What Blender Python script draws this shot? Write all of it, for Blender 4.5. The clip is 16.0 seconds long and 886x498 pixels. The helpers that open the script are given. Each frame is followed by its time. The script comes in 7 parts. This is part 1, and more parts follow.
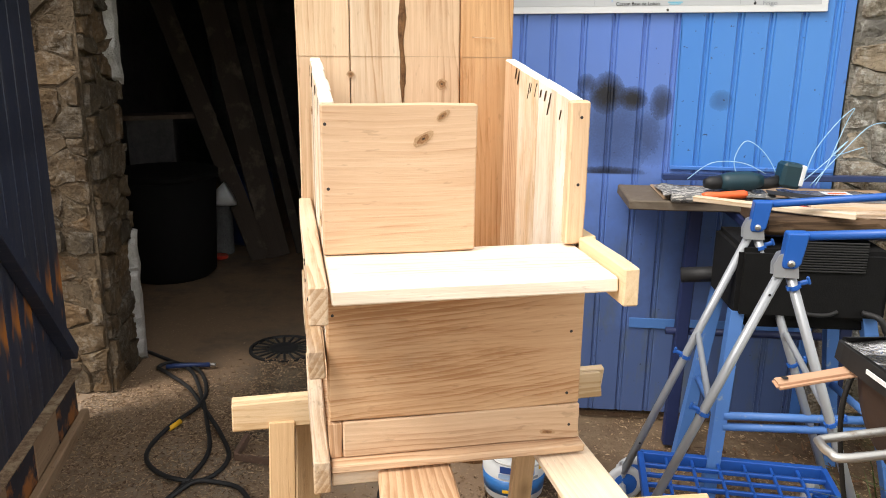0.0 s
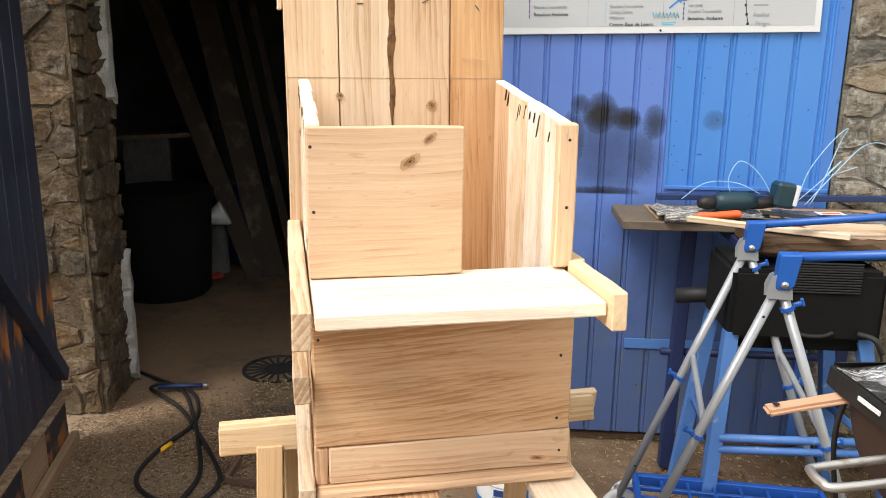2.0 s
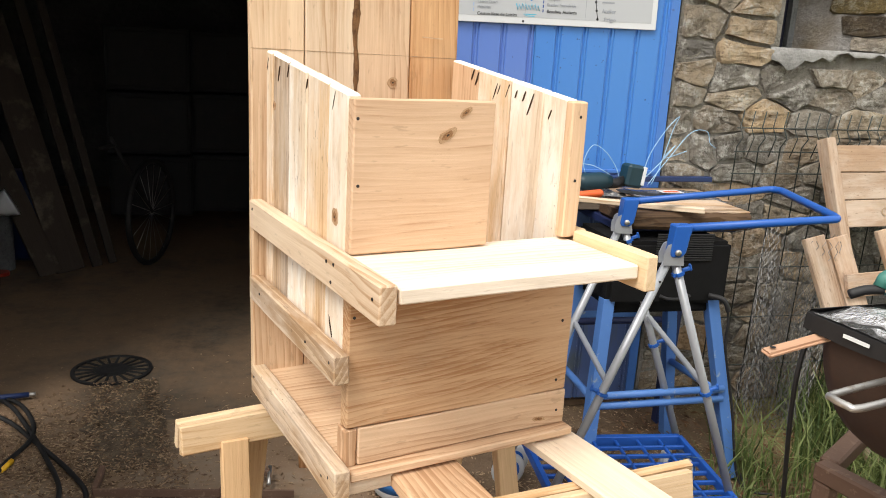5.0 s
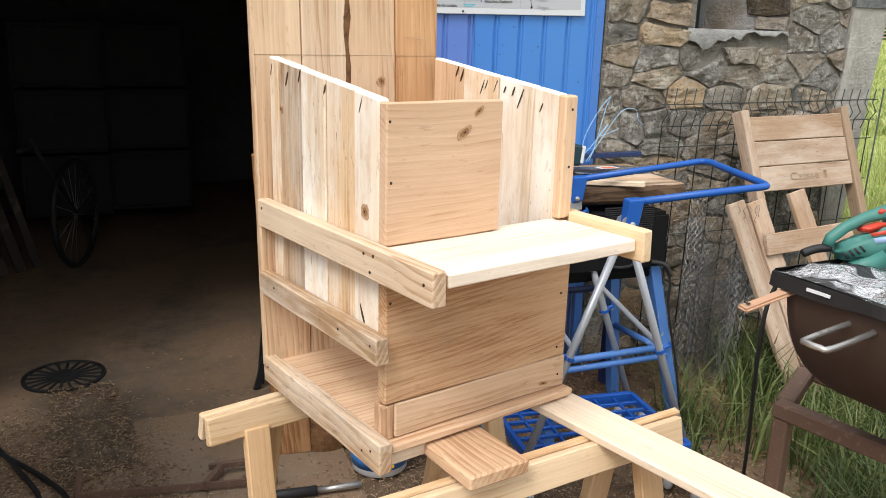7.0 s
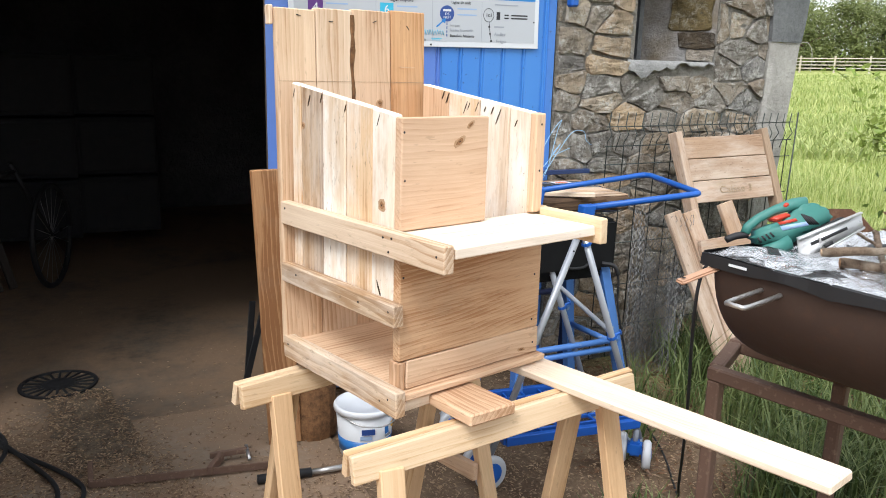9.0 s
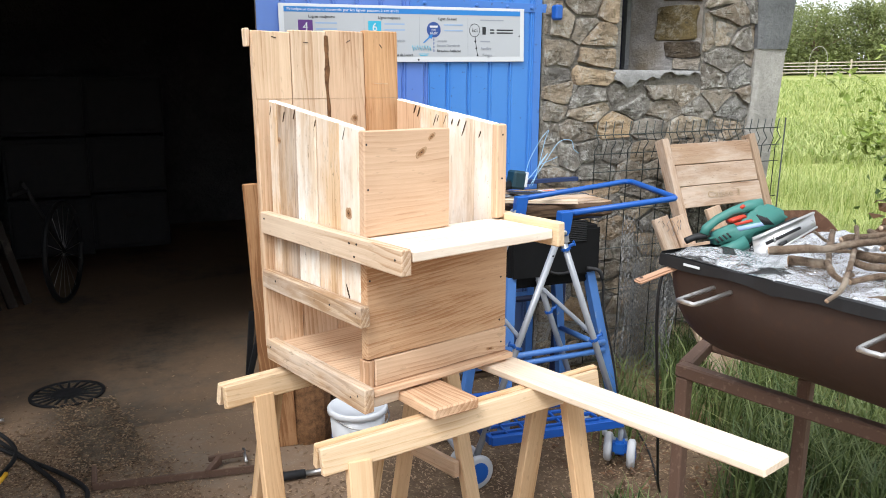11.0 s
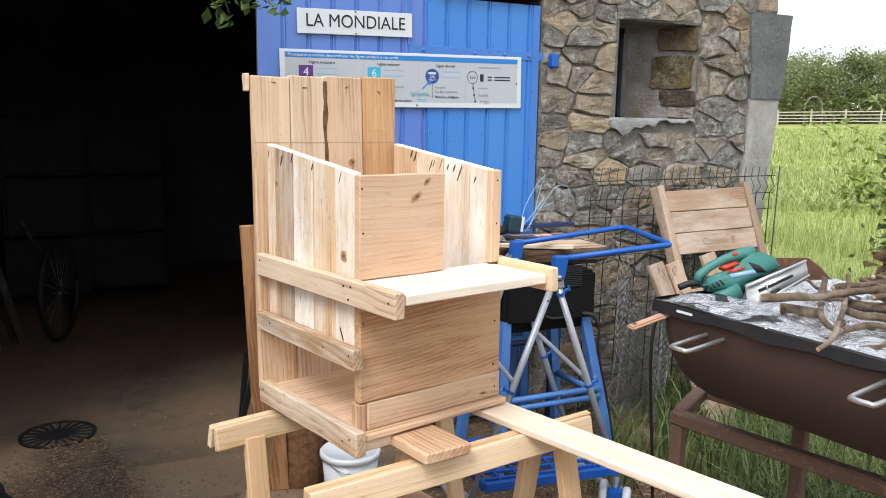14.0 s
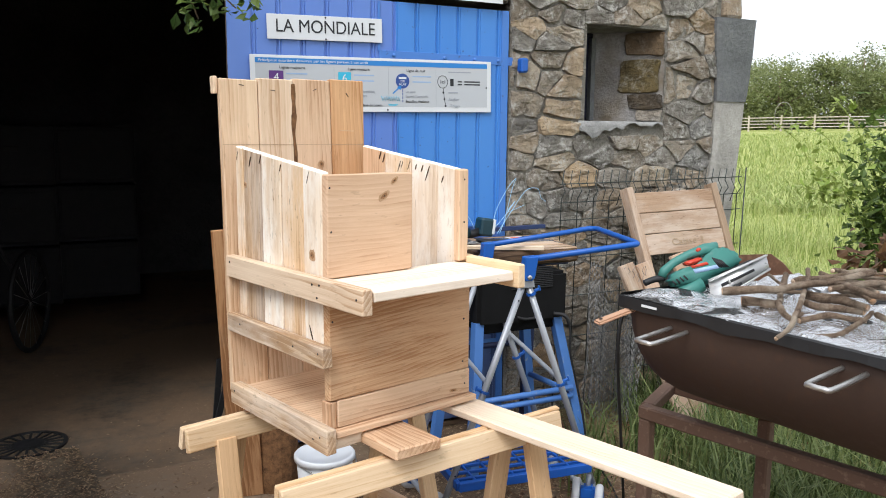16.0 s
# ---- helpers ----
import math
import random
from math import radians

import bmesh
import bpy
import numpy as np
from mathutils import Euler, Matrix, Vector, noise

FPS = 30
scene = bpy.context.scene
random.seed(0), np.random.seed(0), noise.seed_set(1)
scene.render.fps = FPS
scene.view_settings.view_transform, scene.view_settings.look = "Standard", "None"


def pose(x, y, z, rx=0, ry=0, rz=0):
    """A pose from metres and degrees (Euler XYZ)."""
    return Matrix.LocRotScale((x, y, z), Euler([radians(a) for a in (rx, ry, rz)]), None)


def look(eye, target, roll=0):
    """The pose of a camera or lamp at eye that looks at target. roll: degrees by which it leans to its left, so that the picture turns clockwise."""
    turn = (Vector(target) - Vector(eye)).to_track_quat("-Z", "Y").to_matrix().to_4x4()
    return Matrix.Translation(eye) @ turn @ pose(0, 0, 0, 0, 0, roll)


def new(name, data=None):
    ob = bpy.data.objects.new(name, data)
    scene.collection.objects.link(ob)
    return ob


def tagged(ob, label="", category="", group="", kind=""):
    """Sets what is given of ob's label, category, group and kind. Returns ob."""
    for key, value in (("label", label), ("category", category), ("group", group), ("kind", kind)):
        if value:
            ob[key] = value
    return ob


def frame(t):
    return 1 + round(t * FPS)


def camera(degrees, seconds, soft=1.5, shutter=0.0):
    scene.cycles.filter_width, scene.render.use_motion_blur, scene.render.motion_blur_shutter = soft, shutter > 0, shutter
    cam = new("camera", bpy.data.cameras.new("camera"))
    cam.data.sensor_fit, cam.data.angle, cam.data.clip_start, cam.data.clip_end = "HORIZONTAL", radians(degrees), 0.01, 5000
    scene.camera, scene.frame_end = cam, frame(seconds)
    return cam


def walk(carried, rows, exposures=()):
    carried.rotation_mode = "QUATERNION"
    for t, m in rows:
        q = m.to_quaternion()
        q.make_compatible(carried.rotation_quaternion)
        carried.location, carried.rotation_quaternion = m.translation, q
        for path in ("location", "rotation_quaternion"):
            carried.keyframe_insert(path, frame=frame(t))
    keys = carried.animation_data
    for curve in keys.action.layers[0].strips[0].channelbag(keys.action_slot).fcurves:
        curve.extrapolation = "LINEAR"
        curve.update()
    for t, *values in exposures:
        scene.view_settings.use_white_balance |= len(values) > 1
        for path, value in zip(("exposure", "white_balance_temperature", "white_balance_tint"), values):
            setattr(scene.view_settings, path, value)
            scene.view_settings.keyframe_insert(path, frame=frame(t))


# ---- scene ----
cam = camera(58.6, 16.0, soft=0.95)
PATH = [
    (0, (-0.052, -1.217, 1.466), (0.327, 0.678, 0.95), 0.7),
    (0.5, (-0.044, -1.213, 1.463), (0.332, 0.685, 0.957), 0.8),
    (1, (-0.03, -1.214, 1.474), (0.349, 0.686, 0.978), 0.8),
    (1.5, (-0.031, -1.211, 1.473), (0.351, 0.692, 0.991), 0.7),
    (2, (-0.031, -1.205, 1.472), (0.353, 0.7, 0.999), 0.7),
    (2.5, (-0.025, -1.213, 1.478), (0.362, 0.693, 1.012), 0.8),
    (3, (-0.017, -1.203, 1.476), (0.378, 0.702, 1.012), 1.0),
    (3.5, (-0.039, -1.215, 1.459), (0.362, 0.689, 0.995), 1.0),
    (4, (-0.125, -1.194, 1.452), (0.358, 0.689, 0.984), 1.6),
    (4.2, (-0.193, -1.182, 1.447), (0.405, 0.669, 0.981), 2.3),
    (6.3, (-0.673, -0.937, 1.434), (0.479, 0.61, 0.905), 2.4),
    (6.5, (-0.678, -0.962, 1.445), (0.478, 0.583, 0.918), 2.4),
    (7, (-0.683, -1.074, 1.471), (0.473, 0.474, 0.953), 1.6),
    (7.5, (-0.743, -1.156, 1.487), (0.417, 0.406, 1.024), 1.0),
    (8, (-0.895, -1.17, 1.48), (0.279, 0.384, 1.029), 1.0),
    (8.5, (-0.985, -1.199, 1.453), (0.274, 0.288, 1.004), 1.6),
    (9, (-0.988, -1.285, 1.465), (0.285, 0.193, 1.022), 1.6),
    (9.2, (-0.961, -1.319, 1.47), (0.312, 0.156, 1.017), 1.4),
    (11.5, (-0.967, -1.452, 1.475), (0.268, 0.07, 1.078), 0.3),
    (12, (-0.973, -1.453, 1.477), (0.258, 0.077, 1.096), 0.4),
    (12.5, (-0.975, -1.46, 1.477), (0.258, 0.074, 1.122), 0.5),
    (13, (-0.976, -1.46, 1.481), (0.264, 0.074, 1.149), 0.8),
    (13.5, (-0.965, -1.459, 1.481), (0.282, 0.072, 1.168), 0.9),
    (14, (-0.964, -1.463, 1.478), (0.292, 0.062, 1.171), 1.0),
    (14.5, (-0.972, -1.481, 1.486), (0.295, 0.039, 1.191), 1.0),
    (15, (-0.973, -1.481, 1.49), (0.309, 0.028, 1.208), 1.0),
    (15.5, (-0.976, -1.487, 1.486), (0.318, 0.014, 1.217), 0.9),
    (16, (-0.964, -1.499, 1.457), (0.338, -0.008, 1.172), 0.5),
]
TONES = ((0.0, 0.62, 6900, 10), (4.0, 0.58, 6900, 10), (6.5, 0.30, 6600, 10), (7.5, 0.46, 6320, 10), (9.0, 0.55, 6120, 10), (11.5, 0.56, 6140, 10), (13.0, 0.47, 6140, 10), (15.0, 0.34, 6140, 10), (16.0, 0.34, 6140, 10))
walk(cam, [(t, look(e, g, r)) for t, e, g, r in PATH], TONES)

# ---- light: bright overcast spring day ----
world = bpy.data.worlds.new("sky")
scene.world = world
world.use_nodes = True
wn, wl = world.node_tree.nodes, world.node_tree.links
sky = wn.new("ShaderNodeTexSky")
sky.sky_type = "NISHITA"
sky.sun_disc = False
sky.sun_elevation, sky.sun_rotation = radians(52), radians(245)
sky.air_density, sky.dust_density = 1.2, 4.0
soft_sky = wn.new("ShaderNodeHueSaturation")
soft_sky.inputs["Saturation"].default_value = 0.22
wl.new(sky.outputs[0], soft_sky.inputs["Color"])
veil = wn.new("ShaderNodeMix")
veil.data_type = "RGBA"
veil.inputs[0].default_value = 0.72
veil.inputs[7].default_value = (10.2, 10.4, 10.7, 1)
wl.new(soft_sky.outputs[0], veil.inputs[6])
wl.new(veil.outputs[2], wn["Background"].inputs["Color"])
wn["Background"].inputs["Strength"].default_value = 0.12
sun = new("sun", bpy.data.lights.new("sun", "SUN"))
sun.data.energy, sun.data.angle, sun.data.color = 2.1, radians(24), (1.0, 0.965, 0.92)
sun.matrix_basis = look((-3.2, -1.5, 4.6), (0, 0, 0))
scene.view_settings.exposure = 0.56

# ---- small tools ----
RND = random.Random(7)


def world_of(ob):
    m = ob.matrix_basis.copy()
    p = ob.parent
    while p:
        m = p.matrix_basis @ m
        p = p.parent
    return m


def thing(name, at, label, category, group="", rz=0, kind=""):
    ob = new(name)
    ob.empty_display_size = 0.05
    ob.matrix_basis = pose(*at, 0, 0, rz)
    return tagged(ob, label, category, group, kind)


def link(name, mesh, mat, parent=None, m=None, label=""):
    if mat and not mesh.materials:
        mesh.materials.append(mat)
    ob = new(name, mesh)
    m = m or Matrix()
    if parent:
        ob.parent = parent
        ob.matrix_basis = world_of(parent).inverted() @ m
    else:
        ob.matrix_basis = m
    return tagged(ob, label)


def mesh_of(bm, name="m", smooth=False):
    me = bpy.data.meshes.new(name)
    bm.normal_update()
    bm.to_mesh(me)
    bm.free()
    if smooth:
        for p in me.polygons:
            p.use_smooth = True
    return me


def part(name, bm, mat, parent, label="", m=None, smooth=False):
    return link(name, mesh_of(bm, name, smooth), mat, parent, m, label)


def raw(name, verts, faces, mat, parent=None, m=None, label="", smooth=False):
    me = bpy.data.meshes.new(name)
    me.from_pydata([tuple(v) for v in verts], [], faces)
    me.update()
    if smooth:
        for p in me.polygons:
            p.use_smooth = True
    return link(name, me, mat, parent, m, label)


def bm_box(lx, ly, lz, bevel=0.002, jit=0.0, seg=1, cuts=0):
    bm = bmesh.new()
    bmesh.ops.create_cube(bm, size=1)
    for v in bm.verts:
        v.co = Vector((v.co.x * lx, v.co.y * ly, v.co.z * lz))
    if cuts:
        long_edges = [e for e in bm.edges if abs((e.verts[0].co - e.verts[1].co).x) > lx * 0.9]
        bmesh.ops.subdivide_edges(bm, edges=long_edges, cuts=cuts)
    if jit:
        for v in bm.verts:
            v.co += Vector((RND.uniform(-jit, jit), RND.uniform(-jit, jit), RND.uniform(-jit, jit) * 0.5))
    if bevel:
        bmesh.ops.bevel(bm, geom=[e for e in bm.edges if e.calc_face_angle(0) > 0.6], offset=bevel, segments=seg, affect="EDGES", clamp_overlap=True)
    return bm


def axes(a, b, wd):
    a, b = Vector(a), Vector(b)
    x = (b - a).normalized()
    y = Vector(wd)
    y = (y - x * y.dot(x)).normalized()
    z = x.cross(y)
    m = Matrix((x, y, z)).transposed().to_4x4()
    m.translation = (a + b) / 2
    return m, (b - a).length


def board(name, parent, a, b, w, t, wd, mat, bevel=0.0025, jit=0.0012, label="", cuts=2, seg=1):
    """A plank from a to b; w: width along wd, t: thickness; its grain runs along its length."""
    m, length = axes(a, b, wd)
    return part(name, bm_box(length, w, t, bevel, jit, seg, cuts), mat, parent, label, m)


def block(name, parent, x, y, z, mat, grain="x", bevel=0.0025, jit=0.0012, label=""):
    c = [(q[0] + q[1]) / 2 for q in (x, y, z)]
    d = [q[1] - q[0] for q in (x, y, z)]
    if grain == "x":
        a, b, w, t, wd = (x[0], c[1], c[2]), (x[1], c[1], c[2]), d[1], d[2], (0, 1, 0)
    elif grain == "y":
        a, b, w, t, wd = (c[0], y[0], c[2]), (c[0], y[1], c[2]), d[0], d[2], (1, 0, 0)
    else:
        a, b, w, t, wd = (c[0], c[1], z[0]), (c[0], c[1], z[1]), d[0], d[1], (1, 0, 0)
    return board(name, parent, a, b, w, t, wd, mat, bevel, jit, label)


def smooth_path(pts, n=8):
    pts = [Vector(p) for p in pts]
    out = []
    for i in range(len(pts) - 1):
        p0, p1, p2, p3 = pts[max(i - 1, 0)], pts[i], pts[i + 1], pts[min(i + 2, len(pts) - 1)]
        for k in range(n):
            u = k / n
            out.append(0.5 * ((2 * p1) + (p2 - p0) * u + (2 * p0 - 5 * p1 + 4 * p2 - p3) * u * u + (3 * p1 - p0 - 3 * p2 + p3) * u ** 3))
    return out + [pts[-1]]


def tube_data(pts, r, n=8, radii=None, cap=True):
    pts = [Vector(p) for p in pts]
    verts, faces = [], []
    ref = Vector((0.31, 0.17, 0.93))
    for i, p in enumerate(pts):
        d = (pts[min(i + 1, len(pts) - 1)] - pts[max(i - 1, 0)]).normalized()
        if abs(d.dot(ref)) > 0.95:
            ref = Vector((0.9, 0.3, 0.1))
        u = (ref - d * ref.dot(d)).normalized()
        ref = u
        w = d.cross(u)
        rr = radii[i] if radii else r
        for k in range(n):
            a = 2 * math.pi * k / n
            verts.append(p + (u * math.cos(a) + w * math.sin(a)) * rr)
    for i in range(len(pts) - 1):
        for k in range(n):
            faces.append((i * n + k, i * n + (k + 1) % n, (i + 1) * n + (k + 1) % n, (i + 1) * n + k))
    if cap:
        faces += [tuple(reversed(range(n))), tuple(range((len(pts) - 1) * n, len(pts) * n))]
    return verts, faces


def tube(name, parent, pts, r, mat, n=8, label="", radii=None):
    v, f = tube_data(pts, r, n, radii)
    return raw(name, v, f, mat, parent, None, label, True)


def lathe(profile, n=28):
    """Rings of (radius, height) turned round z."""
    verts, faces = [], []
    for r, z in profile:
        verts += [(r * math.cos(2 * math.pi * k / n), r * math.sin(2 * math.pi * k / n), z) for k in range(n)]
    for i in range(len(profile) - 1):
        for k in range(n):
            faces.append((i * n + k, i * n + (k + 1) % n, (i + 1) * n + (k + 1) % n, (i + 1) * n + k))
    faces += [tuple(reversed(range(n))), tuple(range((len(profile) - 1) * n, len(profile) * n))]
    return verts, faces


def letters(name, parent, text, size, m, mat, width=None, thick=0.0006, spacing=1.0):
    cu = bpy.data.curves.new(name, "FONT")
    cu.body, cu.size, cu.extrude, cu.align_x, cu.align_y = text, size, thick, "LEFT", "CENTER"
    cu.space_character = spacing
    tmp = bpy.data.objects.new(name, cu)
    scene.collection.objects.link(tmp)
    me = bpy.data.meshes.new_from_object(tmp.evaluated_get(bpy.context.evaluated_depsgraph_get()))
    bpy.data.objects.remove(tmp)
    if width and me.vertices:
        wide = max(v.co.x for v in me.vertices)
        for v in me.vertices:
            v.co.x *= width / wide
    me.materials.clear()
    return link(name, me, mat, parent, m)


# ---- materials ----
class Mat:
    def __init__(self, name, rough=0.6, metal=0.0, spec=0.5):
        self.m = bpy.data.materials.new(name)
        self.m.use_nodes = True
        self.n, self.l = self.m.node_tree.nodes, self.m.node_tree.links
        self.b = self.n["Principled BSDF"]
        self.b.inputs["Roughness"].default_value = rough
        self.b.inputs["Metallic"].default_value = metal
        self.b.inputs["Specular IOR Level"].default_value = spec
        self.co = self.n.new("ShaderNodeTexCoord").outputs["Object"]

    def moved(self, scale, src=None):
        mp = self.n.new("ShaderNodeMapping")
        mp.inputs["Scale"].default_value = scale if isinstance(scale, tuple) else (scale,) * 3
        self.l.new(src or self.co, mp.inputs["Vector"])
        return mp.outputs[0]

    def own(self):
        """Coordinates that differ from object to object."""
        info = self.n.new("ShaderNodeObjectInfo")
        mul = self.n.new("ShaderNodeVectorMath")
        mul.operation = "MULTIPLY_ADD"
        comb = self.n.new("ShaderNodeCombineXYZ")
        for i in range(3):
            self.l.new(info.outputs["Random"], comb.inputs[i])
        self.l.new(comb.outputs[0], mul.inputs[0])
        mul.inputs[1].default_value = (17.0, 9.0, 5.0)
        self.l.new(self.co, mul.inputs[2])
        self.rand = info.outputs["Random"]
        return mul.outputs[0]

    def noise(self, scale, src=None, detail=4, rough=0.6, dist=0.0):
        t = self.n.new("ShaderNodeTexNoise")
        t.inputs["Scale"].default_value = 1.0
        t.inputs["Detail"].default_value, t.inputs["Roughness"].default_value = detail, rough
        t.inputs["Distortion"].default_value = dist
        self.l.new(self.moved(scale, src), t.inputs["Vector"])
        return t.outputs["Fac"]

    def ramp(self, fac, stops):
        r = self.n.new("ShaderNodeValToRGB")
        e = r.color_ramp.elements
        while len(e) < len(stops):
            e.new(0.5)
        for k, (p, c) in zip(e, stops):
            k.position, k.color = p, (*c, 1) if len(c) == 3 else c
        self.l.new(fac, r.inputs[0])
        return r.outputs[0]

    def grey(self, fac, lo, hi):
        return self.ramp(fac, [(lo, (0, 0, 0)), (hi, (1, 1, 1))])

    def mix(self, fac, a, b, mode="MIX"):
        x = self.n.new("ShaderNodeMix")
        x.data_type, x.blend_type = "RGBA", mode
        for s, v in ((x.inputs[0], fac), (x.inputs[6], a), (x.inputs[7], b)):
            if isinstance(v, (int, float)):
                s.default_value = v
            elif isinstance(v, tuple):
                s.default_value = (*v, 1)
            else:
                self.l.new(v, s)
        return x.outputs[2]

    def math(self, op, a, b=0.0):
        x = self.n.new("ShaderNodeMath")
        x.operation = op
        for s, v in zip(x.inputs, (a, b)):
            if isinstance(v, (int, float)):
                s.default_value = v
            else:
                self.l.new(v, s)
        return x.outputs[0]

    def color(self, c):
        if isinstance(c, tuple):
            self.b.inputs["Base Color"].default_value = (*c, 1)
        else:
            self.l.new(c, self.b.inputs["Base Color"])
        return self

    def rough(self, fac, lo, hi):
        r = self.n.new("ShaderNodeMapRange")
        r.inputs["To Min"].default_value, r.inputs["To Max"].default_value = lo, hi
        self.l.new(fac, r.inputs[0])
        self.l.new(r.outputs[0], self.b.inputs["Roughness"])
        return self

    def bump(self, fac, strength, dist=0.01):
        b = self.n.new("ShaderNodeBump")
        b.inputs["Strength"].default_value, b.inputs["Distance"].default_value = strength, dist
        self.l.new(fac, b.inputs["Height"])
        self.l.new(b.outputs[0], self.b.inputs["Normal"])
        return self


def wood(name, light, dark, knots=0.5, contrast=1.0, grey=0.0, rough=0.75, ring=46.0, wave=8.0, flame=0.20, bleach=0.0, slope=0.03):
    m = Mat(name, rough, 0, 0.25)
    co = m.own()
    # growth rings cut lengthwise: long flames, broken by noise
    wob = m.noise((1.3, 3.5, 3.5), co, 3, 0.5)
    sep = m.n.new("ShaderNodeSeparateXYZ")
    m.l.new(co, sep.inputs[0])
    ring_pos = m.math("ADD", m.math("MULTIPLY", m.math("ADD", m.math("ADD", sep.outputs[1], m.math("MULTIPLY", sep.outputs[0], slope)), m.math("MULTIPLY", sep.outputs[2], 0.7)), ring * 1.6), m.math("MULTIPLY", wob, wave))
    band = m.math("FRACT", ring_pos)
    band = m.ramp(band, [(0.0, (0.1, 0.1, 0.1)), (0.72, (0.75, 0.75, 0.75)), (0.86, (1, 1, 1)), (1.0, (0.1, 0.1, 0.1))])
    patchy = m.grey(m.noise((1.5, 11, 11), co, 3), 0.35, 0.68)
    fibre = m.noise((9, 330, 330), co, 3, 0.7)
    streak = m.noise((1.5, 75, 75), co, 6, 0.75, 0.2)
    broad = m.noise((1.1, 8, 8), co, 3, 0.5)
    f = m.math("MULTIPLY", m.math("MULTIPLY", band, patchy), flame * contrast)
    f = m.math("ADD", f, m.math("MULTIPLY", streak, (0.56 - 0.3 * flame) * contrast))
    f = m.math("ADD", f, m.math("MULTIPLY", m.noise((5, 17, 17), co, 6, 0.7, 0.5), 0.27 * contrast))
    f = m.math("ADD", f, m.math("MULTIPLY", broad, 0.50))
    f = m.math("ADD", f, m.math("MULTIPLY", fibre, 0.25))
    mid = tuple((p + q) / 2 for p, q in zip(light, dark))
    col = m.ramp(f, [(0.63, light), (0.77, tuple(p * 0.72 + q * 0.28 for p, q in zip(light, dark))), (0.89, mid), (1.0, dark)])
    vo = m.n.new("ShaderNodeTexVoronoi")
    vo.inputs["Scale"].default_value = 1.0
    m.l.new(m.moved((3.4, 7.0, 5.0), co), vo.inputs["Vector"])
    kn = m.ramp(vo.outputs["Distance"], [(0.05, (1, 1, 1)), (0.11, (0.4, 0.4, 0.4)), (0.17, (0, 0, 0))])
    sel = m.grey(m.noise((1.9, 4.2, 2.5), co, 0), 0.57, 0.62)
    kfac = m.math("MULTIPLY", m.math("MULTIPLY", kn, sel), knots)
    col = m.mix(kfac, col, tuple(c * 0.4 for c in dark))
    tint = m.ramp(m.rand, [(0.0, (0.88, 0.83, 0.77)), (0.4, (1.02, 0.99, 0.965)), (0.75, (1.04, 0.95, 0.865)), (1.0, (0.95, 0.87, 0.78))])
    col = m.mix(1.0, col, tint, "MULTIPLY")
    if bleach:
        # planed-off patches, grey bloom and dark saw flecks of old pallet wood
        col = m.mix(m.math("MULTIPLY", m.grey(m.noise((3.5, 14, 14), co, 5, 0.7), 0.42, 0.62), bleach), col, (0.88, 0.83, 0.75))
        stain = m.grey(m.noise((4.0, 18, 18), co, 5, 0.7, 0.6), 0.57, 0.70)
        col = m.mix(m.math("MULTIPLY", stain, 0.45), col, (0.50, 0.36, 0.22))
        fleck = m.grey(m.noise((42, 210, 210), co, 3, 0.7, 0.3), 0.64, 0.70)
        zone = m.grey(m.noise((2.6, 9, 9), co, 2), 0.47, 0.60)
        col = m.mix(m.math("MULTIPLY", m.math("MULTIPLY", fleck, zone), 0.75), col, (0.12, 0.075, 0.04))
    dirt = m.grey(m.noise(6.0, co, 5, 0.65), 0.56, 0.75)
    col = m.mix(m.math("MULTIPLY", dirt, 0.16 + grey * 0.5), col, (0.30, 0.26, 0.20))
    scuff = m.grey(m.noise((25, 90, 90), co, 3, 0.6), 0.63, 0.70)
    col = m.mix(m.math("MULTIPLY", scuff, 0.25 + 0.3 * grey), col, tuple(c * 0.45 for c in dark))
    m.color(col).bump(m.math("ADD", fibre, m.math("MULTIPLY", streak, 0.8)), 0.3, 0.002)
    return m.m


PINE = wood("pine_fresh", (0.77, 0.64, 0.49), (0.48, 0.32, 0.195), 0.6, 1.05, flame=0.32)
PINE_TAN = wood("pine_tan", (0.71, 0.535, 0.375), (0.43, 0.265, 0.155), 0.5, 1.1, flame=0.35)
PINE_PALE = wood("pine_pale", (0.82, 0.73, 0.595), (0.53, 0.38, 0.24), 0.7, 1.1, flame=0.3)
SIDE_PALE = wood("bleached_side_board", (0.84, 0.76, 0.64), (0.52, 0.38, 0.25), 0.0, 1.0, 0.1, bleach=0.9)
SIDE_WARM = wood("warm_side_board", (0.78, 0.64, 0.46), (0.50, 0.33, 0.18), 0.0, 1.1, 0.2, bleach=0.55)
# sawn tops, coloured whiter for the sky light falling on them
SAWN_LIT = wood("sunlit_sawn_edge", (0.90, 0.86, 0.79), (0.74, 0.64, 0.50), 0.0, 0.7)
PINE_GREY = wood("pine_weathered", (0.64, 0.465, 0.295), (0.25, 0.15, 0.08), 0.5, 1.3, 0.05, bleach=0.3)
OLD = wood("old_crate_wood", (0.36, 0.27, 0.19), (0.18, 0.115, 0.07), 0.6, 0.9, 0.7)
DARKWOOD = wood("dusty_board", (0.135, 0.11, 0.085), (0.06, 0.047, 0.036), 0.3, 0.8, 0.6)


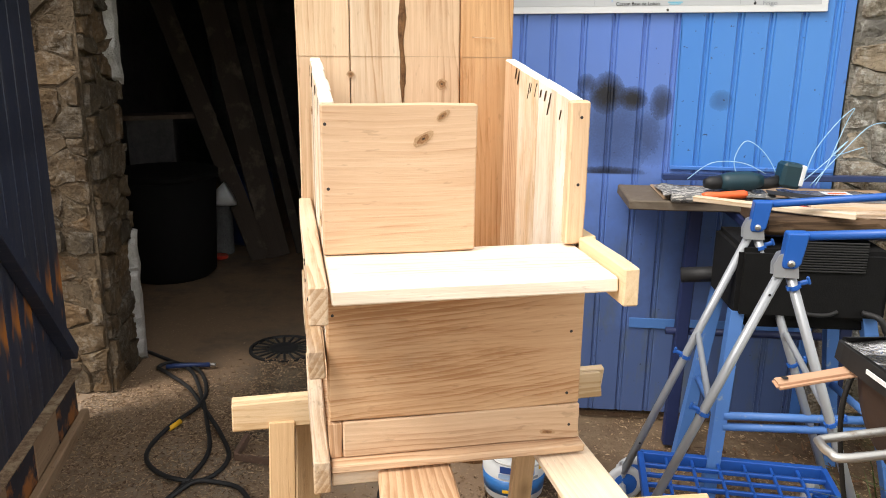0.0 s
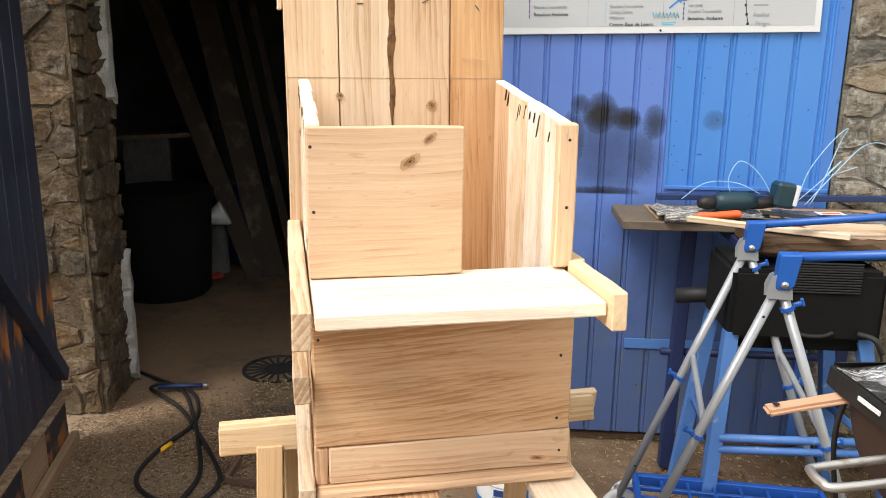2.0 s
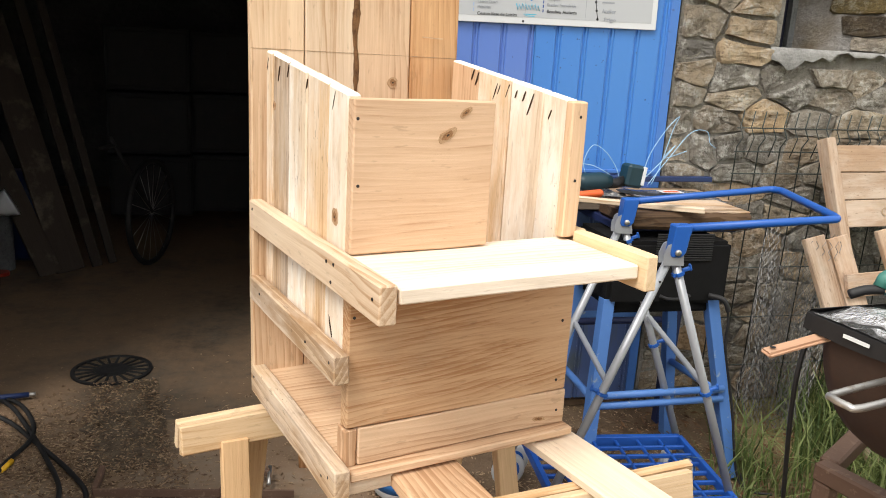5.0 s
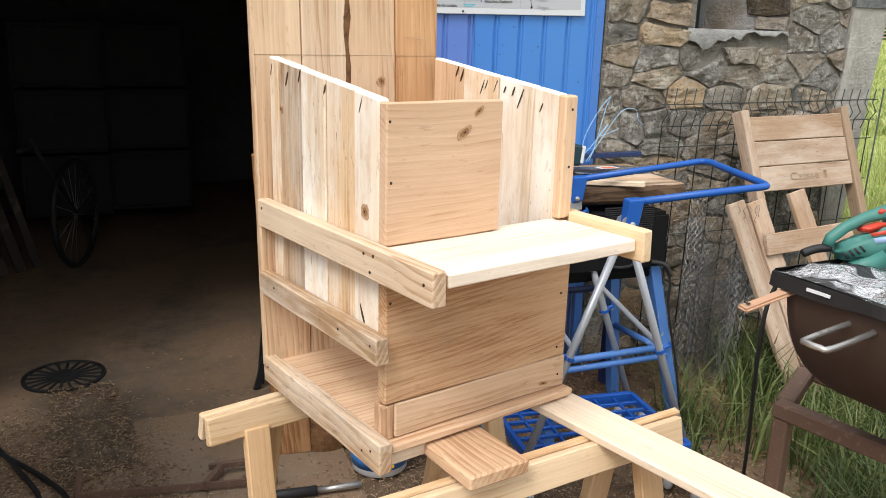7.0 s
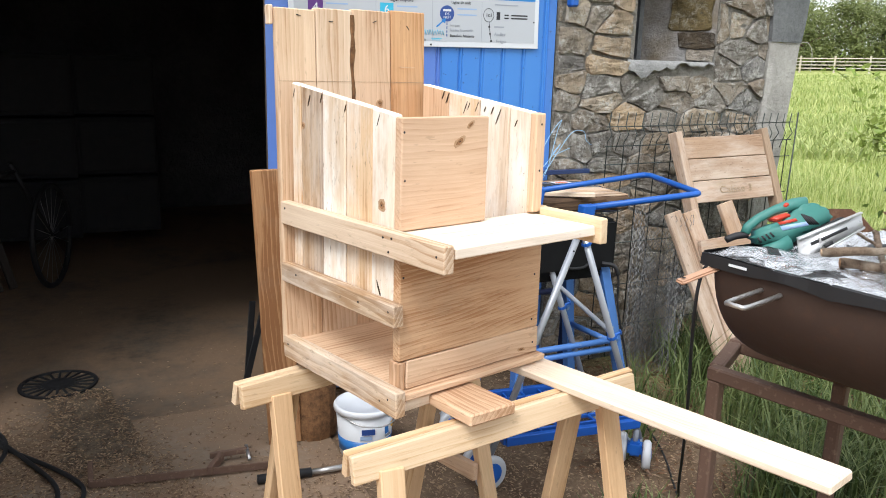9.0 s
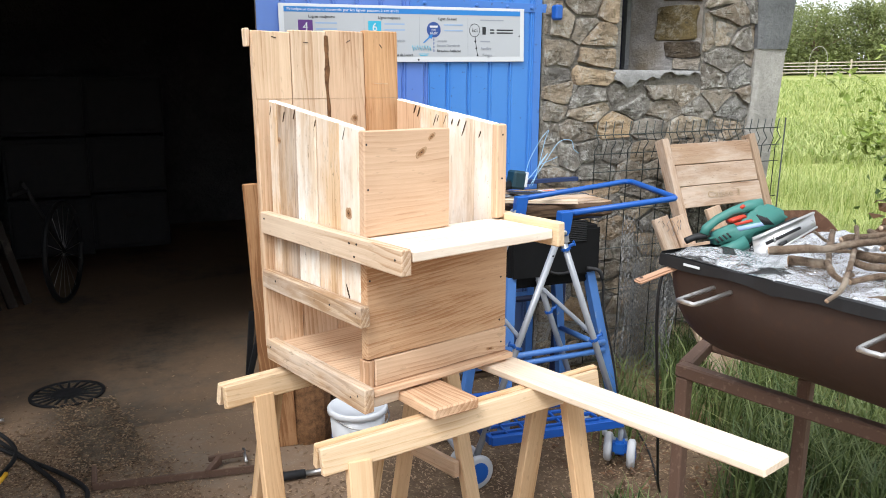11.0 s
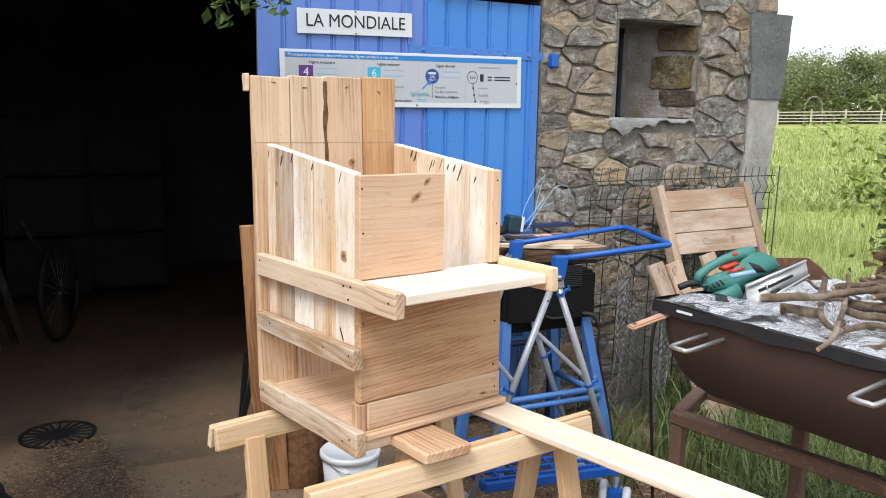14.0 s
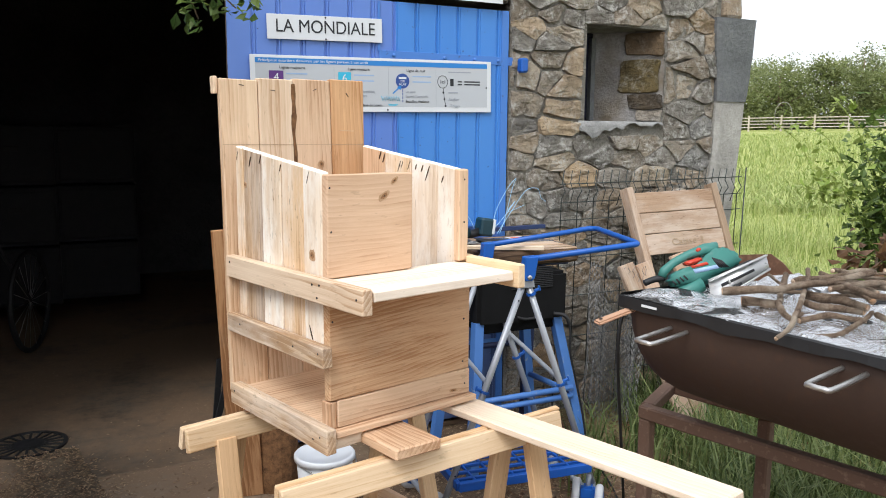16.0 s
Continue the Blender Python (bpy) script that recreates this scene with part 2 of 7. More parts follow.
def painted(name, c, rough=0.45, wear=None, metal=0.0, scale=14.0, amount=0.12, lo=0.62, hi=0.72):
    m = Mat(name, rough, metal)
    n1 = m.noise(scale, None, 5, 0.65)
    n2 = m.noise(scale * 0.16, None, 3)
    col = m.mix(m.math("MULTIPLY", n2, 0.45), c, tuple(x * 0.72 for x in c))
    if wear:
        col = m.mix(m.grey(n1, lo, hi), col, wear)
    m.color(col).rough(n1, rough - 0.12, rough + 0.18).bump(n1, amount, 0.002)
    return m.m


def door_paint(name, c1, c2):
    m = Mat(name, 0.38)
    big = m.noise((1.3, 1.3, 0.9), None, 4)
    fine = m.noise(40.0, None, 4)
    col = m.mix(m.grey(big, 0.35, 0.7), c1, c2)
    sep = m.n.new("ShaderNodeSeparateXYZ")
    m.l.new(m.co, sep.inputs[0])
    # darker, greyer low on the sheet: bench shade in the colour, with greenish weathering
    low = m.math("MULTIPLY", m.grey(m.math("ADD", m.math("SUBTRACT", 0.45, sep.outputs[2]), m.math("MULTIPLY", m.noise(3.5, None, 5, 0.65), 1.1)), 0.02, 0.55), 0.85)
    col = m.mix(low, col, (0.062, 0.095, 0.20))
    algae = m.math("MULTIPLY", m.math("MULTIPLY", low, m.grey(m.noise((9, 9, 3.0), None, 4, 0.7), 0.50, 0.68)), 0.7)
    col = m.mix(algae, col, (0.11, 0.125, 0.075))
    # sprayed black paint: soft cores, a mottled haze and the sharp edge of a mask
    speck, mott = m.noise(140.0, None, 2), m.noise(13.0, None, 4)
    above = m.grey(sep.outputs[2], 0.984, 0.987)
    spray = ((-0.247, 1.313, 0.045, 0.05, 0.8), (-0.17, 1.28, 0.085, 0.10, 1.0), (-0.076, 1.262, 0.068, 0.06, 1.0), (0.024, 1.252, 0.055, 0.085, 0.85), (-0.27, 1.18, 0.06, 0.15, 0.75), (-0.14, 1.14, 0.22, 0.22, 0.62), (0.0, 1.12, 0.09, 0.14, 0.45), (-0.16, 0.992, 0.20, 0.03, 0.9), (0.236, 1.261, 0.055, 0.05, 0.45))
    for cx, cz, rx, rz, k in spray:
        dx = m.math("DIVIDE", m.math("SUBTRACT", sep.outputs[0], cx), rx)
        dz = m.math("DIVIDE", m.math("SUBTRACT", sep.outputs[2], cz), rz)
        d = m.math("ADD", m.math("MULTIPLY", dx, dx), m.math("MULTIPLY", dz, dz))
        d = m.math("ADD", d, m.math("ADD", m.math("MULTIPLY", speck, 0.35), m.math("MULTIPLY", mott, 0.5)))
        fall = m.ramp(d, [(0.45, (1, 1, 1)), (0.75, (0.66, 0.66, 0.66)), (1.05, (0.25, 0.25, 0.25)), (1.6, (0, 0, 0))])
        col = m.mix(m.math("MULTIPLY", m.math("MULTIPLY", fall, k), above), col, (0.010, 0.011, 0.016))
    spots = m.grey(m.noise(55.0, None, 2), 0.715, 0.73)
    col = m.mix(m.math("MULTIPLY", spots, 0.8), col, (0.02, 0.03, 0.06))
    m.color(col).rough(fine, 0.3, 0.5).bump(fine, 0.08, 0.002)
    return m.m


def stone_mat(name, base, alt, moss=0.3, lichen=0.5):
    m = Mat(name, 0.92, 0, 0.2)
    co = m.own()
    n1, n2, n3 = m.noise(7.0, co, 6, 0.72, 0.3), m.noise(38.0, co, 6, 0.78), m.noise(2.0, co, 2)
    col = m.ramp(n1, [(0.28, tuple(c * 0.50 for c in base)), (0.5, base), (0.72, alt)])
    tint = m.ramp(m.rand, [(0.0, (0.62, 0.65, 0.68)), (0.25, (0.95, 0.94, 0.93)), (0.45, (1.22, 1.04, 0.84)), (0.6, (0.80, 0.74, 0.66)), (0.8, (1.05, 1.03, 1.0)), (1.0, (1.30, 1.18, 1.0))])
    col = m.mix(1.0, col, tint, "MULTIPLY")
    # crusts of pale lichen and lime, dark pits, moss
    crust = m.math("MULTIPLY", m.grey(m.noise(11.0, co, 5, 0.75, 0.4), 0.46, 0.60), m.grey(n2, 0.44, 0.56))
    col = m.mix(m.math("MULTIPLY", crust, lichen), col, (0.52, 0.51, 0.47))
    col = m.mix(m.math("MULTIPLY", m.ramp(n2, [(0.33, (1, 1, 1)), (0.45, (0, 0, 0))]), 0.65), col, (0.05, 0.045, 0.04))
    col = m.mix(m.math("MULTIPLY", m.grey(n3, 0.6, 0.78), moss), col, (0.12, 0.115, 0.05))
    strata = m.noise((6, 6, 45), co, 4, 0.7)
    m.color(col).bump(m.math("ADD", m.math("ADD", n2, m.math("MULTIPLY", n1, 1.8)), m.math("MULTIPLY", strata, 0.6)), 1.0, 0.018)
    return m.m


def rough_mat(name, a, b, scale=8.0, bump=0.5, dist=0.01, rough=0.9, c=None):
    m = Mat(name, rough, 0, 0.25)
    n1, n2 = m.noise(scale, None, 6, 0.7), m.noise(scale * 9, None, 4, 0.7)
    col = m.ramp(m.math("ADD", m.math("MULTIPLY", n1, 0.65), m.math("MULTIPLY", n2, 0.35)), [(0.36, a), (0.62, b)])
    if c:
        col = m.mix(m.grey(m.noise(scale * 0.22, None, 4), 0.52, 0.66), col, c)
    m.color(col).bump(m.math("ADD", n2, n1), bump, dist)
    return m.m


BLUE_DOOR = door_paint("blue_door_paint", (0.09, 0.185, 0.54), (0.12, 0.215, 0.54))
BLUE_UPPER = door_paint("brighter_blue_door_paint", (0.045, 0.195, 0.58), (0.06, 0.22, 0.58))
STONE = stone_mat("field_stone", (0.285, 0.255, 0.215), (0.43, 0.385, 0.315), 0.25, 0.75)
# brown stone, darkened in colour as the gateway wall lies in shade
STONE_WARM = stone_mat("shaded_brown_stone", (0.10, 0.073, 0.047), (0.17, 0.127, 0.082), 0.2, 0.2)
MORTAR = rough_mat("lime_mortar", (0.17, 0.155, 0.13), (0.40, 0.375, 0.325), 11, 1.0, 0.04, c=(0.44, 0.42, 0.38))
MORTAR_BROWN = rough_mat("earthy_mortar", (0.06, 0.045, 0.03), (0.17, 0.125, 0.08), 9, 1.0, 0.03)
RENDER = rough_mat("cement_render", (0.25, 0.24, 0.215), (0.43, 0.415, 0.375), 5, 0.8, 0.012, c=(0.29, 0.27, 0.23))
RENDER_DARK = rough_mat("grey_cement_patch", (0.105, 0.11, 0.11), (0.18, 0.185, 0.185), 6, 0.8, 0.012)
LIME = rough_mat("chipped_limewash", (0.38, 0.365, 0.34), (0.66, 0.65, 0.63), 14, 1.0, 0.015, c=(0.30, 0.265, 0.215))
# this wall colour holds the gloom inside the barn
INSIDE = rough_mat("gloomy_inner_wall", (0.065, 0.064, 0.066), (0.125, 0.122, 0.12), 3, 0.6, 0.02)
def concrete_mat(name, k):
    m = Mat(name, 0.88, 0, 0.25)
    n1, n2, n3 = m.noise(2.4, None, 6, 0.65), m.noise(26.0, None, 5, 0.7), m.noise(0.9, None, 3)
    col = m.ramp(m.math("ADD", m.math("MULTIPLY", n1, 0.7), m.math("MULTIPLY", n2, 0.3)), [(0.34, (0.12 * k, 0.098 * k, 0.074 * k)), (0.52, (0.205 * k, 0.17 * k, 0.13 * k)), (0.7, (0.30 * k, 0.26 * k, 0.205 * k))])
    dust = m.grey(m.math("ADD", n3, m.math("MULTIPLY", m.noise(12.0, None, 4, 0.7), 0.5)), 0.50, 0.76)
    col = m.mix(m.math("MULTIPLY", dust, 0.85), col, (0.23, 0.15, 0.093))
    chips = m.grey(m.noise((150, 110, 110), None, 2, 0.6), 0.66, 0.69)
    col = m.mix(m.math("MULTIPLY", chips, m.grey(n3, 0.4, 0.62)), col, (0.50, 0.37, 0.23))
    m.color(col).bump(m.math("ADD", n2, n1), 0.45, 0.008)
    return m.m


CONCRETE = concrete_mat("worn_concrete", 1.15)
# same concrete, darker: the shade inside the barn is in its colour
FLOOR_SHADED = concrete_mat("concrete_in_barn_shade", 0.51)
GALV = painted("grey_tube_paint", (0.36, 0.38, 0.41), 0.35, None, 0.3, 30)
CLIP_BLUE = painted("blue_plastic", (0.012, 0.10, 0.42), 0.38)
WHEEL = painted("grey_wheel_rubber", (0.50, 0.51, 0.53), 0.5)
BENCH_BLUE = painted("worn_blue_steel", (0.075, 0.20, 0.52), 0.5, (0.30, 0.36, 0.42), 0, 22)
RUST = painted("rusty_brown_steel", (0.060, 0.035, 0.025), 0.68, (0.078, 0.043, 0.028), 0.15, 32, 0.4, 0.52, 0.76)
RUST_FRAME = painted("rusty_frame_steel", (0.135, 0.078, 0.053), 0.75, (0.21, 0.14, 0.098), 0.1, 55, 0.4, 0.55, 0.70)
STEEL = painted("plain_steel", (0.50, 0.49, 0.47), 0.35, (0.30, 0.26, 0.22), 0.85, 25)
IRON = painted("cast_iron", (0.02, 0.02, 0.022), 0.6, (0.06, 0.045, 0.035), 0.3, 20)
BLACK = painted("black_plastic", (0.008, 0.008, 0.009), 0.55)
RUBBER = painted("black_rubber", (0.012, 0.012, 0.013), 0.6)
WHITE = painted("white_plastic", (0.72, 0.74, 0.76), 0.35)
SIGN_WHITE = painted("sign_enamel", (0.66, 0.68, 0.70), 0.35, None, 0, 6)
SIGN_GREY = painted("sign_grey_print", (0.47, 0.49, 0.515), 0.35, None, 0, 6)
INK = painted("black_ink", (0.015, 0.016, 0.02), 0.5)
INK_GREY = painted("grey_ink", (0.30, 0.32, 0.36), 0.5)
INK_BLUE = painted("blue_print", (0.02, 0.20, 0.56), 0.4)
INK_NAVY = painted("navy_print", (0.02, 0.065, 0.27), 0.4)
INK_VIOLET = painted("violet_print", (0.10, 0.025, 0.19), 0.4)
INK_CYAN = painted("cyan_print", (0.04, 0.42, 0.62), 0.4)
INK_PALE = painted("pale_blue_print", (0.30, 0.42, 0.62), 0.4)
GREEN_TOOL = painted("green_tool_shell", (0.045, 0.185, 0.155), 0.5)
TEAL_TOOL = painted("dark_teal_tool_shell", (0.006, 0.035, 0.05), 0.45)
RED = painted("red_plastic", (0.52, 0.045, 0.02), 0.4)
ORANGE = painted("orange_plastic", (0.80, 0.13, 0.03), 0.4)
YELLOW = painted("yellow_tape", (0.80, 0.45, 0.02), 0.5)
LABEL_BLUE = painted("bucket_label", (0.03, 0.17, 0.48), 0.4)
STRING = painted("pale_blue_string", (0.34, 0.56, 0.76), 0.7)
WIRE = painted("dark_wire", (0.05, 0.06, 0.055), 0.5, (0.09, 0.06, 0.045), 0.5, 60)
WIRE_GREY = painted("galvanised_wire", (0.20, 0.20, 0.20), 0.5, None, 0.6, 60)
WOODEN_HANDLE = wood("reddish_handle", (0.50, 0.33, 0.235), (0.34, 0.20, 0.135), 0.0)
BARK = rough_mat("dry_bark", (0.085, 0.055, 0.036), (0.27, 0.195, 0.135), 34, 1.0, 0.008, c=(0.40, 0.33, 0.25))
NAIL = painted("nail_head", (0.05, 0.045, 0.045), 0.5, None, 0.7)


def leaf_mat(name, a, b):
    m = Mat(name, 0.5, 0, 0.4)
    geo = m.n.new("ShaderNodeNewGeometry")
    col = m.ramp(geo.outputs["Random Per Island"], [(0.0, a), (1.0, b)])
    m.color(m.mix(m.math("MULTIPLY", m.noise(0.8, None, 3), 0.6), col, tuple(x * 0.6 for x in a)))
    m.b.inputs["Transmission Weight"].default_value = 0.0
    tr = m.n.new("ShaderNodeBsdfTranslucent")
    m.l.new(col, tr.inputs["Color"])
    mix = m.n.new("ShaderNodeMixShader")
    mix.inputs[0].default_value = 0.35
    m.l.new(m.b.outputs[0], mix.inputs[1])
    m.l.new(tr.outputs[0], mix.inputs[2])
    m.l.new(mix.outputs[0], m.n["Material Output"].inputs["Surface"])
    return m.m


GRASS = leaf_mat("grass_blades", (0.05, 0.09, 0.022), (0.30, 0.35, 0.13))
GRASS_FIELD = leaf_mat("meadow_blades", (0.22, 0.31, 0.06), (0.70, 0.72, 0.32))
LEAF = leaf_mat("bush_leaves", (0.05, 0.10, 0.02), (0.25, 0.34, 0.08))
LEAF_TREE = leaf_mat("tree_leaves", (0.17, 0.21, 0.075), (0.38, 0.41, 0.17))
LEAF_DRY = leaf_mat("dry_leaves", (0.10, 0.055, 0.03), (0.26, 0.14, 0.07))


def ground_mat():
    m = Mat("yard_soil_and_meadow", 0.95, 0, 0.15)
    sep = m.n.new("ShaderNodeSeparateXYZ")
    m.l.new(m.co, sep.inputs[0])
    n1, n2 = m.noise(3.0, None, 6, 0.7), m.noise(45.0, None, 5, 0.7)
    soil = m.ramp(n1, [(0.3, (0.085, 0.055, 0.035)), (0.55, (0.175, 0.12, 0.077)), (0.75, (0.25, 0.185, 0.12))])
    chips = m.grey(m.noise((95, 60, 60), None, 3, 0.6), 0.60, 0.66)
    soil = m.mix(m.math("MULTIPLY", chips, m.grey(m.noise(2.2, None, 3), 0.4, 0.6)), soil, (0.52, 0.37, 0.21))
    green = m.ramp(m.math("ADD", m.math("MULTIPLY", m.noise((0.35, 0.9, 0.4), None, 6, 0.75), 0.5), m.math("MULTIPLY", m.noise(9.0, None, 6, 0.8), 0.5)), [(0.36, (0.14, 0.18, 0.04)), (0.48, (0.29, 0.33, 0.09)), (0.60, (0.46, 0.46, 0.20))])
    shift = m.n.new("ShaderNodeMapRange")
    shift.inputs["From Min"].default_value, shift.inputs["From Max"].default_value = 2.6, 4.4
    m.l.new(m.math("ADD", sep.outputs[0], m.math("MULTIPLY", m.noise(1.4, None, 4), 1.4)), shift.inputs[0])
    col = m.mix(shift.outputs[0], soil, green)
    m.color(col).bump(m.math("ADD", n2, n1), 0.6, 0.02)
    return m.m


GROUND = ground_mat()

# ---- the barn: wall line, local x along the wall, y into the building ----
WALL = pose(1.2606, 1.4792, 0, 0, 0, -15.82)


def at_wall(s, y, z, rx=0, ry=0, rz=0):
    return WALL @ pose(s, y, z, rx, ry, rz)


def wall_pt(s, y, z):
    return WALL @ Vector((s, y, z))


def wall_box(name, s, y, z, mat, kind="structure", label="", category="wall", bevel=0.004):
    bm = bm_box(s[1] - s[0], y[1] - y[0], z[1] - z[0], bevel)
    ob = link(name, mesh_of(bm, name), mat, None, at_wall((s[0] + s[1]) / 2, (y[0] + y[1]) / 2, (z[0] + z[1]) / 2))
    return tagged(ob, label, category, "", kind)


def add_box(bm, x, y, z):
    r = bmesh.ops.create_cube(bm, size=1)
    for v in r["verts"]:
        v.co = Vector(((x[0] + x[1]) / 2 + v.co.x * (x[1] - x[0]), (y[0] + y[1]) / 2 + v.co.y * (y[1] - y[0]), (z[0] + z[1]) / 2 + v.co.z * (z[1] - z[0])))


# ground: one sheet out to the horizon, falling gently away from the yard
def rise(x):
    """The meadow climbs gently away from the barn."""
    return 0.036 * max(0.0, min(x, 75.0) - 5.0)


def ground():
    xs = [-600, -200, -60, -20] + [-8 + i * 0.4 for i in range(60)] + [17, 20, 25, 32, 42, 55, 75, 110, 200, 600]
    ys = [-600, -200, -60, -20] + [-8 + i * 0.4 for i in range(60)] + [17, 20, 25, 32, 42, 55, 75, 110, 200, 600]
    verts, faces = [], []
    for y in ys:
        for x in xs:
            d = max(0.0, x - 3.5)
            z = -0.004 + 0.018 * noise.noise(Vector((x * 0.9, y * 0.9, 0))) * (1 if x > 0.9 or y < 0.9 else 0.15) - 0.012
            z += 0.10 * noise.noise(Vector((x * 0.12, y * 0.12, 3.0))) * min(1, d / 6)
            verts.append((x, y, z + rise(x)))
    n = len(xs)
    for j in range(len(ys) - 1):
        for i in range(n - 1):
            faces.append((j * n + i, j * n + i + 1, (j + 1) * n + i + 1, (j + 1) * n + i))
    g = raw("ground", verts, faces, GROUND, smooth=True)
    tagged(g, "brown yard soil with wood chips turning to green meadow", "ground", "", "structure")


ground()

# wall to the right of the door, with the deep window recess
wr = bmesh.new()
add_box(wr, (0.665, 1.12), (-0.005, 0.5), (-0.1, 2.9))
add_box(wr, (1.64, 2.02), (-0.005, 0.5), (-0.1, 2.9))
add_box(wr, (1.12, 1.64), (-0.005, 0.5), (-0.1, 1.53))
add_box(wr, (1.12, 1.64), (-0.005, 0.5), (2.03, 2.9))
add_box(wr, (1.12, 1.64), (0.31, 0.5), (1.53, 2.03))
wall_right = part("wall_right", wr, MORTAR, None, m=WALL)
tagged(wall_right, "old rubble stone barn wall with lime mortar", "wall", "", "structure")
wl_ = bmesh.new()
add_box(wl_, (-3.6, -2.21), (-0.008, 0.38), (-0.1, 2.9))
for q in [q for q in wl_.verts if q.co.x > -2.5 and q.co.y < 0.1]:
    q.co.x = -2.15
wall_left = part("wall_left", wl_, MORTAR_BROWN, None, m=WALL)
tagged(wall_left, "rubble stone barn wall beside the open gateway", "wall", "", "structure")
lintel = wall_box("wall_lintel", (-2.05, 0.664), (0.015, 0.5), (2.10, 2.9), MORTAR, label="shaded stonework above the barn door", category="wall")
# barn inside: closed box, coloured dark to keep it in gloom
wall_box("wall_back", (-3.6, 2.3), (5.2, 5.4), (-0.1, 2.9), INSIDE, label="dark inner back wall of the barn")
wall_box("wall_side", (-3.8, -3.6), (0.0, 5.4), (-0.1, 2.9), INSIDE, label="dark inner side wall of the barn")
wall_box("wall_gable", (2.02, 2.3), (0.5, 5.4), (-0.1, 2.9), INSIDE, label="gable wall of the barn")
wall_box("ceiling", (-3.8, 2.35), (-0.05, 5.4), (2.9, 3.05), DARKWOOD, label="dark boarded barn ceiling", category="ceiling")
wall_box("floor", (-3.6, 2.02), (0.04, 5.2), (-0.08, 0.002), FLOOR_SHADED, label="worn dusty concrete barn floor", category="floor")
slab = wall_box("pavement", (-3.6, -0.56), (-1.6, 0.04), (-0.08, 0.0), CONCRETE, label="worn concrete apron strewn with sawdust", category="pavement")

# corner pier with two coats of cement
pier = thing("corner_pier", tuple(wall_pt(2.1, 0.1, 0)), "rendered corner pier of the stone barn", "wall", kind="structure")
for nm, z0, z1, mat, lab in (("lower_render", -0.05, 1.66, RENDER, "pale cement render"), ("upper_render", 1.66, 2.12, RENDER_DARK, "dark grey cement patch")):
    v, f = [], []
    rows = 7
    for j in range(rows + 1):
        z = z0 + (z1 - z0) * j / rows
        lean = 2.075 + 0.095 * z
        l0 = 1.985 + 0.02 * math.sin(z * 5)
        o = -0.035 - (0.008 if mat is RENDER_DARK else 0)
        ch = 0.02 + 0.012 * noise.noise(Vector((z * 7, 0, 0)))
        for x, y in ((l0, 0.3), (l0, o + 0.012), (l0 + 0.03, o), (lean - ch, o + 0.006 * noise.noise(Vector((z * 9, 4, 0)))), (lean, o + ch), (lean + 0.01, 0.49)):
            v.append((x, y, z))
    for j in range(rows):
        for i in range(5):
            f.append((j * 6 + i, j * 6 + i + 1, (j + 1) * 6 + i + 1, (j + 1) * 6 + i))
    f += [tuple(range(rows * 6, rows * 6 + 6)), tuple(reversed(range(6)))]
    raw(nm, v, f, mat, pier, WALL, lab)
cap = raw("top_stone", *lathe([(0.09, 0), (0.11, 0.03), (0.10, 0.14), (0.06, 0.17)], 9), STONE, pier, at_wall(2.13, 0.1, 2.115))

NICHE = rough_mat("flaking_niche_plaster", (0.19, 0.18, 0.17), (0.38, 0.37, 0.355), 7, 0.9, 0.015, 0.9, c=(0.17, 0.135, 0.09))
# window recess lining
recess = thing("window_recess", tuple(wall_pt(1.33, 0.1, 1.53)), "small splayed window recess with flaking lime plaster", "window", kind="structure")
def splay(u, z, out=0.0):
    """A point on the splayed side of the recess: u from the wall face inwards."""
    return (1.64 - 0.275 * u - 0.727 * out, 0.285 * u - 0.687 * out, z)


def recess_parts():
    v, f = [], []
    n, k = 12, 12
    for j in range(k + 1):
        for i in range(n + 1):
            u, z = i / n, 1.525 + 0.51 * j / k
            v.append(splay(u, z, 0.012 * noise.noise(Vector((u * 5, z * 12, 3))) + 0.01 * noise.noise(Vector((u * 14, z * 30, 9)))))
    for j in range(k):
        for i in range(n):
            q = j * (n + 1) + i
            f.append((q, q + 1, q + n + 2, q + n + 1))
    raw("plaster", v, f, NICHE, recess, WALL, "flaking whitish plaster", True)
    # cement sill with a smear running down over the stones
    v, f = [], []
    for j in range(9):
        for i in range(15):
            a, b = i / 14, j / 8
            s_ = 1.075 + 0.55 * a
            low = 1.52 - 0.06 * math.exp(-((a - 0.18) / 0.22) ** 2) - 0.05 * noise.noise(Vector((a * 9, 2, 0)))
            y, z = (0.30 - 0.315 * b / 0.5, 1.545 - 0.012 * b) if b <= 0.5 else (-0.018 - 0.02 * math.sin(math.pi * (b - 0.5)) + 0.016 * (b - 0.5), 1.538 + (low - 1.538) * (b - 0.5) * 2)
            v.append((s_ + 0.01 * noise.noise(Vector((b * 6, a * 9, 5))), y + 0.007 * noise.noise(Vector((a * 11, b * 11, 1))), z))
    for j in range(8):
        for i in range(14):
            q = j * 15 + i
            f.append((q, q + 15, q + 16, q + 1))
    raw("sill", v, f, SILL, recess, WALL, "smeared grey cement sill", True)
    # dark sheet added as the shade in the slit, not a real shutter
    bm = bmesh.new()
    add_box(bm, (1.125, 1.38), (0.296, 0.306), (1.54, 2.03))
    part("shutter", bm, SLIT_SHADE, recess, "dark sheet for the shade in the slit", WALL)
    bm = bmesh.new()
    add_box(bm, (1.345, 1.372), (0.262, 0.294), (1.55, 2.0))
    part("frame", bm, RENDER_DARK, recess, "grey window post", WALL)


SILL = rough_mat("smeared_cement", (0.17, 0.17, 0.165), (0.36, 0.355, 0.34), 8, 0.8, 0.012)
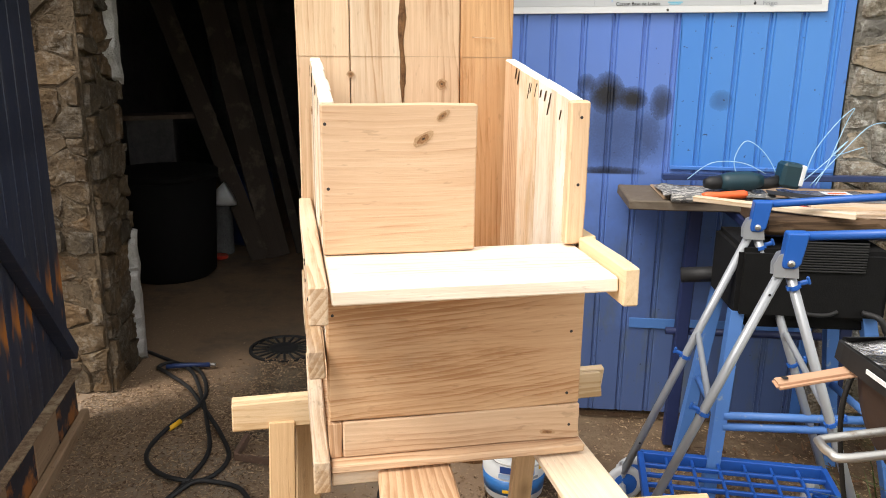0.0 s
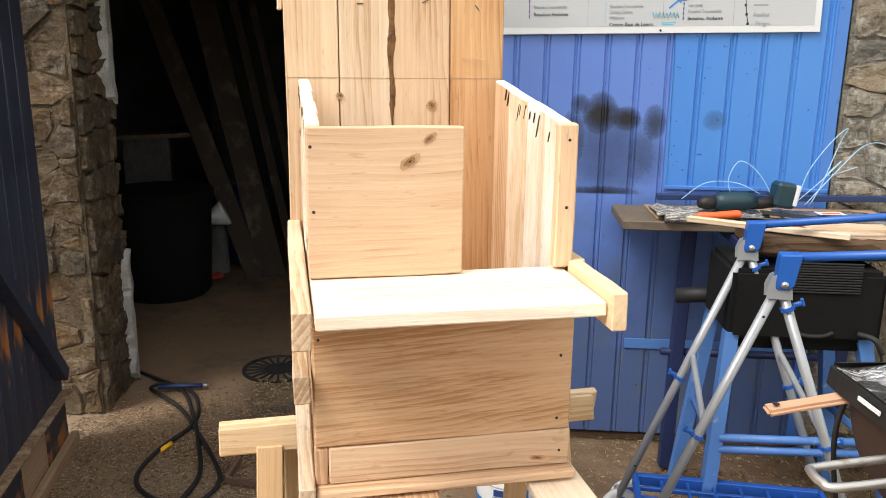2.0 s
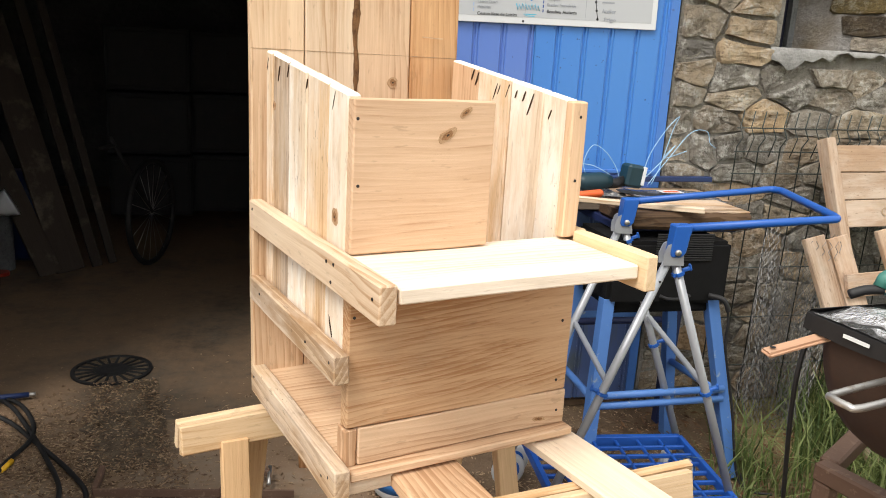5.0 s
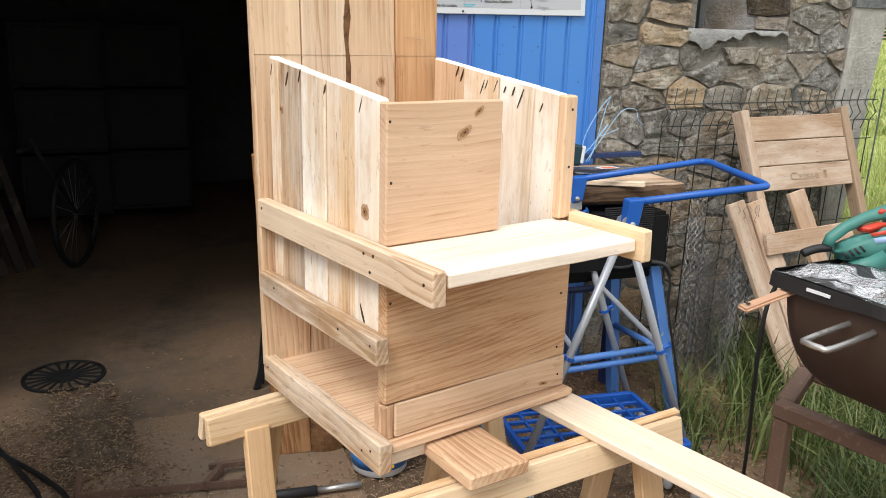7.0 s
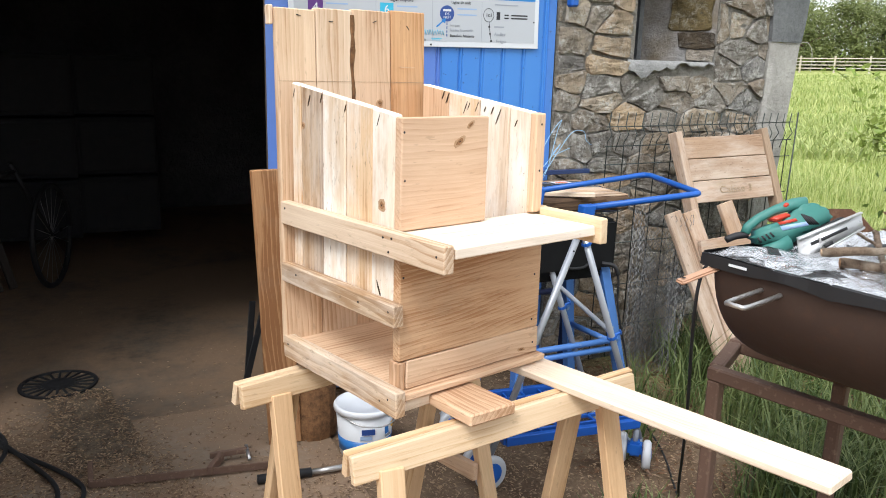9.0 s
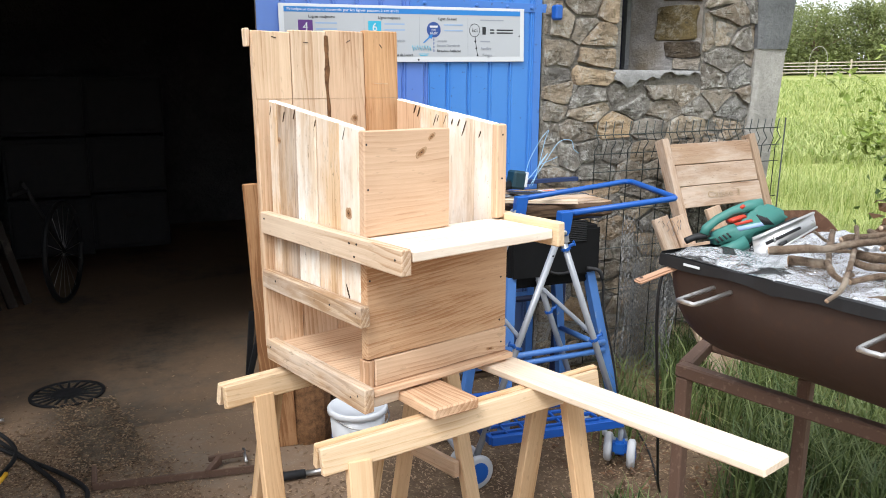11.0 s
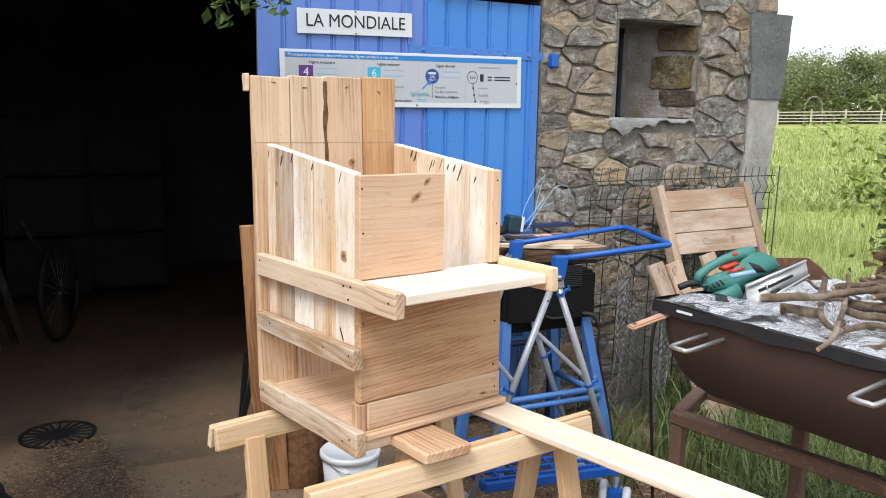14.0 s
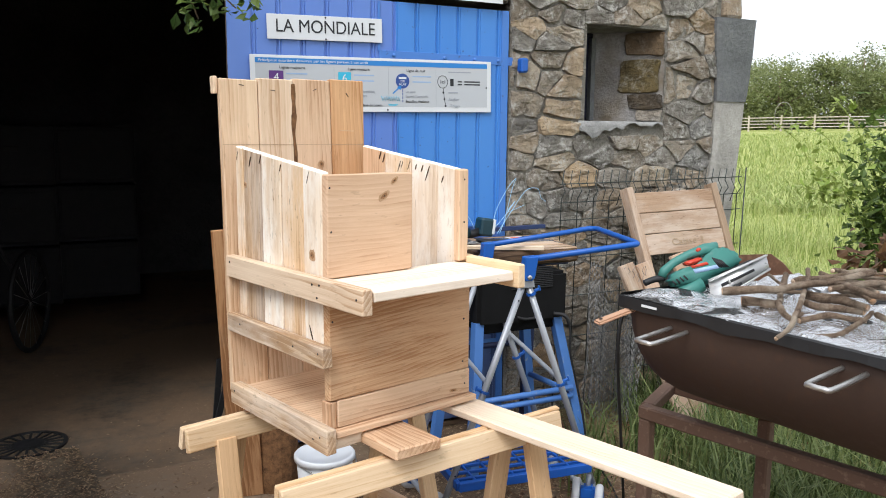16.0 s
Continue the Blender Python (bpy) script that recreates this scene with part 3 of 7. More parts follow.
SLIT_SHADE = painted("slit_shade", (0.008, 0.010, 0.03), 0.7)
recess_parts()

# limewashed edge of the gateway: two chipped stretches
REVEAL = at_wall(-2.15, 0.0, 0.0, 0, 0, 99.0)


def gateway_edge(z0, z1, width):
    """A chipped band of limewash along the inner corner of the reveal."""
    v, f = [], []
    n = 34
    for j in range(n + 1):
        z = z0 + (z1 - z0) * j / n
        e = math.sin(math.pi * min(1, (j + 0.3) / 4) / 2) * math.sin(math.pi * min(1, (n - j + 0.3) / 4) / 2)
        w = width * e * (1 + 0.7 * noise.noise(Vector((z * 9, 1, 0))) + 0.5 * noise.noise(Vector((z * 40, 4, 0))))
        o = 0.008 * noise.noise(Vector((z * 12, 7, 0)))
        v += [(0.372 - w, -0.012, z), (0.372 - w * 0.6, -0.040 + o, z), (0.376, -0.036 + o, z), (0.392, -0.02, z), (0.396, 0.06, z)]
    for j in range(n):
        for i in range(4):
            f.append((j * 5 + i, j * 5 + i + 1, j * 5 + i + 6, j * 5 + i + 5))
    tagged(raw("gateway_edge", v, f, LIME, None, REVEAL), "chipped limewash along the stone gateway edge", "trim", "", "structure")


gateway_edge(0.0, 0.62, 0.075)
gateway_edge(1.26, 2.3, 0.115)


# ---- blue sheet-metal door leaf, closed ----
def blue_door():
    d = thing("door_1", tuple(wall_pt(0.0, 0, 0)), "closed blue profiled sheet-metal barn door with black spray blots", "door", kind="structure")
    # ribbed sheet: flat strips with narrow grooves
    s0, s1, z0, z1 = -0.70, 0.655, 0.03, 2.06
    xs, step = [], 0.108
    x = s0
    prof = [(s0, 0.0)]
    while x + step < s1:
        x += step
        prof += [(x - 0.009, 0.0), (x - 0.005, 0.007), (x + 0.001, 0.007), (x + 0.004, 0.0), (x + 0.010, 0.0), (x + 0.013, 0.004), (x + 0.017, 0.0)]
    prof.append((s1, 0.0))
    v, f = [], []
    for z in (z0, z1):
        for px, py in prof:
            v.append((px, py, z))
    n = len(prof)
    for i in range(n - 1):
        f.append((i, i + 1, n + i + 1, n + i))
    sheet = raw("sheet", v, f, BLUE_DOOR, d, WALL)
    # second sheet lapped over the first
    lap = [(px, py - 0.003) for px, py in prof if px > 0.062]
    lap = [(0.062, 0.0), (0.0625, -0.003)] + lap
    lv = [(px + (0.02 if z < 1.5 and px < 0.07 else 0), py, z) for z in (1.02, z1) for px, py in lap]
    k = len(lap)
    raw("upper_sheet", lv, [(i, i + 1, k + i + 1, k + i) for i in range(k - 1)], BLUE_UPPER, d, WALL, "brighter blue lapped sheet")
    part("sheet_lip", bm_box(0.58, 0.010, 0.014, 0.002), CLIP_DOOR, d, "", at_wall(0.365, -0.006, 1.016))
    bk = bmesh.new()
    add_box(bk, (s0 + 0.002, s1 - 0.002), (0.009, 0.035), (z0, z1))
    part("backing", bk, DARKWOOD, d, "", WALL)
    for nm, a, b, c0, c1, z_0, z_1 in (("top_strap", -0.02, 0.69, -0.006, -0.001, 1.80, 1.84), ("bottom_strap", -0.03, 0.66, -0.006, -0.001, 0.385, 0.425), ("edge_strip", 0.618, 0.657, -0.008, -0.001, 0.03, 2.06)):
        bm = bm_box(b - a, c1 - c0, z_1 - z_0, 0.001)
        part(nm, bm, BENCH_BLUE if nm == "bottom_strap" else CLIP_DOOR, d, "", at_wall((a + b) / 2, (c0 + c1) / 2, (z_0 + z_1) / 2))
    # overlapping upper right sheet edge
    part("overlap_sheet", bm_box(0.012, 0.004, 0.22, 0.001), CLIP_DOOR, d, "", at_wall(-0.02, -0.004, 1.945))
    for s in (0.05, 0.31, 0.47, 0.60):
        raw("bolt", *lathe([(0.009, 0), (0.009, 0.004), (0.004, 0.008)], 8), CLIP_DOOR, d, at_wall(s, -0.006, 1.82, 90))
    hb = bm_box(0.04, 0.05, 0.07, 0.008)
    part("hinge_block", hb, CLIP_BLUE, d, "dark blue hinge", at_wall(0.715, -0.05, 1.80))
    return d


CLIP_DOOR = painted("blue_door_strap", (0.06, 0.19, 0.55), 0.4, (0.05, 0.09, 0.22), 0, 30)
blue_door()


# ---- dark leaf standing open on the other side of the gateway ----
def open_leaf():
    a, b = Vector((-0.905, 1.835, 0)), Vector((-0.935, 0.455, 0))
    d = thing("door_2", (-0.92, 1.15, 0), "open barn door leaf in dark blue paint with orange rust", "door", kind="structure")
    run = (b - a).normalized()
    nrm = Vector((-run.y, run.x, 0))
    nrm = nrm if nrm.x > 0 else -nrm
    m = Matrix((run, nrm, Vector((0, 0, 1)))).transposed().to_4x4()
    m.translation = a
    x = 0.0
    while x < 1.36:
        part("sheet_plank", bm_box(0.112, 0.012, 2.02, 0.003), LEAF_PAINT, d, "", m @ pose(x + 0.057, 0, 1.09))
        x += 0.115
    rail = bmesh.new()
    add_box(rail, (0.0, 1.38), (0.006, 0.012), (0.17, 0.215))
    add_box(rail, (0.0, 1.38), (0.006, 0.045), (0.211, 0.217))
    part("angle_iron_rail", rail, RUST_DUST, d, "rusty angle iron strewn with sawdust", m)
    bm, l = axes((0.06, 0.03, 0.30), (1.30, 0.03, 1.65), (0, 0, 1)), 0
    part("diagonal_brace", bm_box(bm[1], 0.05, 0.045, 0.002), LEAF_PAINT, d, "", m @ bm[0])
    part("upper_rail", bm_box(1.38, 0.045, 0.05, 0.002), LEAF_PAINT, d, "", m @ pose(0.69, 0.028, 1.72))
    for i in range(5):
        part("kick_board", bm_box(0.24, 0.018, 0.17, 0.003, 0.002), OLD if i % 2 else KICK, d, "", m @ pose(0.15 + i * 0.25, 0.012, 0.115))
    part("bottom_batten", bm_box(1.34, 0.03, 0.05, 0.004, 0.002), OLD, d, "", m @ pose(0.68, 0.04, 0.026))


def leaf_paint():
    m = Mat("dark_leaf_paint", 0.55)
    n1, n2, n3 = m.noise(3.0, None, 4), m.noise((9, 9, 4.0), None, 5, 0.65), m.noise(60.0, None, 3)
    sep = m.n.new("ShaderNodeSeparateXYZ")
    m.l.new(m.co, sep.inputs[0])
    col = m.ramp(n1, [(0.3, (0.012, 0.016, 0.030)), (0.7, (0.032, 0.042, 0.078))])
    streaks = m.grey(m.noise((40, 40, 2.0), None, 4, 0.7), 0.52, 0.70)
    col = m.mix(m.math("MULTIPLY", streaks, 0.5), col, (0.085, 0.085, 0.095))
    # rust breaking through in upright patches over the lower third
    blobs = m.grey(m.noise((7.0, 7.0, 3.2), None, 3, 0.55), 0.55, 0.62)
    col = m.mix(m.math("MULTIPLY", m.grey(m.math("ADD", m.math("MULTIPLY", sep.outputs[2], -1.0), -0.38), 0.0, 0.12), blobs), col, (0.46, 0.17, 0.035))
    col = m.mix(m.math("MULTIPLY", m.grey(n3, 0.66, 0.7), 0.5), col, (0.12, 0.11, 0.10))
    m.color(col).bump(n3, 0.2, 0.003)
    return m.m


RUST_DUST = rough_mat("sawdust_on_rust", (0.10, 0.055, 0.03), (0.36, 0.25, 0.16), 60, 0.8, 0.004, c=(0.42, 0.32, 0.21))
LEAF_PAINT = leaf_paint()
KICK = painted("rusted_kick_sheet", (0.02, 0.022, 0.035), 0.7, (0.34, 0.13, 0.035), 0, 9, 0.2, 0.5, 0.62)
open_leaf()


# ---- the unfinished wooden armchair ----
def nails(parent, pts, axis):
    for p in pts:
        rot = {"y": (90, 0, 0), "x": (0, -90, 0), "z": (0, 0, 0)}[axis]
        raw("nail", *lathe([(0.0027, -0.001), (0.0027, 0.0005), (0.0016, 0.0008)], 8), NAIL, parent, pose(*p, *rot))


def chair():
    c = thing("armchair", (0.215, 0.22, 0.73), "unfinished armchair of raw pallet boards standing on trestle planks", "chair")
    # back: four boards leaning a little, one narrow gap of bark
    lean = 0.10
    edges = [-0.026, 0.084, 0.194, 0.315, 0.431]
    for i in range(4):
        x0, x1 = edges[i] + 0.0010, edges[i + 1] - 0.0010
        mat = (PINE, PINE, PINE_TAN, BACK_BROWN)[i]
        top = 1.600 + 0.005 * i
        b = board("back_board", c, ((x0 + x1) / 2, 0.452, 0.76), ((x0 + x1) / 2, 0.478, top), x1 - x0, 0.022, (1, 0, 0), mat)
    v, f = [], []
    for j in range(31):
        z = 1.33 + 0.265 * j / 30
        w = 0.0062 + 0.0055 * noise.noise(Vector((z * 17, 2, 0))) + 0.002 * noise.noise(Vector((z * 90, 5, 0)))
        w *= min(1, j / 5)
        x, y = 0.192 + 0.004 * noise.noise(Vector((z * 14, 8, 0))), 0.4405 + (z - 0.76) * 0.026 / 0.84
        v += [(x - w, y, z), (x - w * 0.3, y - 0.0022, z), (x + w * 0.4, y - 0.0016, z), (x + w, y, z)]
    for j in range(30):
        f += [(j * 4 + i, j * 4 + i + 1, j * 4 + i + 5, j * 4 + i + 4) for i in range(3)]
    raw("bark_strip", v, f, BARK_DARK, c, label="dark bark edge")
    part("pencil_line", bm_box(0.455, 0.0008, 0.0008, 0), PENCIL, c, "", pose(0.203, 0.4612, 1.428))
    part("saw_scrape", bm_box(0.05, 0.0008, 0.0022, 0, 0.0004, 1, 6), PINE, c, "pale scrape across the board", pose(0.365, 0.4562, 1.468, 0, 2, 0))
    for x, z, r in ((0.035, 1.585, 12), (0.128, 1.575, 0), (0.262, 1.582, -25), (0.372, 1.572, 50)):
        part("staple", bm_box(0.013, 0.0016, 0.0016, 0), NAIL, c, "", pose(x, 0.4405 + (z - 0.76) * 0.026 / 0.84 - 0.0006, z, 0, r, 0))
    block("back_cleat", c, (-0.037, -0.0265), (0.478, 0.50), (1.56, 1.605), PINE_PALE, "z")
    # sides: upright boards, tops cut sloping up to the back
    for side, xo in (("l", 0.0), ("r", 0.408)):
        ys = [0.024, 0.106, 0.207, 0.303, 0.401, 0.443] if side == "l" else [0.024, 0.10, 0.21, 0.33, 0.443]
        for i in range(len(ys) - 1):
            y0, y1 = ys[i] + 0.0014, ys[i + 1] - 0.0014
            dx = (0.0, 0.0014, -0.0006, 0.0012, 0.0003)[i]
            zt = [1.369 + 0.128 * y for y in (y0, y1)]
            zb = 0.93 if side == "l" else 0.772
            mat = ((SIDE_PALE, SIDE_WARM, SIDE_PALE, PINE_GREY, SIDE_WARM) if side == "l" else (SIDE_PALE, SIDE_PALE, SIDE_WARM, PINE_TAN))[i]
            m = pose(xo + 0.011 + dx, (y0 + y1) / 2, (zb + sum(zt) / 2) / 2, 0, -90, 0)
            bm = bm_box(1, y1 - y0, 0.022, 0, 0)
            half = (zb + sum(zt) / 2) / 2
            for v in bm.verts:
                up = v.co.x > 0
                yy = v.co.y
                v.co.x = (zt[1] if yy > 0 else zt[0]) - half if up else zb - half
            bmesh.ops.bevel(bm, geom=bm.edges[:], offset=0.003, segments=1, affect="EDGES")
            ob = part("side_board", bm, mat, c, "", m)
            # upward faces take the whiter wood that stands for light from above
            ob.data.materials.append(SAWN_LIT)
            for p in ob.data.polygons:
                if p.normal.x > 0.6:
                    p.material_index = 1
    # knots and dark drill gouges where the old nails were
    def blot(name, ctr, rx, rz, rot, plane, mat):
        n = 12
        v = [(0, 0, 0)] + [(math.cos(2 * math.pi * i / n) * rx * RND.uniform(0.8, 1.15), 0, math.sin(2 * math.pi * i / n) * rz * RND.uniform(0.8, 1.15)) for i in range(n)]
        v += [(x, 0.002, z) for x, y, z in v[1:]]
        f = [(0, i, i % n + 1) for i in range(1, n + 1)] + [(i, n + i, n + i % n + 1, i % n + 1) for i in range(1, n + 1)]
        raw(name, v, f, mat, c, pose(*ctr, 0, 0, {"y": 0, "x": -90, "-x": -90}[plane]) @ pose(0, 0, 0, 0, rot, 0))
    def knot(ctr, rx, rz, rot, plane):
        dy, dx = (0.0005, 0) if plane == "y" else (0, 0.0005)
        for k, (g, mat) in enumerate(((1.0, KNOT_RIM), (0.60, KNOT), (0.16, SCAR))):
            blot("knot", (ctr[0] - dx * k, ctr[1] - dy * k, ctr[2]), rx * g, rz * g, rot, plane, mat)
    knot((0.158, -0.0009, 1.314), 0.019, 0.009, -35, "y")
    knot((0.188, -0.0009, 1.349), 0.013, 0.006, -40, "y")
    knot((0.276, 0.4575, 1.372), 0.011, 0.013, 0, "y")
    knot((0.084, 0.4580, 1.392), 0.008, 0.007, 0, "y")
    knot((0.385, -0.0006, 0.789), 0.016, 0.005, 5, "y")
    knot((-0.0008, 0.066, 1.178), 0.013, 0.015, 0, "x")
    knot((-0.0008, 0.389, 1.325), 0.006, 0.008, 0, "x")
    for y, z, l in ((0.431, 1.400, 0.012), (0.362, 1.386, 0.016), (0.309, 1.392, 0.012), (0.211, 1.369, 0.019), (0.082, 1.357, 0.015), (0.24, 1.316, 0.010)):
        blot("gouge", (-0.0006, y, z), RND.uniform(0.0007, 0.0015), l, 22, "x", SCAR)
    blot("gouge", (-0.0006, 0.075, 0.99), 0.003, 0.02, -24, "x", SCAR)
    for y, z, l in ((0.352, 1.398, 0.013), (0.334, 1.391, 0.015), (0.261, 1.371, 0.019), (0.248, 1.376, 0.010), (0.218, 1.374, 0.015), (0.161, 1.368, 0.011), (0.139, 1.354, 0.020), (0.076, 1.342, 0.010), (0.188, 1.37, 0.008)):
        blot("gouge", (0.4064, y, z), RND.uniform(0.0007, 0.0016), l, 24, "x", SCAR)
    block("arm_front_batten", c, (0.400, 0.4325), (0.0, 0.0232), (1.134, 1.371), PINE_TAN, "z")
    nails(c, [(0.417, 0.0, 1.345), (0.417, 0.0, 1.235)], "y")
    # front panel between the arms: one wide board
    board("front_panel", c, (0.0, 0.011, 1.2495), (0.2445, 0.011, 1.2495), 0.237, 0.0225, (0, 0, 1), PANEL_WOOD)
    nails(c, [(0.006, 0.0, 1.338), (0.009, 0.0, 1.238)], "y")
    # seat
    block("seat_board", c, (0.0, 0.421), (-0.176, 0.030), (1.106, 1.129), PINE_SEAT, "x")
    # rails on the left side, and the arm of the seat on the right
    block("seat_rail", c, (-0.031, -0.004), (-0.178, 0.452), (1.079, 1.136), PINE, "y")
    block("seat_rail", c, (0.423, 0.448), (-0.192, 0.0), (1.088, 1.146), PINE_YELLOW, "y")
    block("seat_rail", c, (0.4315, 0.455), (0.001, 0.45), (1.088, 1.146), PINE_YELLOW, "y")
    nails(c, [(-0.0313, -0.155, 1.112), (-0.0313, -0.01, 1.122), (-0.0313, 0.02, 1.12), (-0.0313, 0.0, 1.092), (-0.0313, 0.43, 1.12)], "x")
    block("middle_rail", c, (-0.031, -0.004), (-0.022, 0.455), (0.930, 0.979), PINE_GREY2, "y")
    nails(c, [(-0.0313, -0.002, 0.962), (-0.0313, 0.11, 0.957), (-0.0313, 0.38, 0.96)], "x")
    block("base_rail", c, (-0.028, 0.0), (-0.03, 0.455), (0.726, 0.785), PINE_GREY2, "y")
    nails(c, [(-0.0283, 0.0, 0.762), (-0.0283, 0.03, 0.75), (-0.0283, 0.43, 0.765)], "x")
    # lower front
    board("front_board", c, (0.0, 0.0115, 0.9725), (0.4415, 0.0115, 0.9725), 0.265, 0.0225, (0, 0, 1), FRONT_WOOD)
    board("front_board", c, (0.0225, 0.011, 0.8055), (0.4445, 0.011, 0.8055), 0.066, 0.0225, (0, 0, 1), PINE_TAN)
    block("front_post", c, (0.0, 0.0218), (0.002, 0.035), (0.772, 0.838), PINE_TAN, "z")
    nails(c, [(0.42, 0.0, 0.978), (0.418, -0.0, 0.862), (0.425, 0.0, 0.80), (0.01, 0.0, 1.03)], "y")
    # floor of the box
    block("base_board", c, (0.001, 0.448), (-0.024, 0.22), (0.757, 0.7715), PINE_TAN, "x")
    block("base_board", c, (0.001, 0.44), (0.221, 0.452), (0.757, 0.7715), PINE_TAN, "x")
    block("base_batten", c, (0.002, 0.108), (-0.012, 0.03), (0.727, 0.7565), PINE_PALE, "x")
    block("base_batten", c, (0.33, 0.438), (0.40, 0.44), (0.727, 0.7565), PINE_PALE, "x")
    block("front_filler", c, (0.0225, 0.0405), (0.023, 0.045), (0.772, 0.93), PINE_TAN, "z")
    return c


PANEL_WOOD = wood("wide_panel_wood", (0.72, 0.53, 0.375), (0.47, 0.285, 0.165), 0.0, 0.95, ring=52, wave=10.0, flame=0.34, slope=-0.05)
PENCIL = rough_mat("pencil_mark", (0.26, 0.19, 0.12), (0.46, 0.34, 0.22), 80, 0.2, 0.001)
KNOT_RIM = rough_mat("knot_rim", (0.36, 0.215, 0.115), (0.52, 0.35, 0.21), 90, 0.5, 0.002)
FRONT_WOOD = wood("lower_front_wood", (0.72, 0.51, 0.325), (0.41, 0.225, 0.11), 0.15, 1.18, ring=64, wave=9.0, flame=0.20, slope=-0.09)
BACK_BROWN = wood("brownish_back_board", (0.66, 0.43, 0.24), (0.40, 0.21, 0.095), 0.2, 1.1, flame=0.3)
PINE_SEAT = wood("planed_seat_wood", (0.86, 0.79, 0.68), (0.62, 0.48, 0.33), 0.3, 0.85, flame=0.4)
PINE_YELLOW = wood("yellowish_pine", (0.80, 0.66, 0.46), (0.52, 0.36, 0.19), 0.4)
PINE_GREY2 = wood("rough_sawn_pallet_wood", (0.72, 0.60, 0.45), (0.38, 0.26, 0.16), 0.5, 1.2, 0.6, flame=0.35, bleach=0.3)
KNOT = rough_mat("knot_wood", (0.17, 0.08, 0.035), (0.40, 0.22, 0.11), 60, 0.5, 0.002)
SCAR = rough_mat("dark_gouge", (0.03, 0.02, 0.012), (0.09, 0.055, 0.03), 60, 0.5, 0.002)
BARK_DARK = rough_mat("dark_bark_edge", (0.075, 0.036, 0.017), (0.26, 0.135, 0.06), 40, 0.6, 0.003)
chair()


# ---- trestles and the planks across them ----
PINE_LEG = wood("trestle_leg_pine", (0.70, 0.52, 0.33), (0.42, 0.26, 0.125), 0.5)


def trestle(p0, p1, label, spread=0.17, inset=0.135, splay=0.03):
    """Two thin top boards leaning together like a ridge, four splayed legs under it."""
    p0, p1 = Vector(p0), Vector(p1)
    t = thing("trestle", tuple((p0 + p1) / 2 - Vector((0, 0, (p0.z + p1.z) / 2))), label, "sawhorse", "trestles under the chair")
    run = (p1 - p0).normalized()
    side = Vector((-run.y, run.x, 0)).normalized()
    for sgn in (-1, 1):
        lean = (Vector((0, 0, 1)) - side * (0.20 * sgn)).normalized()
        off = side * (0.0175 * sgn) - Vector((0, 0, 0.031))
        board("top_rail", t, p0 + off, p1 + off + run * (0.010 * sgn), 0.060, 0.0185, lean, PINE_RAIL)
    for k, q in ((0, p0 + run * inset), (1, p1 - run * 0.135)):
        for sgn in (-1, 1):
            along = run * (splay * sgn if k == 0 else -0.030 * sgn)
            top = q + side * (0.024 * sgn) - Vector((0, 0, 0.045)) + along
            foot = Vector((q.x, q.y, 0.0)) + side * (spread * sgn) + along * 1.2 + run * (-0.02 if k == 0 else 0.02)
            board("leg", t, foot, top, 0.055, 0.027, run, PINE_LEG)
        board("spreader", t, q - Vector((0, 0, q.z * 0.62)) - side * 0.12, q - Vector((0, 0, q.z * 0.62)) + side * 0.12, 0.055, 0.02, (0, 0, 1), PINE_TAN)
    return t


PINE_RAIL = wood("trestle_rail_pine", (0.80, 0.65, 0.46), (0.56, 0.38, 0.21), 0.5, 1.1)
trestle((-0.172, -0.060, 0.704), (0.602, -0.180, 0.741), "home-made trestle of pale pine battens on trodden soil", 0.17, 0.115, 0.03)
trestle((-0.190, 0.395, 0.707), (0.668, 0.430, 0.707), "home-made trestle of pale pine battens beside the gateway")
lp = thing("long_plank", (0.42, -0.15, 0.74), "long pale pine plank laid across both trestles", "plank")
board("plank", lp, (0.436, -0.770, 0.7465), (0.404, 0.56, 0.733), 0.100, 0.0215, (1, 0, 0), PINE_SEAT, 0.004)
sp = thing("short_plank", (0.17, 0.15, 0.72), "short pine offcut bearing the chair on the trestles", "plank")
board("plank", sp, (0.135, -0.165, 0.742), (0.175, 0.50, 0.722), 0.128, 0.027, (1, 0, 0), PINE_TAN, 0.004)


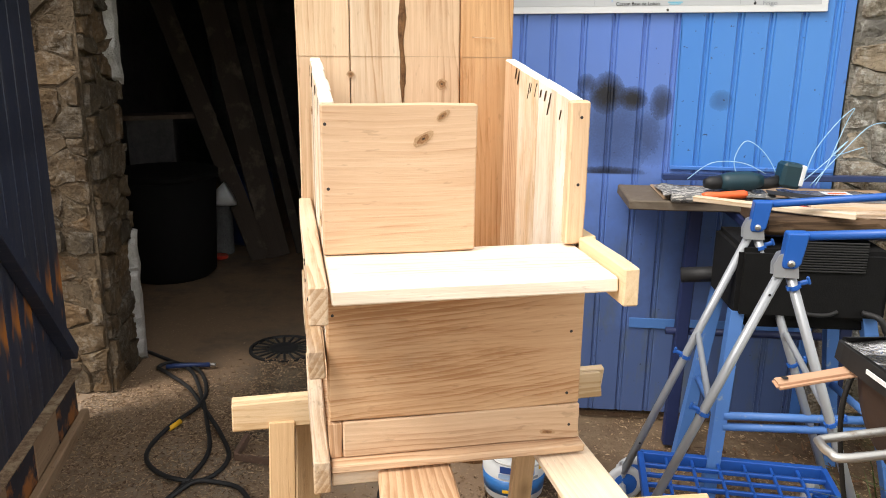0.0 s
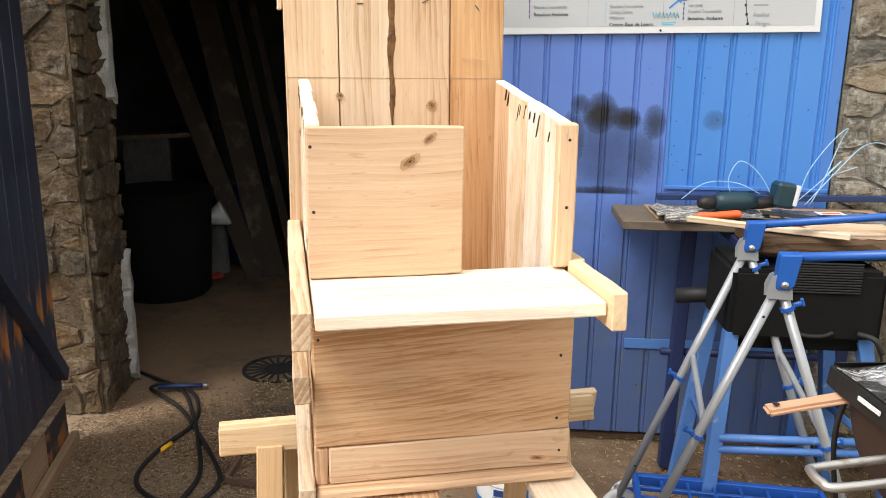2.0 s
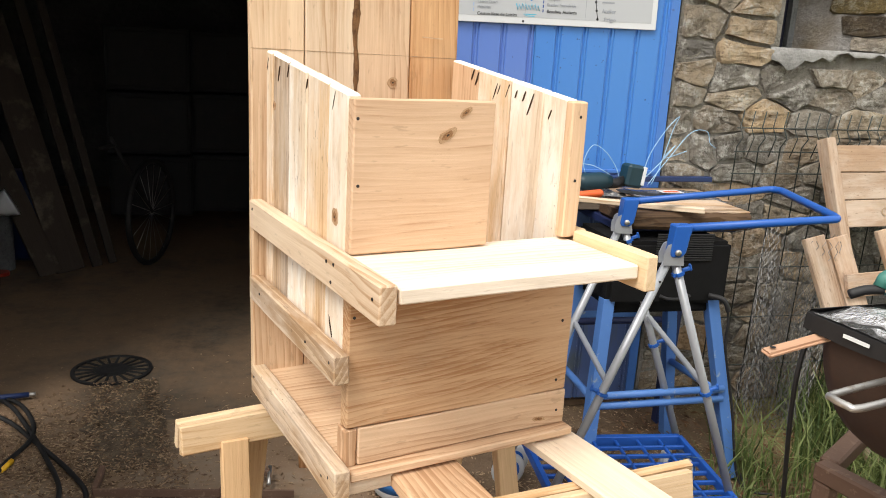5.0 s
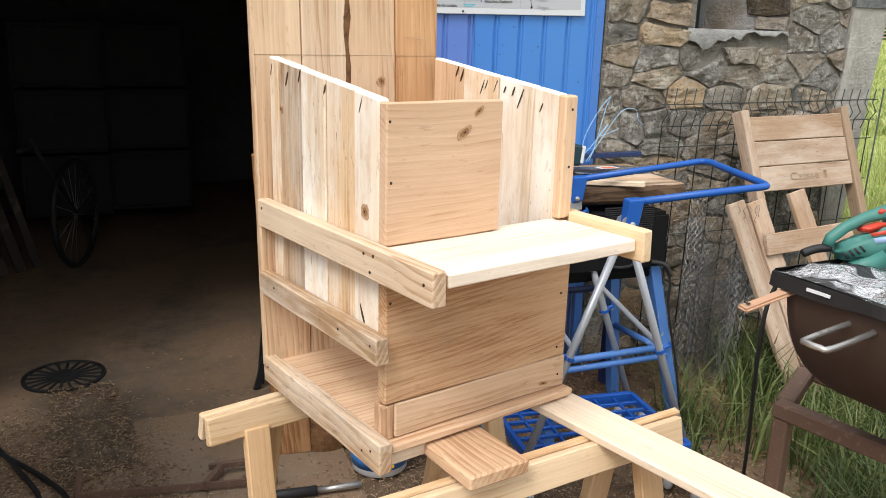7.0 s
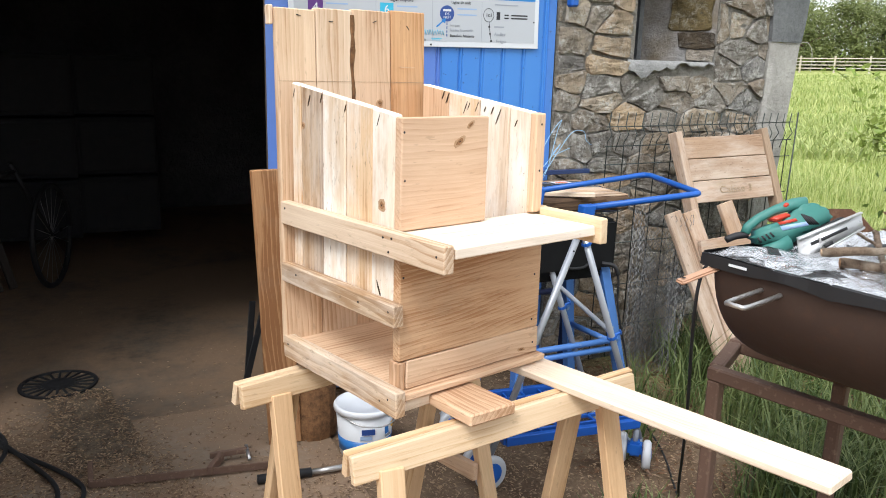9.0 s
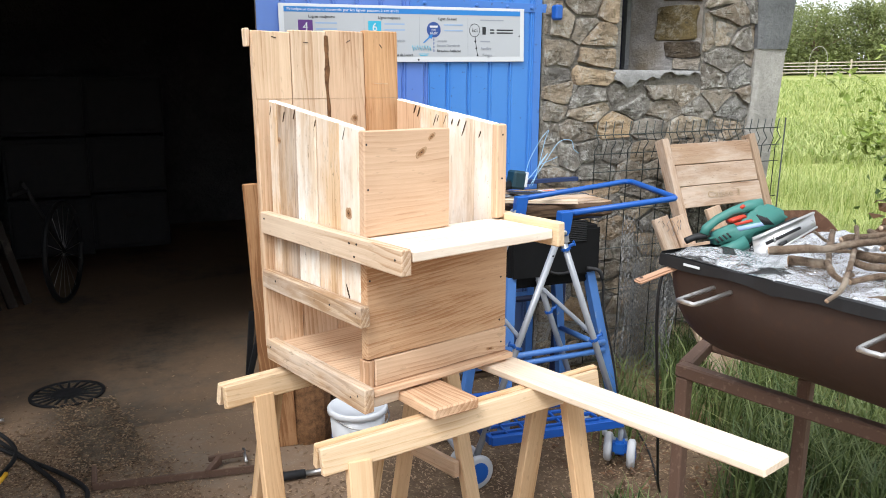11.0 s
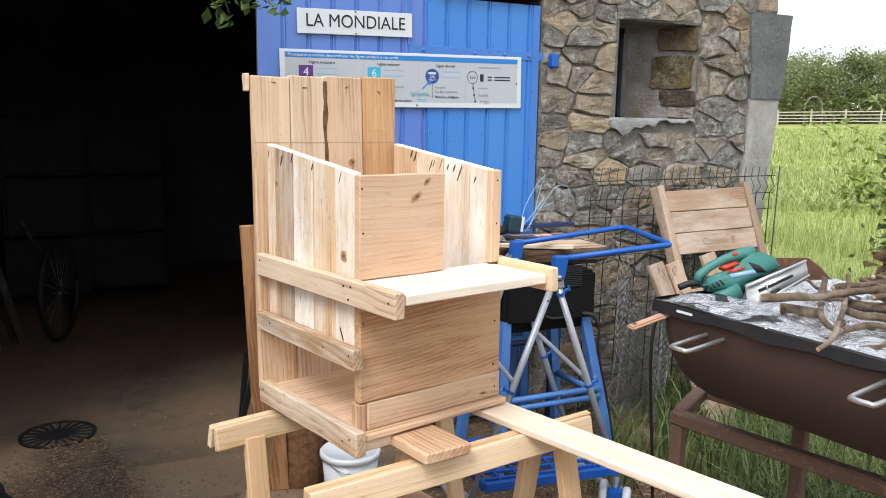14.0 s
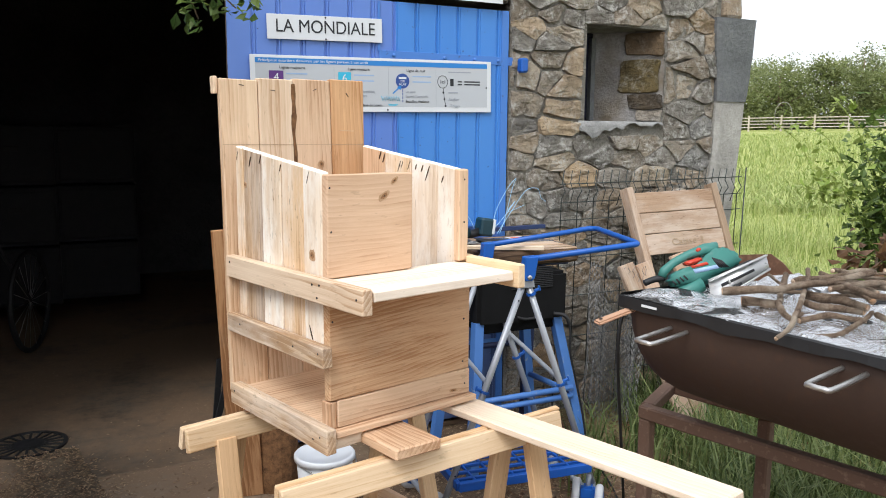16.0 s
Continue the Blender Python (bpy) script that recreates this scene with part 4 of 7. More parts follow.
# ---- folding trolley ----
def trolley():
    T = pose(1.143, 0.451, 0, 0, 0, -21)
    P = lambda x, y, z: T @ Vector((x, y, z))
    t = thing("folding_trolley", (1.143, 0.64, 0), "folding trolley of grey tube with blue handle and blue basket tray", "trolley")
    ap = {}
    for k, y in (("near", 0.0), ("far", 0.39)):
        A = P(0.0, y, 0.945)
        L, R = P(-0.318, y, 0.10), P(0.315, y, 0.10)
        tube("leg", t, [A + (L - A) * 0.03, L], 0.0125, GALV, 10)
        tube("leg", t, [A + (R - A) * 0.03, R], 0.0125, GALV, 10)
        # rounded grey hinge plate and the blue bracket that carries the handle
        plate = [(-0.030, -0.030), (-0.032, 0.0), (-0.022, 0.026), (0.0, 0.036), (0.022, 0.030), (0.030, -0.030)]
        for sy in (-0.016, 0.016):
            bm = bmesh.new()
            f = bm.faces.new([bm.verts.new((px, 0, pz)) for px, pz in plate])
            r = bmesh.ops.extrude_face_region(bm, geom=[f])
            for q in r["geom"]:
                if isinstance(q, bmesh.types.BMVert):
                    q.co.y = 0.003
            bmesh.ops.recalc_face_normals(bm, faces=bm.faces[:])
            part("plate", bm, GALV, t, "grey hinge plate", T @ pose(0.0, y + sy, 0.938))
        bm = bmesh.new()
        out = [(-0.008, 0.072), (0.042, 0.074), (0.030, -0.004), (0.018, -0.016), (-0.010, -0.016), (-0.014, -0.006)]
        f = bm.faces.new([bm.verts.new((px, -0.021, pz)) for px, pz in out])
        r = bmesh.ops.extrude_face_region(bm, geom=[f])
        for q in r["geom"]:
            if isinstance(q, bmesh.types.BMVert):
                q.co.y = 0.021
        bmesh.ops.recalc_face_normals(bm, faces=bm.faces[:])
        bmesh.ops.bevel(bm, geom=bm.edges[:], offset=0.003, segments=1, affect="EDGES")
        br = part("bracket", bm, CLIP_BLUE, t, "blue plastic corner bracket", T @ pose(0.0, y, 0.948))
        raw("bolt", *lathe([(0.009, 0), (0.009, 0.004), (0.004, 0.007)], 10), STEEL, br, T @ pose(0.006, y - 0.021, 0.946, 90))
        for leg, fr in ((L, 0.50), (R, 0.075), (R, 0.50)):
            p = A.lerp(leg, fr)
            tilt = 20 if leg is L else -20
            m = Matrix.Translation(p) @ pose(0, 0, 0, 0, tilt, -21)
            c = part("clip", bm_box(0.033, 0.033, 0.026, 0.008, 0, 2), CLIP_BLUE, t, "blue plastic clip", m)
            part("clip_knob", bm_box(0.026, 0.010, 0.012, 0.003), CLIP_BLUE, c, "", m @ pose(0.024 if leg is R else -0.022, 0, 0.004))
            part("clip_wing", bm_box(0.008, 0.010, 0.022, 0.003), CLIP_BLUE, c, "", m @ pose(0.038 if leg is R else -0.035, 0, 0.006))
        for fr in (0.10, 0.86):
            raw("rivet", *lathe([(0.0035, 0), (0.003, 0.001)], 8), BLACK, t, T @ pose(-0.318 * fr, y - 0.0125, 0.945 - 0.845 * fr, 90))
        ap[k] = (A, L, R)
    for a, b, r in ((P(0.122, 0.37, 0.625), P(0.150, 0.010, 0.545), 0.009), (P(-0.128, 0.375, 0.60), P(-0.145, 0.010, 0.555), 0.009)):
        tube("brace", t, smooth_path([a + Vector((0, 0, -0.012)), a, a.lerp(b, 0.06), a.lerp(b, 0.5), b.lerp(a, 0.05), b], 3), r, GALV)
    for i in (1, 2):
        n_, f_ = ap["near"][i], ap["far"][i]
        tube("cross_tube", t, smooth_path([n_, n_ + Vector((0, 0, -0.03)), n_.lerp(f_, 0.08) + Vector((0, 0, -0.045)), n_.lerp(f_, 0.92) + Vector((0, 0, -0.045)), f_ + Vector((0, 0, -0.03)), f_], 4), 0.0125, GALV)
    a, b = P(0.010, 0.0, 1.010), P(0.010, 0.39, 1.010)
    c, d = P(0.478, -0.006, 1.050), P(0.555, 0.455, 1.058)
    tube("handle", t, [a] + smooth_path([a.lerp(c, 0.86), a.lerp(c, 0.95), c.lerp(d, 0.02) - (c - a) * 0.01, c.lerp(d, 0.12)], 5) + smooth_path([c.lerp(d, 0.80), c.lerp(d, 0.92), d.lerp(b, 0.05), d.lerp(b, 0.16)], 5) + [b], 0.0115, CLIP_BLUE, 10, "blue coated tube handle")
    # basket tray: wide rims, thin lattice
    x0, x1, y0, y1, zt = -0.272, 0.275, -0.045, 0.350, 0.190
    for i in range(8):
        y = y0 + (y1 - y0) * i / 7
        rim = i in (0, 7)
        part("tray_rib", bm_box(x1 - x0, 0.022 if rim else 0.011, 0.034 if rim else 0.014, 0.002), TRAY_BLUE, t, "", T @ pose((x0 + x1) / 2, y, zt))
    for i in range(8):
        x = x0 + (x1 - x0) * i / 7
        rim = i in (0, 7)
        part("tray_rib", bm_box(0.018 if rim else 0.009, y1 - y0, 0.032 if rim else 0.012, 0.002), TRAY_BLUE, t, "", T @ pose(x, (y0 + y1) / 2, zt + 0.001))
    for x, y, r, fat in ((-0.335, 0.069, 0.066, 0.012), (-0.318, -0.029, 0.066, 0.012), (-0.28, 0.461, 0.062, 0.012), (-0.31, 0.395, 0.062, 0.012), (0.262, 0.030, 0.058, 0.016), (0.312, -0.058, 0.058, 0.016), (0.27, 0.42, 0.058, 0.016), (0.33, 0.35, 0.058, 0.016)):
        turn = 55 if x > 0 else 12
        m = T @ pose(x, y, r, 90, 0, turn)
        w = raw("wheel", *lathe([(r * 0.5, -fat * 0.8), (r * 0.82, -fat), (r * 0.97, -fat * 0.6), (r, 0), (r * 0.97, fat * 0.6), (r * 0.82, fat), (r * 0.5, fat * 0.8)], 26), WHEEL, t, m, "grey castor wheel", True)
        raw("hub", *lathe([(r * 0.12, -fat - 0.003), (r * 0.62, -fat * 0.95), (r * 0.62, fat * 0.95), (r * 0.12, fat + 0.003)], 20), CLIP_BLUE, w, m)
    for x, y in ((0.287, -0.014), (0.30, 0.385)):
        part("castor_fork", bm_box(0.05, 0.055, 0.058, 0.010, 0, 2), CLIP_BLUE, t, "blue castor housing", T @ pose(x, y, 0.072, 0, 0, 55))
        tube("castor_stem", t, [P(x, y, 0.095), P(x + 0.01, y + 0.012, 0.14)], 0.011, GALV, 8)
    for y in (0.0, 0.42):
        board("wheel_strut", t, P(-0.33, y + 0.06, 0.066), P(-0.318, y - 0.01, 0.12), 0.022, 0.006, (0, 0, 1), GALV, 0.002, 0)


TRAY_BLUE = painted("blue_tray_plastic", (0.010, 0.085, 0.40), 0.42)
trolley()


# ---- slab on a navy frame, and the table saw under it, by the door ----
SLAB = wood("dark_waney_slab", (0.14, 0.092, 0.058), (0.05, 0.032, 0.02), 0.3, 1.3, 0.5, flame=0.4)
NAVY = painted("navy_steel", (0.012, 0.022, 0.085), 0.5)


def bench():
    b = thing("workbench", tuple(wall_pt(0.4, -0.35, 0)), "rough slab and grey boards on navy steel legs by the door", "workbench")
    P = wall_pt
    X = WALL.to_3x3() @ Vector((1, 0, 0))
    def pc(name, s, y, z, mat, label="", bev=0.004, jit=0.0, owner=None):
        return part(name, bm_box(s[1] - s[0], y[1] - y[0], z[1] - z[0], bev, jit, 1, 6 if jit else 0), mat, owner or b, label, at_wall(sum(s) / 2, sum(y) / 2, sum(z) / 2))
    pc("slab", (0.235, 0.685), (-0.625, -0.36), (0.915, 0.972), SLAB, "thick waney-edged slab", 0.012, 0.007)
    pc("slab_top", (0.42, 0.680), (-0.615, -0.40), (0.970, 0.977), PINE_GREY, "pale splintered top of the slab", 0.003, 0.003)
    pc("top_board", (-0.115, 0.80), (-0.33, -0.03), (0.920, 0.953), DARKWOOD, "grey weathered board", 0.004, 0.002)
    pc("top_board", (0.0, 0.80), (-0.30, -0.04), (0.953, 0.958), OLD, "", 0.002, 0.001)
    for s, y in ((0.135, -0.20), (0.70, -0.20)):
        board("leg", b, P(s - 0.02, y, 0.0), P(s, y, 0.92), 0.045, 0.045, X, NAVY, 0.004, 0)
    pc("bearer", (0.24, 0.70), (-0.52, -0.16), (0.885, 0.914), NAVY)
    tube("rail", b, [P(0.07, -0.20, 0.45), P(0.69, -0.20, 0.45)], 0.014, NAVY)
    h = thing("table_saw", tuple(P(0.38, -0.5, 0)), "black table saw with a vent grille on splayed blue legs", "table saw")
    hb = bm_box(0.435, 0.30, 0.215, 0.014, 0, 2)
    part("housing", hb, BLACK_SHADED, h, "black housing, darkened for the shade under the slab", at_wall(0.383, -0.51, 0.775))
    part("skirt", bm_box(0.36, 0.26, 0.05, 0.01), BLACK_SHADED, h, "", at_wall(0.383, -0.50, 0.655))
    for i in range(12):
        part("vent_slat", bm_box(0.205, 0.006, 0.0045, 0.001), STEEL_DARK, h, "", at_wall(0.420, -0.6625, 0.822 + i * 0.0078))
    tube("grip_slot", h, smooth_path([P(0.35, -0.662, 0.70), P(0.38, -0.667, 0.690), P(0.43, -0.667, 0.690), P(0.46, -0.662, 0.70)], 4), 0.006, STEEL_DARK, 6)
    for (s0, y0), (s1, y1) in (((0.180, -0.645), (0.135, -0.70)), ((0.560, -0.645), (0.735, -0.66)), ((0.20, -0.37), (0.13, -0.32)), ((0.565, -0.37), (0.66, -0.32))):
        lg_ = board("leg", h, P(s1, y1, 0.0), P(s0, y0, 0.685), 0.040, 0.004, X, BENCH_BLUE, 0.001, 0, "worn pale blue steel leg")
        board("leg_flange", lg_, P(s1 - 0.018, y1 + 0.02, 0.0), P(s0 - 0.018, y0 + 0.02, 0.685), 0.040, 0.004, WALL.to_3x3() @ Vector((0, 1, 0)), BENCH_BLUE, 0.001, 0)
    for z in (0.352, 0.315):
        tube("rail", h, [P(0.165, -0.668, z), P(0.645, -0.655, z)], 0.013, BENCH_BLUE, 8, "pale blue cross rail")
    tube("rail", h, [P(0.645, -0.65, 0.33), P(0.615, -0.345, 0.33)], 0.013, BENCH_BLUE)
    tube("rail", h, [P(0.16, -0.67, 0.33), P(0.165, -0.345, 0.33)], 0.013, BENCH_BLUE)
    tube("pipe", h, [P(0.075, -0.33, 0.700), P(0.235, -0.36, 0.720)], 0.026, IRON, 14, "short black pipe end")
    tube("cable", h, smooth_path([P(0.53, -0.665, 0.70), P(0.565, -0.70, 0.695), P(0.590, -0.705, 0.63), P(0.60, -0.70, 0.52), P(0.66, -0.70, 0.30), P(0.72, -0.72, 0.02), P(0.80, -0.80, 0.01)], 5), 0.0045, RUBBER, 8)
    tube("strain_relief", h, smooth_path([P(0.53, -0.665, 0.70), P(0.565, -0.70, 0.695), P(0.586, -0.705, 0.655)], 5), 0.0085, RUBBER, 8)


# blacks darkened in colour for shade under the slab and in the barn
STEEL_DARK = painted("dark_steel", (0.011, 0.011, 0.012), 0.7)
BLACK_SHADED = rough_mat("shaded_black_plastic", (0.0018, 0.0018, 0.002), (0.005, 0.005, 0.0055), 20, 0.3, 0.003, 0.9)
bench()


# ---- half-drum barbecue on its rusty stand ----
BA, BC = Vector((-0.153, -0.988, 0)).normalized(), Vector((0.988, -0.153, 0)).normalized()
BO = Vector((0.746, -0.276, 0)) + BC * 0.38
BM = Matrix((BC, BA, Vector((0, 0, -1)))).transposed().to_4x4()
BBQ = Matrix((BC, -BA, Vector((0, 0, 1)))).transposed().to_4x4()
BBQ.translation = BO


def bq(x, y, z):
    """x across the drum, y along it away from its near end, z up."""
    return BBQ @ Vector((x, -y, z))


def barbecue():
    b = thing("barbecue", tuple(bq(0, 0.6, 0)), "rusty half-drum barbecue on a steel frame in long grass", "barbecue")
    R, zc, Lg, n = 0.38, 1.025, 1.35, 28
    v, f = [], []
    st = [(0.0, 0.93), (0.015, 0.985), (0.04, 1.0), (0.4, 1.0), (0.8, 1.0), (Lg - 0.04, 1.0), (Lg, 0.95)]
    for r_ in (R, R - 0.006):
        for y, k in st:
            for i in range(n + 1):
                a = math.pi * i / n
                v.append(bq(-math.cos(a) * r_ * k, y if r_ == R else min(max(y, 0.006), Lg - 0.006), zc - 0.80 * math.sin(a) * r_ * k))
    w, m_ = n + 1, len(st)
    for j in range(m_ - 1):
        for i in range(n):
            f.append((j * w + i, j * w + i + 1, (j + 1) * w + i + 1, (j + 1) * w + i))
            o = m_ * w
            f.append((o + j * w + i, o + (j + 1) * w + i, o + (j + 1) * w + i + 1, o + j * w + i + 1))
    f += [tuple(range(w)), tuple(reversed(range((m_ - 1) * w, m_ * w))), tuple(reversed(range(m_ * w, m_ * w + w))), tuple(range((2 * m_ - 1) * w, 2 * m_ * w))]
    for s in (0, n):
        for j in range(m_ - 1):
            f.append((j * w + s, (j + 1) * w + s, m_ * w + (j + 1) * w + s, m_ * w + j * w + s))
    raw("drum", v, f, RUST, b, None, "dark rusty half drum", True)
    for y, zz in ((0.155, 0.975), (0.60, 0.988)):
        pts = [bq(-0.355, y, zz + 0.015), bq(-0.485, y, zz), bq(-0.503, y + 0.012, zz), bq(-0.503, y + 0.038, zz), bq(-0.485, y + 0.05, zz), bq(-0.355, y + 0.05, zz + 0.015)]
        tube("handle", b, smooth_path(pts, 4), 0.006, STEEL, 8, "bent steel rod handle")
    plate = bmesh.new()
    f_ = plate.faces.new([plate.verts.new(q) for q in (bq(0.372, -0.235, 0.985), bq(0.375, -0.225, 1.066), bq(0.375, -0.105, 1.084), bq(0.374, -0.06, 1.062), bq(0.372, -0.020, 1.030), bq(0.372, 0.06, 0.985))])
    r_ = bmesh.ops.extrude_face_region(plate, geom=[f_])
    for q in r_["geom"]:
        if isinstance(q, bmesh.types.BMVert):
            q.co += BC * 0.004
    bmesh.ops.recalc_face_normals(plate, faces=plate.faces[:])
    part("rim_plate", plate, RUST_PLATE, b, "bare rusty plate standing up at the far rim")
    # stand
    for x, y0 in ((0.988, -0.176), (1.262, -0.085)):
        board("frame_rail", b, (x, y0, 0.645), (x, -1.65, 0.645), 0.040, 0.040, (0, 0, 1), RUST_FRAME, 0.005, 0)
    board("frame_rail", b, (1.012, -0.181, 0.642), (1.238, -0.108, 0.642), 0.04, 0.04, (0, 0, 1), RUST_FRAME, 0.005, 0)
    board("frame_rail", b, (0.99, -1.45, 0.634), (1.235, -1.45, 0.634), 0.04, 0.04, (0, 0, 1), RUST_FRAME, 0.005, 0)
    for x, y in ((0.989, -0.197), (1.262, -0.43), (0.989, -1.5), (1.262, -1.5)):
        board("leg", b, (x, y, -0.02), (x, y, 0.625), 0.038, 0.038, (1, 0, 0), RUST_FRAME, 0.005, 0)


RUST_PLATE = painted("orange_brown_rust", (0.13, 0.062, 0.034), 0.8, (0.20, 0.11, 0.065), 0, 30, 0.4, 0.5, 0.66)
barbecue()


# ---- crate panel and small pallet leaning on the wall ----
def crate():
    M = lambda x, z: Vector((2.455, 0.985, 1.17)) + Vector((0.975, -0.215, 0.02)).normalized() * x + Vector((0.02, -0.33, -0.94)).normalized() * z
    face = Vector((-0.2, -0.92, 0.33))
    c = thing("crate_panel", (2.75, 0.5, 0), "weathered wooden crate side leaning against the barn wall", "crate", )
    wd = (M(1, 0) - M(0, 0))
    for x in (0.02, 0.63):
        board("post", c, M(x, -0.02), M(x, 1.18), 0.045, 0.06, wd, OLD if x > 0.3 else OLD_SLAT, 0.003, 0.001)
    for i in range(3):
        board("slat", c, M(0.045, 0.066 + i * 0.113) + face * 0.012, M(0.605, 0.066 + i * 0.113) + face * 0.012, 0.1095, 0.02, M(0, 1) - M(0, 0), OLD_SLAT, 0.003, 0.001)
    m, _ = axes(M(0.2, 0.29), M(0.6, 0.29), M(0, 0) - M(0, 1))
    mm = m.copy()
    mm.translation = M(0.215, 0.29) + face * 0.026
    letters("writing", c, "Caisse 3", 0.050, mm, PENCIL, 0.23, 0.0003, 1.05)
    p = thing("small_pallet", (2.4, 0.6, 0), "two short pallet boards leaning on the crate side", "pallet")
    for x0, l, t in ((-0.10, 0.62, 0.09), (0.02, 0.74, 0.085), (0.27, 0.62, 0.085)):
        a = Vector((2.30 + x0 * 0.9 + 0.05, 0.80 - x0 * 0.2, 0.83 if x0 < 0.25 else 0.86))
        board("pallet_board", p, a, a + Vector((0.10, -0.36, -0.80)), 0.10, 0.022, (1, -0.2, 0), OLD_SLAT, 0.003, 0.001)
    board("cross_batten", p, (2.34, 0.70, 0.66), (2.85, 0.60, 0.68), 0.09, 0.02, (0, 0.3, 1), OLD_SLAT)


OLD_SLAT = wood("crate_slat_wood", (0.46, 0.345, 0.255), (0.25, 0.165, 0.11), 0.3, 1.0, 0.5, bleach=0.2)
crate()

# ---- signs on the door ----
def sign_parts():
    n = thing("name_sign", tuple(wall_pt(-0.27, -0.01, 1.9)), "white enamel sign with black capital letters on the blue door", "sign")
    L = 0.525
    M = at_wall(-0.534, -0.010, 1.965, 0, -1.2, 0)
    part("plate", bm_box(L, 0.003, 0.105, 0.001), SIGN_WHITE, n, "", M @ pose(L / 2, 0, -0.052))
    letters("lettering", n, "LA MONDIALE", 0.078, M @ pose(0.035, -0.0025, -0.05, 90), INK, 0.455)
    for x in (0.26,):
        raw("screw", *lathe([(0.004, 0), (0.003, 0.002)], 8), NAIL, n, M @ pose(x, -0.002, -0.006, 90))
        raw("screw", *lathe([(0.004, 0), (0.003, 0.002)], 8), NAIL, n, M @ pose(x, -0.002, -0.098, 90))
    b = thing("bus_sign", tuple(wall_pt(0, -0.01, 1.68)), "grey bus line panel with blue header and handwriting on the door", "sign")
    M = at_wall(-0.611, -0.014, 1.792, 0, -1.0, 0)

    def bar(x, y, w, h, mat, d=0.0026, name="print_bar", rot=0):
        part(name, bm_box(w, 0.0008, h, 0), mat, b, "", M @ pose(x + w / 2, -d, -y - h / 2, 0, rot, 0))

    def txt(x, y, s, size, mat=INK, w=None):
        letters("lettering", b, s, size, M @ pose(x, -0.0034, -y, 90), mat, w)

    part("plate", bm_box(1.166, 0.004, 0.242, 0.0015), SIGN_WHITE, b, "white panel edge", M @ pose(0.583, 0, -0.121))
    bar(0.022, 0.012, 1.122, 0.206, SIGN_GREY, 0.0022, "grey_field")
    bar(0.022, 0.012, 1.122, 0.022, INK_BLUE, 0.0028, "header_band")
    txt(0.034, 0.023, "Principaux quartiers desservis par les lignes passant à cet arrêt", 0.0165, SIGN_WHITE, 0.50)
    txt(0.125, 0.052, "Ligne majeure", 0.017, INK, 0.115)
    txt(0.435, 0.052, "Ligne majeure", 0.017, INK, 0.105)
    txt(0.72, 0.052, "Ligne de nuit", 0.017, INK, 0.095)
    bar(0.08, 0.066, 0.063, 0.058, INK_VIOLET, 0.0028, "line_badge")
    txt(0.10, 0.095, "4", 0.048, SIGN_WHITE)
    bar(0.39, 0.066, 0.06, 0.055, INK_CYAN, 0.0028, "line_badge")
    txt(0.408, 0.094, "6", 0.048, SIGN_WHITE)
    for x in (0.371, 0.63, 0.87):
        bar(x, 0.045, 0.0012, 0.17, INK_GREY)
    for x in (0.155, 0.465, 0.75):
        for y in (0.075, 0.10):
            bar(x, y, 0.095, 0.006, INK_PALE)
    raw("night_badge", *lathe([(0.034, 0), (0.034, 0.0012)], 28), INK_NAVY, b, M @ pose(0.70, -0.0022, -0.10, 90))
    bar(0.681, 0.082, 0.038, 0.009, SIGN_WHITE, 0.0038)
    txt(0.689, 0.102, "DE", 0.014, SIGN_WHITE, 0.022)
    txt(0.682, 0.116, "NUIT", 0.014, SIGN_WHITE, 0.037)
    for i in range(4):
        bar(0.698, 0.138 + i * 0.016, 0.004, 0.011, INK_NAVY)
        bar(0.43, 0.135 + i * 0.019, 0.004, 0.013, INK_PALE)
        bar(0.165, 0.125 + i * 0.017, 0.004, 0.012, INK_VIOLET)
    for y, s, w, k in ((0.148, "Les quais", 0.05, INK_GREY), (0.169, "Beaulieu Tournebride", 0.115, INK_GREY), (0.193, "Beaulieu Atalante", 0.12, INK)):
        txt(0.714, y, s, 0.0165, k, w)
    for y, s, w, k in ((0.150, "Beaulieu Tournebride", 0.115, INK_GREY), (0.169, "Cesson Centre", 0.078, INK_GREY), (0.188, "Métairies", 0.05, INK_GREY), (0.211, "Cesson Base de Loisirs", 0.152, INK)):
        txt(0.446, y, s, 0.0165, k, w)
    for y, s, w, k in ((0.150, "Beaulieu Tournebride", 0.115, INK_GREY), (0.175, "Beaulieu Atalante", 0.12, INK)):
        txt(0.182, y, s, 0.0165, k, w)
    # hand-drawn marks: scribble, arrow, circle, plain strokes for the address
    sc = [(0.595 + 0.006 * i, 0.178 + (0.012 if i % 2 else -0.008) + 0.002 * math.sin(i)) for i in range(16)]
    tube("scribble", b, [M @ Vector((x, -0.0035, -y)) for x, y in sc], 0.0018, INK_CYAN, 5)
    for y, x0, x1 in ((0.205, 0.625, 0.675), (0.211, 0.63, 0.668)):
        bar(x0, y, x1 - x0, 0.003, INK_CYAN)
    bar(0.645, 0.140, 0.045, 0.006, INK_BLUE, 0.003, "arrow_shaft", -40)
    v = [(0.695, 0.118), (0.69, 0.142), (0.672, 0.128)]
    raw("arrow_head", [(x, -0.0036, -y) for x, y in v], [(0, 2, 1)], INK_BLUE, b, M)
    ring = [M @ Vector((0.905 + 0.026 * math.cos(a), -0.0034, -0.10 + 0.029 * math.sin(a))) for a in [i * math.pi / 9 for i in range(19)]]
    tube("ring", b, ring, 0.0011, INK, 5)
    txt(0.892, 0.10, "ici", 0.024, INK, 0.027)
